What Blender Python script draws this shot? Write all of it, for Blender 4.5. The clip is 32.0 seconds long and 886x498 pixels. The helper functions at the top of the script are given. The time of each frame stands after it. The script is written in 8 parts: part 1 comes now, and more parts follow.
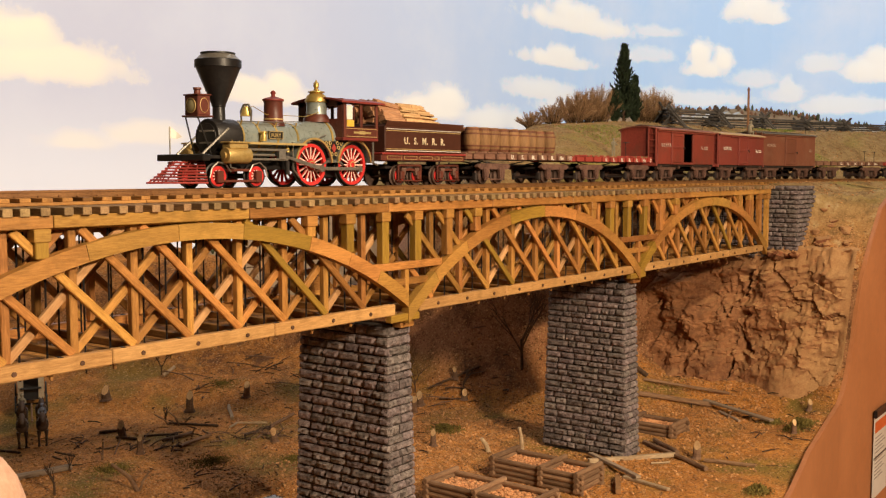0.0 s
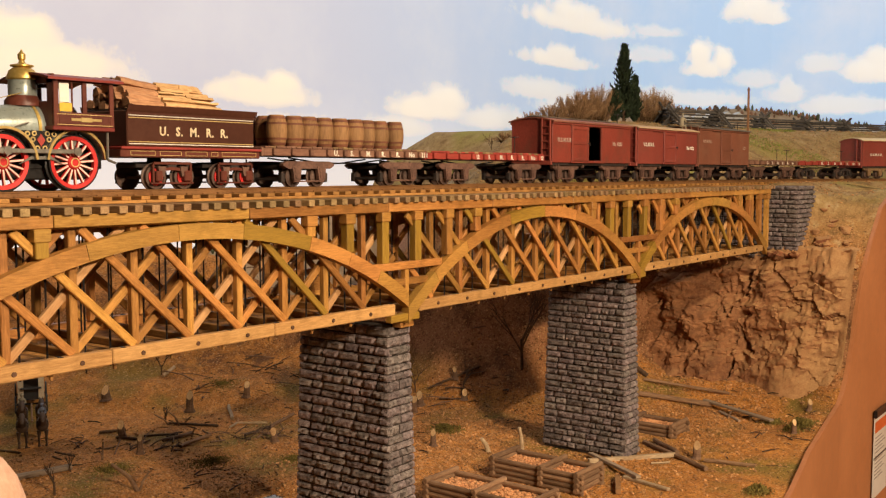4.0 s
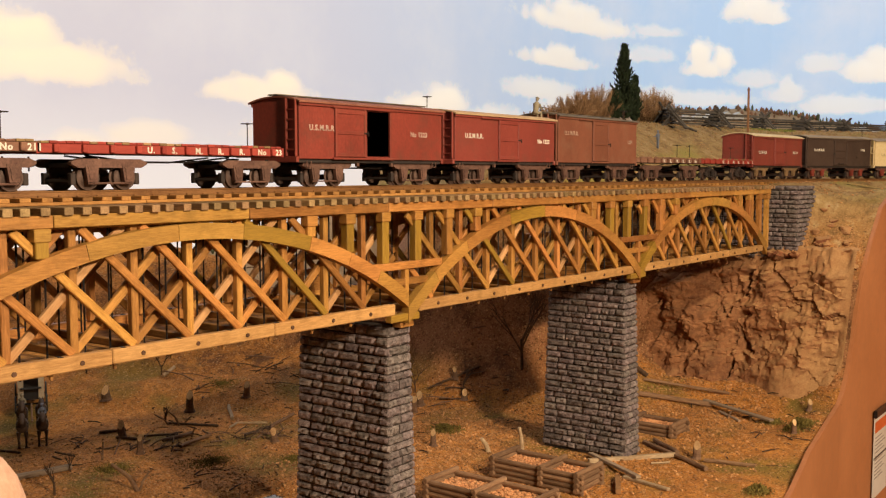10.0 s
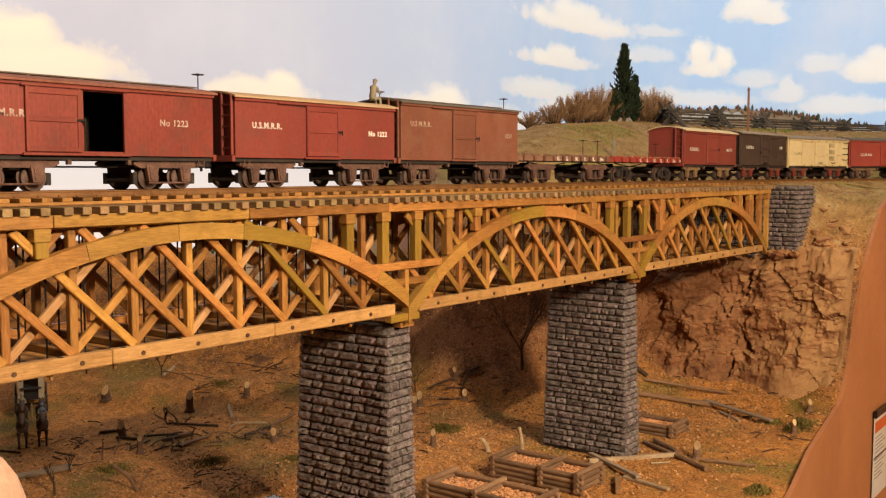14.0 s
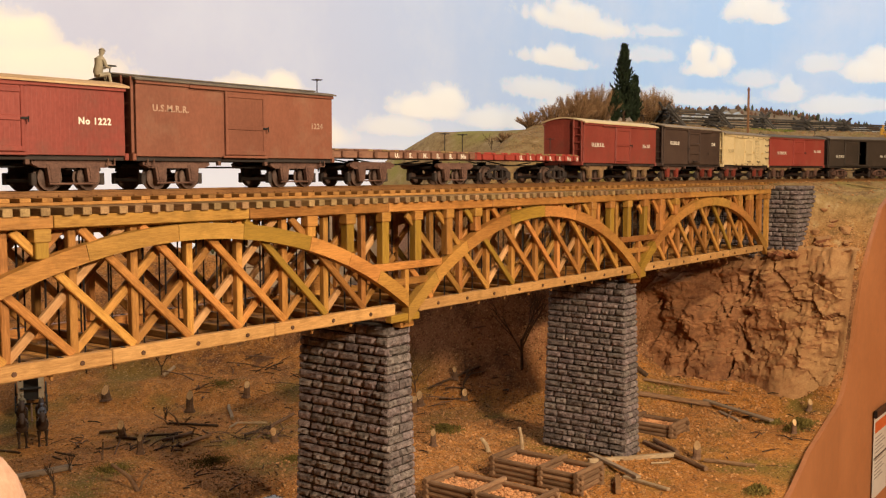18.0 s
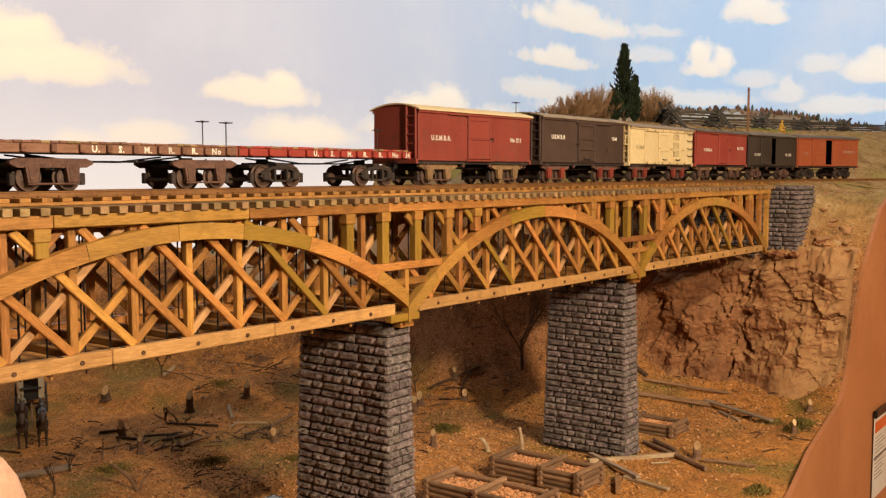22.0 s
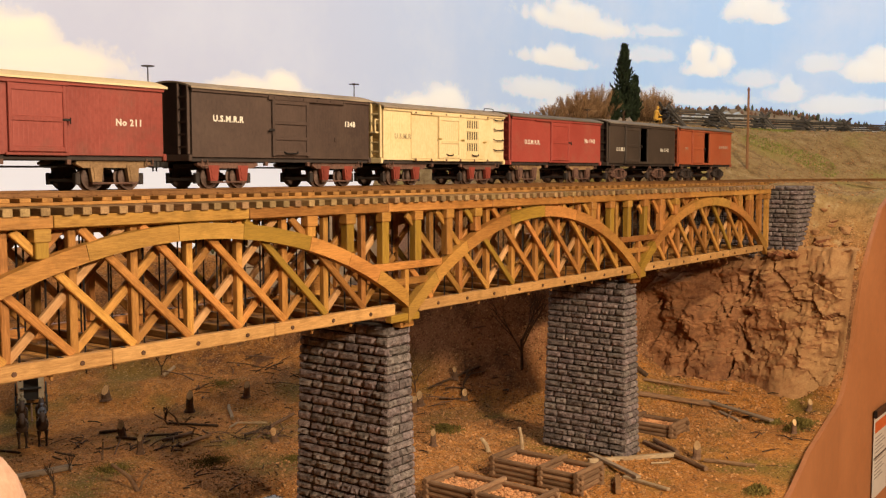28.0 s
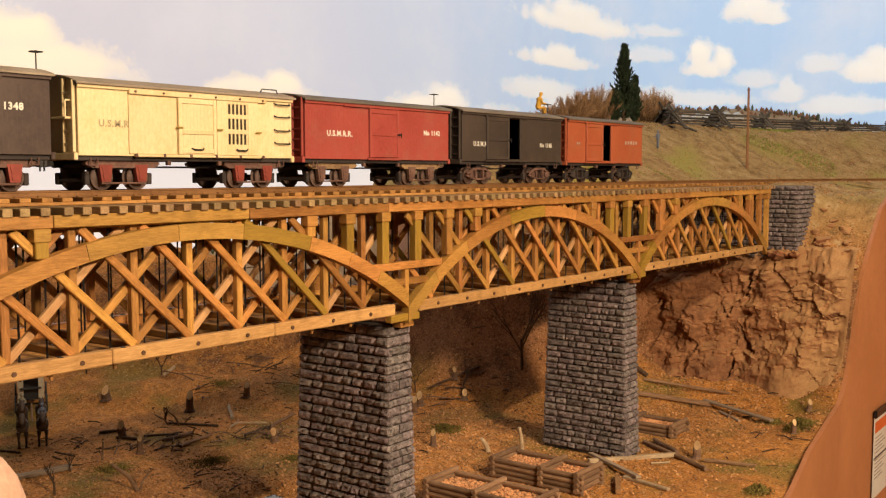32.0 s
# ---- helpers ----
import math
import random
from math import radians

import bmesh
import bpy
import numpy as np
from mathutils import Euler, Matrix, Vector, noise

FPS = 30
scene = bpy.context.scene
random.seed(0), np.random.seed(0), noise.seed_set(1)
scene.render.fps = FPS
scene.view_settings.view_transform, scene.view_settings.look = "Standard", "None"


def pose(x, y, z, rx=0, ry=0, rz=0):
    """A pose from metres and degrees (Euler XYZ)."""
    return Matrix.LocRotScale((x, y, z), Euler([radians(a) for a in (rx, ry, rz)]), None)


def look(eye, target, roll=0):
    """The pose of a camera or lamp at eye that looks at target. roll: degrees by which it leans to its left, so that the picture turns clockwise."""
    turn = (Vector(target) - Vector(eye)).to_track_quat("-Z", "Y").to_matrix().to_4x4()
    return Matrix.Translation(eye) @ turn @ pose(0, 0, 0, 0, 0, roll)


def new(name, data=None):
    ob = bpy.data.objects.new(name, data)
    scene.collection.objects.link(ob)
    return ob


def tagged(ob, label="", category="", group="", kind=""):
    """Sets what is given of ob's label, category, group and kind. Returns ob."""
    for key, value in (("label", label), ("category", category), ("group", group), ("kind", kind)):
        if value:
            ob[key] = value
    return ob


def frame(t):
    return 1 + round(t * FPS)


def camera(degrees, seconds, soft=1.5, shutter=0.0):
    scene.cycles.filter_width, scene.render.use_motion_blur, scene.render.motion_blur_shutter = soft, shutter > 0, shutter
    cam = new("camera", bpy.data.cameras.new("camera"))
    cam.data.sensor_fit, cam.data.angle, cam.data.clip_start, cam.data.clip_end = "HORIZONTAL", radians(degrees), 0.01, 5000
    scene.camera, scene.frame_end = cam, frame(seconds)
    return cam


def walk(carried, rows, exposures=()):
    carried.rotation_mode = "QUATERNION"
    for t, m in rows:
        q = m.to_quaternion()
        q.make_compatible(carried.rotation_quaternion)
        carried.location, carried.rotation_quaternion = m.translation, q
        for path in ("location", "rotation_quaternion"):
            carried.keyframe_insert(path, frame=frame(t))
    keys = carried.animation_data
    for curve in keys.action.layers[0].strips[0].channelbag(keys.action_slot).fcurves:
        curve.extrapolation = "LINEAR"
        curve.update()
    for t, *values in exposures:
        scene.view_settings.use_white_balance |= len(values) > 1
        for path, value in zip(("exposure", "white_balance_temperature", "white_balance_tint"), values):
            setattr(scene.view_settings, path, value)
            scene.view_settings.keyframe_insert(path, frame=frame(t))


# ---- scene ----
# A model railway at 1:48. Lengths below are in millimetres (times U); x runs along the bridge, y across it, z = 0 on the rail heads.
U = 0.001
EYE = (0.0, -0.607, 0.012)
YAW, DIP = radians(37.321), radians(4.369)
AIM = (EYE[0] + math.cos(YAW) * math.cos(DIP), EYE[1] + math.sin(YAW) * math.cos(DIP), EYE[2] - math.sin(DIP))
cam = camera(47.54, 32.0, soft=1.3)
walk(cam, [(0.0, look(EYE, AIM)), (32.0, look(EYE, AIM))])

# ---- light ----
world = bpy.data.worlds.new("room_air")
scene.world = world
world.use_nodes = True
world.node_tree.nodes["Background"].inputs[0].default_value = (1.0, 0.86, 0.72, 1)
world.node_tree.nodes["Background"].inputs[1].default_value = 0.01
scene.view_settings.exposure = 0.0


def lamp(name, kind, at, to, power, colour, size=0.1, size_y=None, cone=None):
    d = bpy.data.lights.new(name, kind)
    d.energy, d.color = power, colour
    if kind == "AREA":
        d.shape, d.size, d.size_y = "RECTANGLE", size, size_y or size
    else:
        d.shadow_soft_size = size
    if cone:
        d.spot_size, d.spot_blend = radians(cone), 0.5
    ob = new(name, d)
    ob.matrix_world = look(at, to)
    return ob


lamp("track_spotlight", "SPOT", (0.62, -1.70, 1.30), (1.30, 0.10, -0.15), 128, (1.0, 0.78, 0.53), 0.03, cone=115)
lamp("track_spotlight", "SPOT", (0.24, -1.42, 0.46), (0.95, 0.10, -0.12), 106, (1.0, 0.77, 0.52), 0.06, cone=125)
# fill from overhead, added out of view to lift the hill and shadows
lamp("unseen_fill_light", "AREA", (2.3, 0.2, 1.8), (2.6, 0.7, 0), 11, (0.98, 0.96, 0.95), 2.6, 0.3)
# ---- mesh tools: a bag of faces in millimetres ----
class Bag:
    def __init__(self):
        self.v, self.f = [], []

    def add(self, verts, faces):
        o = len(self.v)
        self.v += [tuple(p) for p in verts]
        self.f += [tuple(o + i for i in q) for q in faces]
        return self

    def box(self, x0, x1, y0, y1, z0, z1, c=0.0, m=None):
        """A block, with its edges chamfered by c."""
        c = min(c, 0.45 * min(x1 - x0, y1 - y0, z1 - z0))
        if c <= 0:
            vs = [(x, y, z) for x in (x0, x1) for y in (y0, y1) for z in (z0, z1)]
            fs = [(0, 1, 3, 2), (4, 6, 7, 5), (0, 4, 5, 1), (2, 3, 7, 6), (0, 2, 6, 4), (1, 5, 7, 3)]
        else:
            lo, hi, vs, ix = (x0, y0, z0), (x1, y1, z1), [], {}
            for sx in (0, 1):
                for sy in (0, 1):
                    for sz in (0, 1):
                        s = (sx, sy, sz)
                        for a in range(3):
                            p = [(hi[k] - c if s[k] else lo[k] + c) if k != a else (hi[k] if s[k] else lo[k]) for k in range(3)]
                            ix[s, a] = len(vs)
                            vs.append(p)
            fs = []
            for a in range(3):
                b, d = (a + 1) % 3, (a + 2) % 3
                for e in (0, 1):
                    q = []
                    for i, j in ((0, 0), (1, 0), (1, 1), (0, 1)):
                        s = [0, 0, 0]
                        s[a], s[b], s[d] = e, i, j
                        q.append(ix[tuple(s), a])
                    fs.append(q if e else q[::-1])
                for i in (0, 1):
                    for j in (0, 1):
                        s0, s1 = [0, 0, 0], [0, 0, 0]
                        s0[a], s1[a] = 0, 1
                        s0[b] = s1[b] = i
                        s0[d] = s1[d] = j
                        q = [ix[tuple(s0), b], ix[tuple(s1), b], ix[tuple(s1), d], ix[tuple(s0), d]]
                        fs.append(q if i != j else q[::-1])
            for s in [(i, j, k) for i in (0, 1) for j in (0, 1) for k in (0, 1)]:
                q = [ix[s, 0], ix[s, 1], ix[s, 2]]
                fs.append(q if sum(s) % 2 else q[::-1])
        if m is not None:
            vs = [m @ Vector(p) for p in vs]
        return self.add(vs, fs)

    def lathe(self, prof, n=16, m=None, closed=True):
        """A turned shape round z from (r, z) pairs, upwards."""
        vs, fs = [], []
        for r, z in prof:
            vs += [(r * math.cos(2 * math.pi * i / n), r * math.sin(2 * math.pi * i / n), z) for i in range(n)]
        for k in range(len(prof) - 1):
            fs += [(k * n + i, k * n + (i + 1) % n, (k + 1) * n + (i + 1) % n, (k + 1) * n + i) for i in range(n)]
        if closed:
            fs += [tuple(range(n))[::-1], tuple((len(prof) - 1) * n + i for i in range(n))]
        if m is not None:
            vs = [m @ Vector(p) for p in vs]
        return self.add(vs, fs)

    def rod(self, a, b, r, r2=None, n=8):
        a, b = Vector(a), Vector(b)
        q = (b - a).to_track_quat("Z", "Y").to_matrix().to_4x4()
        return self.lathe([(r, 0), (r if r2 is None else r2, (b - a).length)], n, Matrix.Translation(a) @ q)

    def tube(self, pts, r, n=6):
        for a, b in zip(pts, pts[1:]):
            self.rod(a, b, r, None, n)
        return self

    def slab(self, poly, y0, y1, m=None):
        """A flat outline in (x, z), anticlockwise seen from -y, given depth from y0 to y1."""
        n = len(poly)
        vs = [(x, y0, z) for x, z in poly] + [(x, y1, z) for x, z in poly]
        fs = [tuple(range(n)), tuple(range(n, 2 * n))[::-1]] + [(i, n + i, n + (i + 1) % n, (i + 1) % n) for i in range(n)]
        if m is not None:
            vs = [m @ Vector(p) for p in vs]
        return self.add(vs, fs)

    def mesh(self, name, material=None, smooth=False):
        me = bpy.data.meshes.new(name)
        me.from_pydata([(x * U, y * U, z * U) for x, y, z in self.v], [], self.f)
        if material:
            me.materials.append(material)
        if smooth:
            me.polygons.foreach_set("use_smooth", [True] * len(me.polygons))
            me.set_sharp_from_angle(angle=radians(38))
        me.update()
        return me


def at(x=0, y=0, z=0, rx=0, ry=0, rz=0):
    """A pose in millimetres and degrees."""
    return pose(x * U, y * U, z * U, rx, ry, rz)


def mm(x=0, y=0, z=0, rx=0, ry=0, rz=0):
    """The same for vertices still in millimetres."""
    return pose(x, y, z, rx, ry, rz)


def part(name, shape, material, parent=None, label="", m=None, smooth=False):
    """Links a bag of faces, or a mesh that is shared, as ONE object under its parent."""
    me = shape.mesh(name, material, smooth) if isinstance(shape, Bag) else shape
    ob = new(name, me)
    if parent is not None:
        ob.parent = parent
    if m is not None:
        ob.matrix_basis = m
    if label:
        tagged(ob, label)
    return ob


def thing(name, label, category, m=None, group="", kind=""):
    ob = tagged(new(name), label, category, group, kind)
    ob.empty_display_size = 0.02
    if m is not None:
        ob.matrix_basis = m
    return ob


def along(a, b):
    """The pose (in metres) of a stick whose own x axis runs from a to b, with its z axis up."""
    a, b = Vector(a) * U, Vector(b) * U
    x = (b - a).normalized()
    side = Vector((0, 1, 0)) if abs(x.y) < 0.9 else Vector((1, 0, 0))
    z = x.cross(side).normalized()
    y = z.cross(x)
    m = Matrix((x, y, z)).transposed().to_4x4()
    m.translation = (a + b) / 2
    return m


# ---- materials ----
def nodes_of(name):
    ma = bpy.data.materials.new(name)
    ma.use_nodes = True
    nt = ma.node_tree
    return ma, nt, nt.nodes["Principled BSDF"]


def node(nt, kind, **inputs):
    n = nt.nodes.new(kind)
    for k, v in inputs.items():
        n.inputs[k.replace("_", " ")].default_value = v
    return n


def surface(name, dark, light, rough=0.7, metal=0.0, grain=400.0, patch=30.0, stretch=(1, 1, 1), bump=0.25, vary=0.18, stain=None, stain_amount=0.4, spec=0.4, hue=0.0):
    """A worn surface: two colours mixed by fine grain and broad patches, stains, relief, and a shade of its own for each piece."""
    ma, nt, bs = nodes_of(name)
    L = nt.links.new
    tc = nt.nodes.new("ShaderNodeTexCoord")
    oi = nt.nodes.new("ShaderNodeObjectInfo")
    shift = node(nt, "ShaderNodeVectorMath")
    shift.operation = "SCALE"
    one = nt.nodes.new("ShaderNodeCombineXYZ")
    for k in range(3):
        L(oi.outputs["Random"], one.inputs[k])
    L(one.outputs[0], shift.inputs[0])
    shift.inputs["Scale"].default_value = 3.0
    add = nt.nodes.new("ShaderNodeVectorMath")
    L(tc.outputs["Object"], add.inputs[0])
    L(shift.outputs[0], add.inputs[1])
    mp = nt.nodes.new("ShaderNodeMapping")
    mp.inputs["Scale"].default_value = stretch
    L(add.outputs[0], mp.inputs[0])
    fine = node(nt, "ShaderNodeTexNoise", Scale=grain, Detail=6.0, Roughness=0.65)
    broad = node(nt, "ShaderNodeTexNoise", Scale=patch, Detail=4.0, Roughness=0.6)
    L(mp.outputs[0], fine.inputs["Vector"])
    L(mp.outputs[0], broad.inputs["Vector"])
    both = node(nt, "ShaderNodeMath")
    both.operation = "ADD"
    L(fine.outputs[0], both.inputs[0])
    L(broad.outputs[0], both.inputs[1])
    ramp = node(nt, "ShaderNodeMapRange")
    ramp.inputs["From Min"].default_value, ramp.inputs["From Max"].default_value = 0.72, 1.28
    L(both.outputs[0], ramp.inputs[0])
    mix = nt.nodes.new("ShaderNodeMixRGB")
    mix.inputs[1].default_value, mix.inputs[2].default_value = (*dark, 1), (*light, 1)
    L(ramp.outputs[0], mix.inputs[0])
    out = mix
    if stain:
        st = node(nt, "ShaderNodeTexNoise", Scale=patch * 1.7, Detail=5.0, Roughness=0.7)
        L(tc.outputs["Object"], st.inputs["Vector"])
        sr = node(nt, "ShaderNodeMapRange")
        sr.inputs["From Min"].default_value, sr.inputs["From Max"].default_value, sr.inputs["To Max"].default_value = 0.5, 0.72, stain_amount
        L(st.outputs[0], sr.inputs[0])
        m2 = nt.nodes.new("ShaderNodeMixRGB")
        m2.inputs[2].default_value = (*stain, 1)
        L(sr.outputs[0], m2.inputs[0])
        L(mix.outputs[0], m2.inputs[1])
        out = m2
    hs = node(nt, "ShaderNodeHueSaturation")
    vr = node(nt, "ShaderNodeMapRange")
    vr.inputs["To Min"].default_value, vr.inputs["To Max"].default_value = 1 - vary, 1 + vary
    L(oi.outputs["Random"], vr.inputs[0])
    L(vr.outputs[0], hs.inputs["Value"])
    if hue:
        again = node(nt, "ShaderNodeMath")
        again.operation = "MULTIPLY"
        again.inputs[1].default_value = 7.31
        L(oi.outputs["Random"], again.inputs[0])
        fr = node(nt, "ShaderNodeMath")
        fr.operation = "FRACT"
        L(again.outputs[0], fr.inputs[0])
        hr = node(nt, "ShaderNodeMapRange")
        hr.inputs["To Min"].default_value, hr.inputs["To Max"].default_value = 0.5 - hue, 0.5 + hue
        L(fr.outputs[0], hr.inputs[0])
        L(hr.outputs[0], hs.inputs["Hue"])
    L(out.outputs[0], hs.inputs["Color"])
    L(hs.outputs[0], bs.inputs["Base Color"])
    bs.inputs["Metallic"].default_value = metal
    bs.inputs["Specular IOR Level"].default_value = spec
    rr = node(nt, "ShaderNodeMapRange")
    rr.inputs["To Min"].default_value, rr.inputs["To Max"].default_value = max(0.02, rough - 0.12), min(1, rough + 0.12)
    L(fine.outputs[0], rr.inputs[0])
    L(rr.outputs[0], bs.inputs["Roughness"])
    if bump:
        bp = node(nt, "ShaderNodeBump", Strength=bump, Distance=0.0006)
        L(both.outputs[0], bp.inputs["Height"])
        L(bp.outputs[0], bs.inputs["Normal"])
    return ma


WOOD = surface("stained_pine", (0.22, 0.090, 0.018), (0.60, 0.285, 0.075), 0.5, grain=1100, patch=45, stretch=(0.10, 1, 1), bump=0.4, vary=0.30, stain=(0.20, 0.085, 0.02), stain_amount=0.55, hue=0.010)
WOOD_ARCH = surface("honey_stained_timber", (0.24, 0.105, 0.022), (0.55, 0.275, 0.068), 0.5, grain=1000, patch=36, stretch=(0.12, 1, 1), bump=0.4, vary=0.20, stain=(0.17, 0.09, 0.02), stain_amount=0.5, hue=0.012)
WOOD_CHORD = surface("worn_pale_chord_timber", (0.30, 0.145, 0.045), (0.66, 0.38, 0.145), 0.5, grain=1000, patch=40, stretch=(0.10, 1, 1), bump=0.4, vary=0.12, stain=(0.26, 0.13, 0.04), stain_amount=0.5)
WOOD_GREEN = surface("olive_stained_pine", (0.17, 0.095, 0.012), (0.38, 0.22, 0.032), 0.55, grain=900, patch=40, stretch=(0.12, 1, 1), vary=0.15)
WOOD_PALE = surface("pale_pine", (0.38, 0.185, 0.07), (0.66, 0.38, 0.17), 0.6, grain=900, patch=40, stretch=(0.12, 1, 1), vary=0.2)
WOOD_GREY = surface("weathered_tie_wood", (0.14, 0.080, 0.034), (0.40, 0.255, 0.12), 0.75, grain=900, patch=60, stretch=(0.15, 1, 1), vary=0.32, hue=0.012)
TIE_WOOD = surface("orange_tie_wood", (0.17, 0.073, 0.018), (0.47, 0.235, 0.065), 0.7, grain=900, patch=60, stretch=(0.15, 1, 1), vary=0.3)
BOLT = surface("brown_bolt_iron", (0.055, 0.026, 0.016), (0.14, 0.07, 0.04), 0.7, 0.2, grain=900, patch=90)
RUST = surface("rusty_rail_steel", (0.16, 0.07, 0.025), (0.32, 0.16, 0.06), 0.55, 0.3, grain=700, patch=50)
IRON = surface("dark_iron", (0.012, 0.010, 0.010), (0.035, 0.028, 0.026), 0.55, 0.3, grain=900, patch=80)
STONE = surface("grey_brown_stone", (0.034, 0.024, 0.023), (0.31, 0.255, 0.245), 0.85, grain=380, patch=130, bump=1.0, vary=0.26, stain=(0.12, 0.07, 0.055), stain_amount=0.45, hue=0.03)
MORTAR = surface("dark_mortar", (0.022, 0.016, 0.013), (0.06, 0.045, 0.036), 0.95, grain=500, patch=60)
RED = surface("oxide_red_paint", (0.17, 0.030, 0.020), (0.27, 0.052, 0.034), 0.6, grain=500, patch=22, stretch=(1, 1, 0.3), vary=0.10, bump=0.08, stain=(0.24, 0.10, 0.06), stain_amount=0.35)
DIRTY = surface("dusty_brown_iron", (0.065, 0.030, 0.023), (0.185, 0.098, 0.070), 0.8, grain=600, patch=90, vary=0.15)
BLACKISH = surface("dark_underframe", (0.018, 0.013, 0.012), (0.05, 0.035, 0.03), 0.75, grain=600, patch=60)
# ---- the ground, the painted sky and the room ----
def smooth(a, b, x):
    t = min(1.0, max(0.0, (x - a) / (b - a)))
    return t * t * (3 - 2 * t)


def track_side(x, y):
    """How far a place lies beside the track, away from the aisle."""
    return y if x < 1600 else math.hypot(x - 1600, y + 950) - 950


def crest(x):
    """The height of the hill behind the track."""
    return float(np.interp(x, (1200, 1344, 1540, 1710, 1953, 2264, 2526, 3200), (-60, 7, 80, 107, 117, 108, 105, 108)))


def edge(x):
    """The line of the layout's front edge."""
    return float(np.interp(x, (700, 1000, 1075, 1233, 1451, 1560, 1790, 1830, 1900, 4000), (-285, -270, -257, -229, -201, -196, -194, -420, -1250, -1250)))


def edge_top(x):
    """The height of the ground along the front edge."""
    return float(np.interp(x, (1100, 1233, 1451, 1478, 1503, 1535, 1563, 1610, 1670, 1760, 2000), (-338, -330, -316, -298, -268, -205, -150, -100, -45, -14, -12)))


def bank(x, y):
    """How far a place lies inside the bank that closes the valley."""
    w1 = 0.753 * (x - 1585) + 0.659 * (y - 30)
    w2 = x - 1560 + 12 * math.sin(y / 47.0) + 0.10 * max(0.0, -140 - y)
    return max(w1, w2)


def ground_z(x, y):
    n1 = noise.noise((x / 120, y / 120, 4.1))
    n2 = noise.noise((x / 30, y / 30, 9.2))
    w = bank(x, y) + (16 * n1 + 7 * n2) * (1 - 0.85 * smooth(1430, 1480, x) * smooth(190, 130, y))
    left = smooth(1320, 950, x - 0.3 * y)
    z = -337 + 5 * n1 + 1.6 * n2
    wide = smooth(100, 200, y)
    far = max(0.0, -104 - y)
    z += 26 * smooth(-170, -30, w) + (168 + 14 * left) * smooth(-14 - 28 * wide, 12 + 14 * wide + 230 * left, w)
    # the ledge above the cliff, then the slope up to the track
    z += (38 * smooth(2, 20, w) + 80 * smooth(12, 84 + 0.9 * far, w)) * (1 - left) + 6 * left * smooth(100, 408, w)
    front = smooth(70, 0, y - edge(x)) * smooth(1180, 1300, x)
    z += (edge_top(x) + 1.5 * n2 - z) * front
    up = smooth(62, 400, track_side(x, y)) * smooth(1180, 1380, x)
    # the hill sinks away where it meets the valley
    z += (crest(x) + 3 * n1 - 0.6 * max(0.0, track_side(x, y) - 500 + 0.35 * max(0.0, 1800 - x)) * smooth(2050, 1800, x) - 900 * max(0.0, (y + 607) / max(x, 900.0) - 0.775) - z) * up
    bed = smooth(115, 52, abs(track_side(x, y))) * smooth(1545, 1600, x)
    z += (-9.5 + 4.7 * smooth(1615, 1680, x) + 0.6 * n2 - z) * bed
    if x > 1540 and y < -50:
        z += (5 * noise.noise((x / 19, y / 19, 6.0)) + 2.5 * noise.noise((x / 7, y / 7, 2.0))) * smooth(1560, 1600, x) * smooth(-100, -116, y) * smooth(0, 24, y - edge(x)) * smooth(-52, -70, track_side(x, y))
    seat = smooth(98, 62, abs(y)) * smooth(1440, 1505, x) * smooth(1600, 1560, x)
    z += (min(z, -108) - z) * seat
    stream = smooth(70, 25, abs(x - 700 - 0.25 * (y - 150))) * smooth(232, 196, y)
    return z - 15 * stream


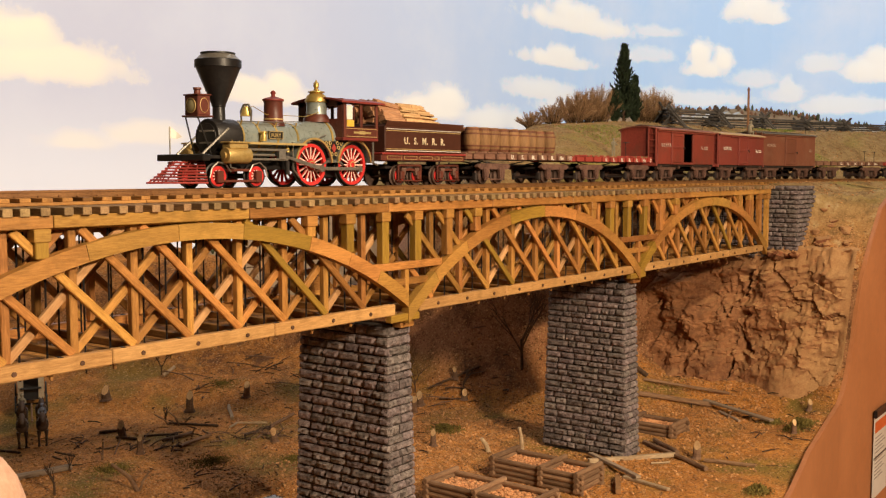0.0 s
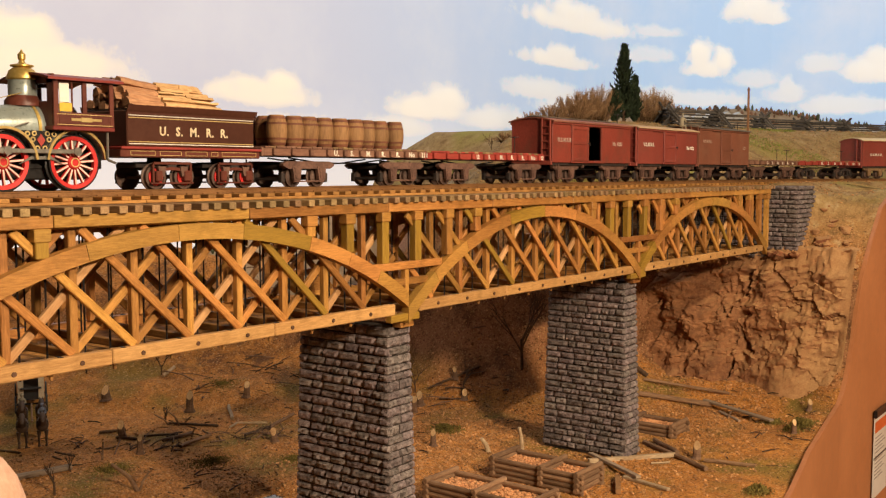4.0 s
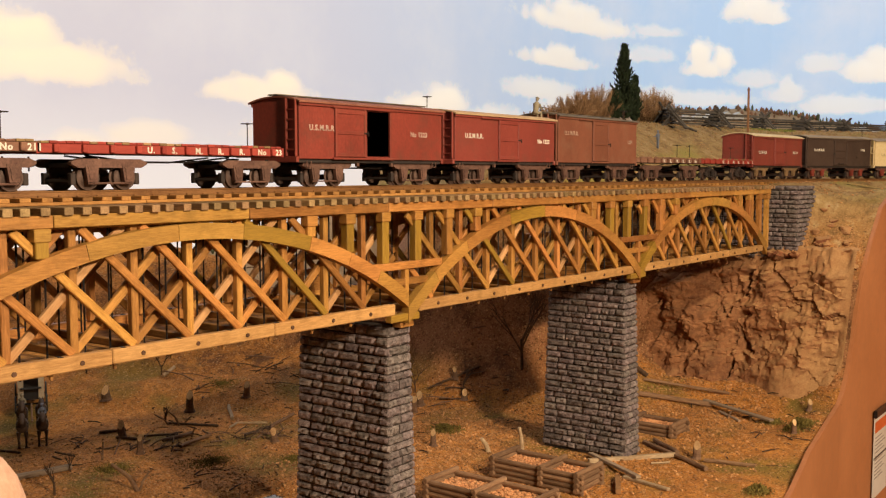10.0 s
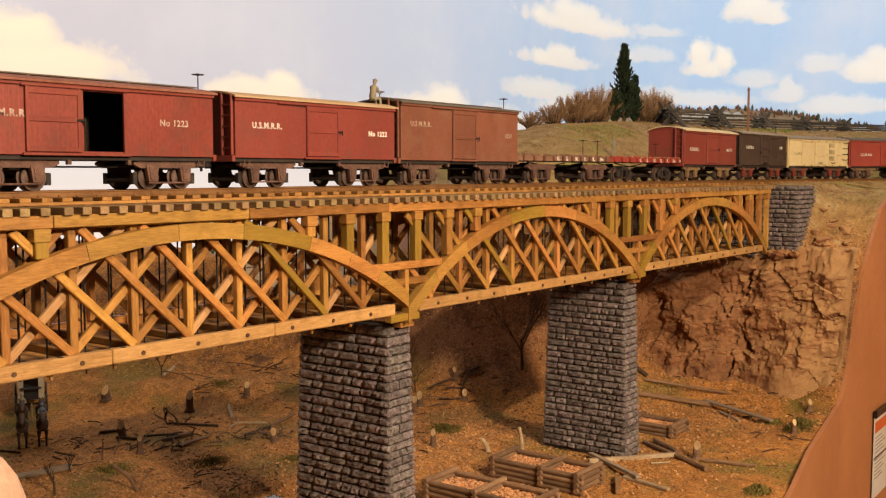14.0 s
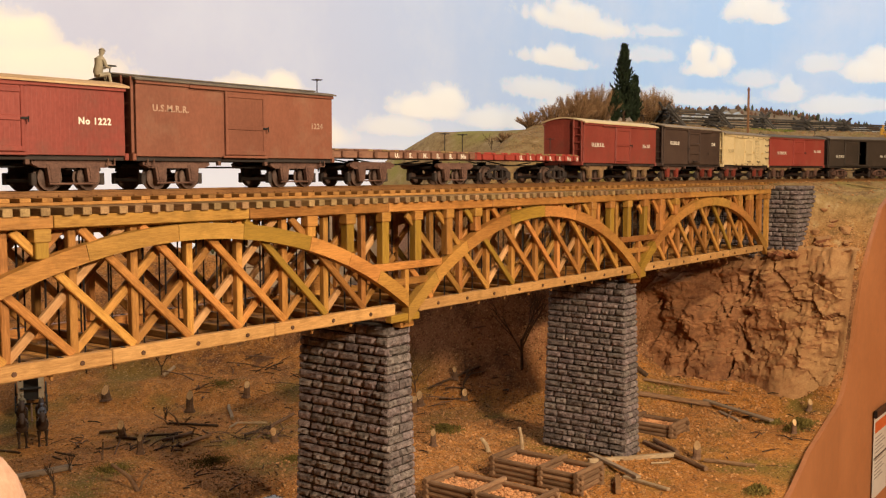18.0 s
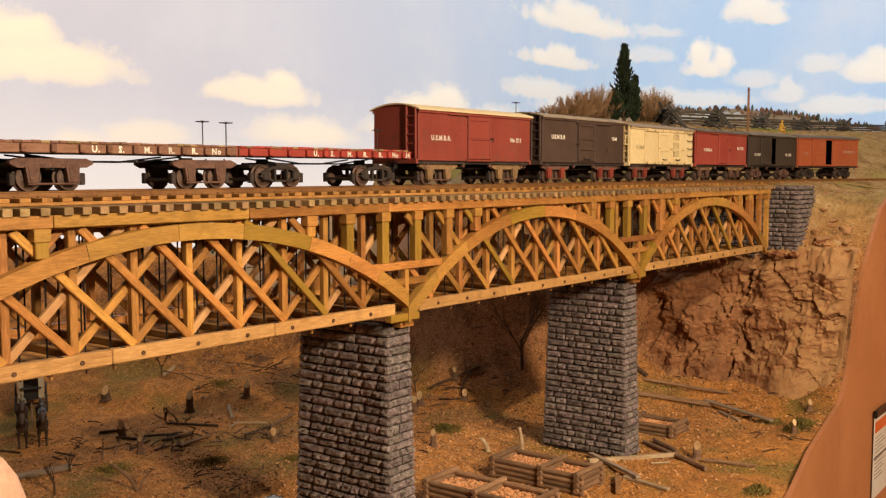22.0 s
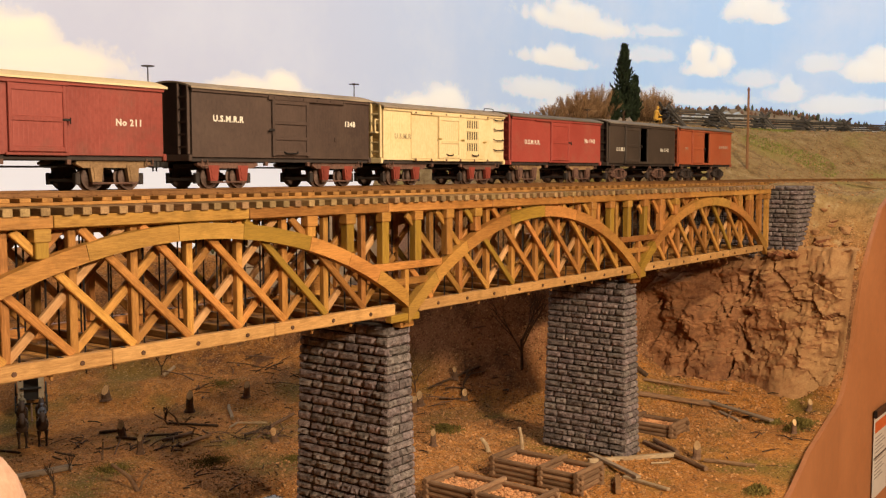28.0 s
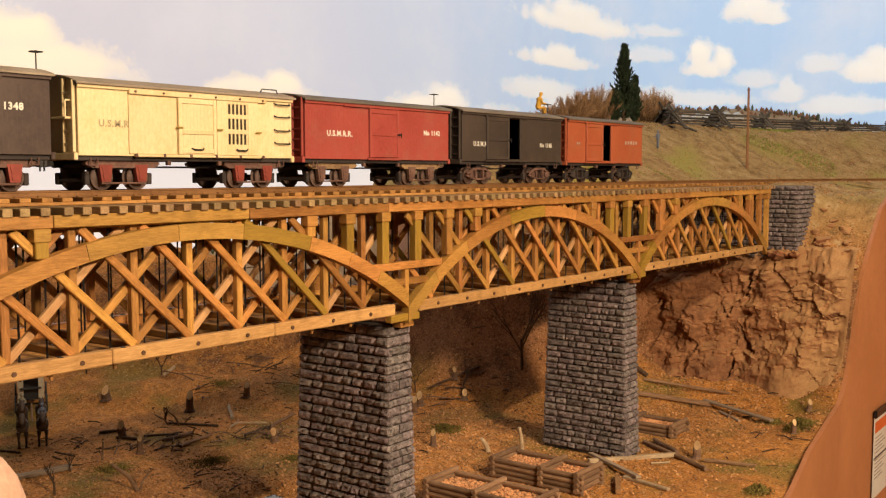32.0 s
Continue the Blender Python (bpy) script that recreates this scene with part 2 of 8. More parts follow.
def earth_material():
    ma = surface("ochre_ground_cover", (0.26, 0.092, 0.015), (0.70, 0.295, 0.062), 0.95, grain=480, patch=60, bump=1.0, vary=0, stain=(0.12, 0.075, 0.012), stain_amount=0.6)
    nt = ma.node_tree
    L = nt.links.new
    bs = nt.nodes["Principled BSDF"]
    base = bs.inputs["Base Color"].links[0].from_socket
    tc = nt.nodes.new("ShaderNodeTexCoord")
    sp = nt.nodes.new("ShaderNodeSeparateXYZ")
    L(tc.outputs["Object"], sp.inputs[0])
    ge = nt.nodes.new("ShaderNodeNewGeometry")
    sn = nt.nodes.new("ShaderNodeSeparateXYZ")
    L(ge.outputs["Normal"], sn.inputs[0])
    grit = node(nt, "ShaderNodeTexNoise", Scale=420.0, Detail=5.0)
    L(tc.outputs["Object"], grit.inputs[0])

    def blend(lo, hi, factor, old):
        """Mixes in a grainy pair of colours where the factor is high."""
        pair = nt.nodes.new("ShaderNodeMixRGB")
        pair.inputs[1].default_value, pair.inputs[2].default_value = (*lo, 1), (*hi, 1)
        L(grit.outputs[0], pair.inputs[0])
        mx = nt.nodes.new("ShaderNodeMixRGB")
        L(factor, mx.inputs[0])
        L(old, mx.inputs[1])
        L(pair.outputs[0], mx.inputs[2])
        return mx.outputs[0]

    def span(sock, a, b):
        r = node(nt, "ShaderNodeMapRange")
        r.inputs["From Min"].default_value, r.inputs["From Max"].default_value = a, b
        L(sock, r.inputs[0])
        return r.outputs[0]

    def times(p, q):
        m = node(nt, "ShaderNodeMath")
        m.operation = "MULTIPLY"
        L(p, m.inputs[0])
        L(q, m.inputs[1])
        return m.outputs[0]

    # red clay on steep faces, straw and moss on the hill, moss in patches on the floor
    out = blend((0.27, 0.10, 0.042), (0.52, 0.26, 0.12), span(sn.outputs["Z"], 0.80, 0.52), base)
    crumb = node(nt, "ShaderNodeTexNoise", Scale=26.0, Detail=7.0, Roughness=0.75)
    L(tc.outputs["Object"], crumb.inputs[0])
    out = blend((0.075, 0.032, 0.012), (0.21, 0.095, 0.035), span(crumb.outputs[0], 0.57, 0.72), out)
    out = blend((0.085, 0.036, 0.013), (0.23, 0.10, 0.04), times(span(crumb.outputs[0], 0.44, 0.60), times(span(sp.outputs["Z"], -0.325, -0.29), span(sp.outputs["Z"], -0.12, -0.15))), out)
    out = blend((0.20, 0.118, 0.045), (0.48, 0.33, 0.135), span(sp.outputs["Z"], -0.125, -0.03), out)
    mott = node(nt, "ShaderNodeTexNoise", Scale=38.0, Detail=6.0, Roughness=0.7)
    L(tc.outputs["Object"], mott.inputs[0])
    out = blend((0.10, 0.055, 0.02), (0.27, 0.155, 0.055), times(span(mott.outputs[0], 0.50, 0.66), span(sp.outputs["Z"], -0.125, -0.09)), out)
    out = blend((0.33, 0.225, 0.10), (0.58, 0.42, 0.22), times(span(mott.outputs[0], 0.46, 0.34), span(sp.outputs["Z"], -0.125, -0.09)), out)
    patch = node(nt, "ShaderNodeTexNoise", Scale=7.0, Detail=3.0)
    L(tc.outputs["Object"], patch.inputs[0])
    out = blend((0.19, 0.155, 0.03), (0.42, 0.36, 0.09), times(span(patch.outputs[0], 0.53, 0.68), span(sp.outputs["Z"], -0.05, 0.0)), out)
    moss = node(nt, "ShaderNodeTexNoise", Scale=9.0, Detail=4.0)
    L(tc.outputs["Object"], moss.inputs[0])
    out = blend((0.11, 0.075, 0.008), (0.29, 0.20, 0.035), times(span(moss.outputs[0], 0.50, 0.66), span(sp.outputs["Z"], -0.26, -0.32)), out)
    speck = node(nt, "ShaderNodeTexNoise", Scale=330.0, Detail=2.0, Roughness=0.6)
    L(tc.outputs["Object"], speck.inputs[0])
    out = blend((0.40, 0.22, 0.09), (0.70, 0.46, 0.22), times(span(speck.outputs[0], 0.60, 0.68), span(sp.outputs["Z"], -0.03, -0.10)), out)
    out = blend((0.05, 0.02, 0.007), (0.14, 0.06, 0.02), times(span(speck.outputs[0], 0.42, 0.33), span(sp.outputs["Z"], -0.03, -0.10)), out)
    L(out, bs.inputs["Base Color"])
    return ma


EARTH = earth_material()


def build_ground():
    xs = [60 + 9 * i for i in range(133)] + [1260 + 5 * i for i in range(43)] + [1475 + 1.6 * i for i in range(85)] + [1611 + 5 * i for i in range(18)] + [1701 + 16 * i for i in range(144)]
    ys = [j / 140 for j in range(140)] + [184 + 9 * j for j in range(109)]
    b = Bag()
    for x in xs:
        for t in ys:
            y = edge(x) + (184 - edge(x)) * t if t < 1 else t
            z = ground_z(x, y)
            b.v.append((x, y, z))
    k = len(ys)
    b.f = [(i * k + j, (i + 1) * k + j, (i + 1) * k + j + 1, i * k + j + 1) for i in range(len(xs) - 1) for j in range(k - 1)]
    tagged(part("ground", b, EARTH, smooth=True), "ochre earth valley floor with a rocky red bank and grassy hill", "ground", kind="structure")


build_ground()

# clouds on the painted wall: place along it, height, half width, half height, strength
CLOUDS = ((2.57, 0.212, 0.17, 0.052, 1), (2.52, 0.262, 0.085, 0.045, 1), (3.12, 0.188, 0.15, 0.036, 1), (3.18, 0.214, 0.06, 0.036, 1), (3.07, 0.206, 0.05, 0.028, 1), (3.24, 0.101, 0.16, 0.041, 0.8),
          (2.80, 0.088, 0.10, 0.03, 0.6), (2.64, 0.07, 0.07, 0.024, 0.5), (3.74, 0.185, 0.17, 0.045, 0.95), (3.82, 0.21, 0.11, 0.05, 0.95), (4.56, 0.515, 0.30, 0.046, 1), (4.53, 0.548, 0.16, 0.046, 1),
          (4.43, 0.382, 0.21, 0.034, 0.95), (4.46, 0.402, 0.10, 0.036, 0.95), (4.97, 0.523, 0.11, 0.026, 0.5), (5.37, 0.612, 0.10, 0.066, 0.95), (5.44, 0.592, 0.06, 0.042, 0.9), (5.165, 0.43, 0.045, 0.082, 1),
          (5.19, 0.395, 0.085, 0.045, 1), (5.25, 0.42, 0.045, 0.056, 1), (5.80, 0.385, 0.09, 0.062, 0.95), (5.82, 0.43, 0.05, 0.05, 0.9), (5.50, 0.30, 0.07, 0.045, 0.55), (5.50, 0.325, 0.03, 0.05, 0.6), (5.38, 0.36, 0.09, 0.045, 0.45),
          (5.63, 0.414, 0.08, 0.046, 0.55), (4.92, 0.434, 0.12, 0.037, 0.5), (4.95, 0.285, 0.28, 0.04, 0.55), (4.34, 0.275, 0.22, 0.044, 0.7), (4.53, 0.234, 0.21, 0.038, 0.6), (5.19, 0.281, 0.16, 0.038, 0.55),
          (5.72, 0.255, 0.16, 0.046, 0.6), (3.59, 0.13, 0.14, 0.035, 0.6), (4.08, 0.168, 0.19, 0.043, 0.7))


def sky_material():
    ma, nt, bs = nodes_of("glowing_painted_sky")
    L = nt.links.new

    def math_node(op, p, q=None, r=None):
        m = nt.nodes.new("ShaderNodeMath")
        m.operation = op
        for k, v in enumerate((p, q, r)):
            if v is None:
                continue
            if isinstance(v, (int, float)):
                m.inputs[k].default_value = v
            else:
                L(v, m.inputs[k])
        return m.outputs[0]

    uv = nt.nodes.new("ShaderNodeUVMap")
    wob = node(nt, "ShaderNodeTexNoise", Scale=16.0, Detail=8.0, Roughness=0.60)
    L(uv.outputs[0], wob.inputs[0])
    wob2 = node(nt, "ShaderNodeTexNoise", Scale=2.2, Detail=5.0, Roughness=0.6)
    L(uv.outputs[0], wob2.inputs[0])
    sp = nt.nodes.new("ShaderNodeSeparateXYZ")
    L(uv.outputs[0], sp.inputs[0])
    u, v = sp.outputs[0], sp.outputs[1]
    total, low = None, None
    for cu, cv, a, b, k in CLOUDS:
        du = math_node("DIVIDE", math_node("SUBTRACT", u, cu), a * 1.05)
        dv = math_node("DIVIDE", math_node("SUBTRACT", v, cv), b)
        flat = math_node("MULTIPLY", math_node("MINIMUM", dv, 0.0), 0.8)        # a flatter base
        dv2 = math_node("ADD", dv, flat)
        d = math_node("SQRT", math_node("ADD", math_node("MULTIPLY", du, du), math_node("MULTIPLY", dv2, dv2)))
        d = math_node("SUBTRACT", d, math_node("MULTIPLY", math_node("SUBTRACT", wob.outputs[0], 0.5), 1.7))
        r = node(nt, "ShaderNodeMapRange")
        r.interpolation_type = "SMOOTHSTEP"
        r.inputs["From Min"].default_value, r.inputs["From Max"].default_value, r.inputs["To Min"].default_value, r.inputs["To Max"].default_value = 1.34, 0.56, 0.0, k
        L(d, r.inputs[0])
        total = r.outputs[0] if total is None else math_node("MAXIMUM", total, r.outputs[0])
        sh = math_node("MULTIPLY", r.outputs[0], math_node("MULTIPLY_ADD", dv, -0.5, 0.35))
        low = sh if low is None else math_node("MAXIMUM", low, sh)
    veil = node(nt, "ShaderNodeMapRange")
    veil.inputs["From Min"].default_value, veil.inputs["From Max"].default_value, veil.inputs["To Max"].default_value = 0.45, 0.75, 0.55
    L(wob2.outputs[0], veil.inputs[0])

    def mix(p, q, f):
        m = nt.nodes.new("ShaderNodeMixRGB")
        for k, c in ((1, p), (2, q)):
            if isinstance(c, tuple):
                m.inputs[k].default_value = (*c, 1)
            else:
                L(c, m.inputs[k])
        L(f, m.inputs[0])
        return m.outputs[0]

    def span(sock, a, b):
        r = node(nt, "ShaderNodeMapRange")
        r.interpolation_type = "SMOOTHSTEP"
        r.inputs["From Min"].default_value, r.inputs["From Max"].default_value = a, b
        L(sock, r.inputs[0])
        return r.outputs[0]

    # pale lilac on the left, blue further along, white towards the ground
    sky = mix((0.55, 0.57, 0.68), (0.42, 0.59, 0.84), span(u, 2.7, 5.2))
    sky = mix(sky, (0.72, 0.73, 0.78), span(v, 0.22, -0.05))
    sky = mix(sky, (0.66, 0.69, 0.77), veil.outputs[0])
    warm = mix((0.90, 0.82, 0.66), (0.88, 0.86, 0.80), span(u, 2.6, 4.2))
    thin = node(nt, "ShaderNodeTexNoise", Scale=7.0, Detail=6.0, Roughness=0.65)
    L(uv.outputs[0], thin.inputs[0])
    sky = mix(sky, warm, math_node("MULTIPLY", total, math_node("MULTIPLY_ADD", thin.outputs[0], 0.5, 0.70)))
    sky = mix(sky, (0.74, 0.68, 0.64), math_node("MULTIPLY", low, 0.7))
    L(sky, bs.inputs["Base Color"])
    # the wall is given a glow in place of lamplight falling on it
    L(sky, bs.inputs["Emission Color"])
    bs.inputs["Emission Strength"].default_value = 0.53
    bs.inputs["Roughness"].default_value = 0.95
    bs.inputs["Specular IOR Level"].default_value = 0.1
    return ma


def build_sky():
    """The painted sky on a wall that bends round the layout."""
    line = [(700 + 100 * i, 1150) for i in range(24)]
    line += [(3000 + 1000 * math.sin(a), 150 + 1000 * math.cos(a)) for a in [radians(6 * k) for k in range(1, 16)]]
    b = Bag()
    arc, run = [], 2200.0
    for i, (x, y) in enumerate(line):
        if i:
            run += math.hypot(x - line[i - 1][0], y - line[i - 1][1])
        arc.append(run)
        b.v += [(x, y, -900), (x, y, 1900), (x * 1.0, y, 1900)]
    b.v = [p for k, p in enumerate(b.v) if k % 3 < 2]
    b.f = [(2 * i + 2, 2 * i, 2 * i + 1, 2 * i + 3) for i in range(len(line) - 1)]
    me = b.mesh("backdrop", sky_material())
    layer = me.uv_layers.new(name="wall")
    for loop in me.loops:
        k = loop.vertex_index
        layer.data[loop.index].uv = (arc[k // 2] * U, me.vertices[k].co.z)
    tagged(part("backdrop", me, None), "painted blue sky wall with white clouds", "backdrop", kind="structure")


build_sky()

# wall colour kept dim so little light bounces into the shadows
PLASTER = surface("dim_unseen_wall_paint", (0.20, 0.17, 0.14), (0.27, 0.235, 0.20), 0.9, grain=60, patch=4, bump=0.05, vary=0)
CARPET = surface("dark_carpet", (0.06, 0.05, 0.045), (0.12, 0.10, 0.09), 0.95, grain=300, patch=10, bump=0.3, vary=0)


def build_room():
    """The unseen room on the aisle side, added to close it in: floor, ceiling and walls behind the camera."""
    # back wall added where the sky would glow, keeping -x faces darker
    for name, box, ma in (("floor", (-1600, 4100, -2700, 1250, -1330, -1300), CARPET), ("ceiling", (-1600, 4100, -2700, 1250, 1900, 1940), PLASTER),
                          ("wall_aisle", (-1600, 4100, -2760, -2700, -1300, 1900), PLASTER), ("wall_near_end", (-1660, -1600, -2700, 1250, -1300, 1900), PLASTER),
                          ("wall_far_end", (4000, 4060, -2700, 149, -1300, 1900), PLASTER), ("wall_back", (-1600, 699, 1150, 1210, -1300, 1900), PLASTER)):
        tagged(part(name, Bag().box(*box), ma), "plain unseen room surface closing in the layout" if name != "floor" else "dark carpeted aisle floor", name.split("_")[0], kind="structure")


build_room()

FASCIA = surface("terracotta_fascia_paint", (0.40, 0.155, 0.058), (0.52, 0.215, 0.088), 0.55, grain=90, patch=6, bump=0.06, vary=0, stain=(0.30, 0.13, 0.06), stain_amount=0.3)


def build_fascia():
    """The painted board along the layout's edge, cut to the line of the ground."""
    pts = [(60, 1148), (60, 400), (60, -288), (380, -289)] + [(700 + 8 * i, edge(700 + 8 * i) - 4) for i in range(137)] + [(1834, -430), (1904, -1254), (2900, -1254), (3998, -1254)]
    b = Bag()
    for x, y in pts:
        z = edge_top(x) + 2
        b.v += [(x, y, -900), (x, y, z), (x + 1, y + 6, z), (x + 1, y + 6, -900)]
    for i in range(len(pts) - 1):
        for j in range(3):
            b.f.append((4 * i + j + 1, 4 * i + j, 4 * i + j + 4, 4 * i + j + 5)[::-1])
    tagged(part("trim", b, FASCIA, smooth=True), "terracotta painted fascia board along the layout edge", "fascia", kind="structure")


build_fascia()


def build_creek():
    b = Bag()
    k = 24
    for i in range(k + 1):
        y = -270 + 474 * i / k
        c = 700 + 0.25 * (y - 150)
        w = 56 + 9 * math.sin(i * 0.9)
        b.v += [(c - w, y, -344), (c + w, y, -344)]
    b.f = [(2 * i, 2 * i + 1, 2 * i + 3, 2 * i + 2) for i in range(k)]
    ma = surface("dark_still_water", (0.02, 0.022, 0.028), (0.05, 0.055, 0.065), 0.12, grain=60, patch=12, bump=0.1, vary=0, spec=0.6)
    tagged(part("water", b, ma), "narrow dark blue-grey creek beside the pier", "creek", kind="structure")


build_creek()
# ---- the bridge ----
V = (-228, 216, 660, 1099, 1532)      # where the arches meet
# each span: middle and radius of its arch, first post, post spacing, and where the arch's timbers join
SPANS = {1: (438.0, 393.5, 215.5, 44.0, (216, 288, 353, 421, 477, 543, 587, 622, 660)),
         2: (879.5, 335.0, 701.7, 43.9, (660, 700, 746, 817, 880, 944, 1004, 1054, 1099)),
         3: (1315.5, 335.0, 1136.2, 44.1, (1099, 1140, 1186, 1256, 1315, 1379, 1440, 1492, 1532))}
CROWN = -27.7                         # the height of the arch's middle line


def arch_z(k, x, off=0.0):
    """The height of an arch's line at x."""
    c, r = SPANS[k][:2]
    return CROWN - r + math.sqrt((r + off) ** 2 - (x - c) ** 2)


def stick(name, a, b, w, d, material, parent, c=0.5):
    """A timber from a to b, d wide across the bridge and w deep."""
    n = (Vector(b) - Vector(a)).length
    return part(name, Bag().box(-n / 2, n / 2, -d / 2, d / 2, -w / 2, w / 2, c), material, parent, m=along(a, b))


def build_arch(bridge, k, y0, y1):
    """The arch rib in eight curved timbers, cut upright where it meets the next arch."""
    c, r, _, _, joints = SPANS[k]
    for i in range(8):
        ends = []
        for q in (joints[i], joints[i + 1]):
            d = q - c
            gap = 0.18 if q not in (joints[0], joints[-1]) else 0.0
            lift = [math.asin(d / (r + o)) for o in (5.5, -5.5)] if gap == 0 else [math.asin(d / r)] * 2
            ends.append([a + (gap / r if q == joints[i] else -gap / r) for a in lift])
        out, inn = [], []
        for t in range(5):
            for line, o, e in ((out, 5.5, 0), (inn, -5.5, 1)):
                a = ends[0][e] + (ends[1][e] - ends[0][e]) * t / 4
                line.append((c + (r + o) * math.sin(a), CROWN - r + (r + o) * math.cos(a)))
        part("arch_segment", Bag().slab(inn + out[::-1], y0, y1), WOOD_GREEN if (i, k) in ((4, 1), (3, 2), (0, 3)) else WOOD_ARCH, bridge)


def build_truss(bridge, side):
    """One of the two trusses: side -1 faces the aisle, 1 the wall."""
    y = lambda d: side * (66 - d)
    for k in (1, 2, 3):
        x0, x1 = V[k], V[k + 1]
        first, pitch = SPANS[k][2:4]
        build_arch(bridge, k, *sorted((y(-1.3), y(6.2))))
        # panel posts, braces and counterbraces
        for xp in [first + pitch * i for i in range(10)]:
            inside = x0 + 20 < xp < x1 - 15
            if inside:
                stick("truss_post", (xp, y(9), -99), (xp, y(9), -21), 5.4, 5, WOOD, bridge)
                if side < 0:
                    part("bolt_head", Bag().rod((xp, y(-1.3), -103.6), (xp, y(0.2), -103.6), 1.55, n=8), BOLT, bridge)
                    part("peg", Bag().rod((xp, y(6.1), -60), (xp, y(6.6), -60), 0.9, n=7), WOOD_PALE, bridge)
            for s, d, nm in ((-1, 5, "brace"), (1, 12.5, "counterbrace")):
                za, zb, xa, xb = -98.5, -22.0, xp + s * 3, xp + s * 84
                lo, hi = x0 + 4, x1 - 4
                if xp < lo or xp > hi:
                    continue
                for lim in (lo, hi):
                    if (xb - lim) * (xa - lim) < 0:
                        t = (lim - xa) / (xb - xa)
                        xb, zb = lim, za + t * (zb - za)
                if abs(xb - xa) > 12:
                    stick(nm, (xa, y(d), za), (xb, y(d), zb), 5.4, 3.4, WOOD_PALE if s > 0 and int(xp) % 3 == 0 else WOOD_GREEN if s < 0 and int(xp) % 7 == 0 else WOOD, bridge)
            for dx in (-9, 9):
                part("iron_rod", Bag().rod((xp + 22 + dx, y(16), -112), (xp + 22 + dx, y(16), -22), 0.7, n=5), IRON, bridge)
            if inside:
                part("rod_nut", Bag().box(xp + 26, xp + 28, y(6) - 1, y(6) + 1, -112.4, -108.0, 0.3), TIE_WOOD, bridge)
                part("iron_strap", Bag().box(xp + 30, xp + 32.4, *sorted((y(0.4), y(6))), -98.9, -98.3, 0.15), IRON, bridge)
        for q in range(3):
            xa, xb = x0 + 16 + (x1 - x0 - 32) * q / 3, x0 + 16 + (x1 - x0 - 32) * (q + 1) / 3 - 0.4
            stick("lower_chord", (xa, y(3), -103.4), (xb, y(3), -103.4), 9.4, 7, WOOD_CHORD if side < 0 else WOOD, bridge, 0.8)
        stick("upper_chord", (x0, y(10), -20.5), (x1, y(10), -20.5), 4, 8, WOOD, bridge)
    for k in (1, 2, 3, 4):
        for dx in ((60, 108) if k == 1 else (-114, -71, -28, 15, 60, 104) if k < 4 else (-112, -70, -27, 5)):
            xp = V[k] + dx
            za = arch_z(k if dx > 0 else k - 1, xp, 5.5) if abs(dx) > 40 else -64 if k < 4 else arch_z(3, xp, 5.5) if dx < 0 else -104
            stick("spandrel_post", (xp, y(3.5), za), (xp, y(3.5), -22), 8.5 if dx != 5 else 6.5, 7, WOOD_GREEN if dx in (-71, -28, 15, 108) else WOOD, bridge)
            part("post_cap", Bag().box(xp - 5.5, xp + 5.5, *sorted((y(-1), y(7))), -29, -21.2, 0.5), WOOD_ARCH, bridge)
        if k in (2, 3):
            stick("strut", (V[k] - 48, y(3), -67), (V[k] + 48, y(3), -67), 6.4, 7, WOOD, bridge)
            stick("strut", (V[k] - 29, y(3.2), -81), (V[k] + 29, y(3.2), -81), 6, 5, WOOD, bridge)
            stick("strut_post", (V[k], y(3), -96), (V[k], y(3), -70.4), 5, 5.4, WOOD, bridge)
            stick("bolster", (V[k] - 22, y(3), -111.4), (V[k] + 16, y(3), -111.4), 6.4, 7, WOOD_GREEN, bridge, 0.7)
    for k in range(9):
        xa = 180 + k * 152
        stick("deck_stringer", (xa, y(3.5), -17.3), (xa + 151.5, y(3.5), -17.3), 7.6, 7, WOOD_ARCH, bridge)


def build_bridge():
    bridge = thing("truss_bridge", "golden stained wooden arch truss railway bridge on stone piers", "bridge")
    build_truss(bridge, -1)
    build_truss(bridge, 1)
    tie = Bag().box(-68, 68, -3.1, 3.1, -2.4, 2.4, 0.35).mesh("deck_tie", WOOD_GREY)
    for i in range(109):
        x = 187 + 12.7 * i
        part("deck_tie", tie, None, bridge, m=at(x + random.uniform(-0.6, 0.6), random.uniform(-1.2, 1.2), -11.3, 0, 0, 90 + random.uniform(-1.2, 1.2)))
    for y in (-27.4, 27.4):
        for k in range(6):
            stick("track_stringer", (180 + 243 * k, y, -7.9), (422.6 + 243 * k, y, -7.9), 2, 7, TIE_WOOD, bridge, 0.3)
    for i in range(32):
        x = 190 + 43.4 * i
        stick("floor_beam", (x, -59, -104.5), (x, 59, -104.5), 5, 5, TIE_WOOD, bridge)
    for y in [-52 + 8.0 * j for j in range(14)]:
        for k in range(3):
            stick("floor_plank", (V[k + 1] + 10, y, -108.2), (V[k + 2] - 10, y, -108.2), 2, 7.8, TIE_WOOD, bridge)
    # planks added out of sight under the ties to shade the truss inside
    for y in [-37.5 + 15 * j for j in range(6)]:
        for k in range(4):
            stick("deck_plank", (180 + 346 * k, y, -15.2), (525.5 + 346 * k, y, -15.2), 2.4, 14.7, TIE_WOOD, bridge)
    return bridge


build_bridge()


def rail_path(s):
    """Place and heading (degrees) of the track s millimetres along it."""
    if s < 1600:
        return s, 0.0, 0.0
    a = (s - 1600) / 950
    return 1600 + 950 * math.sin(a), -950 + 950 * math.cos(a), -math.degrees(a)


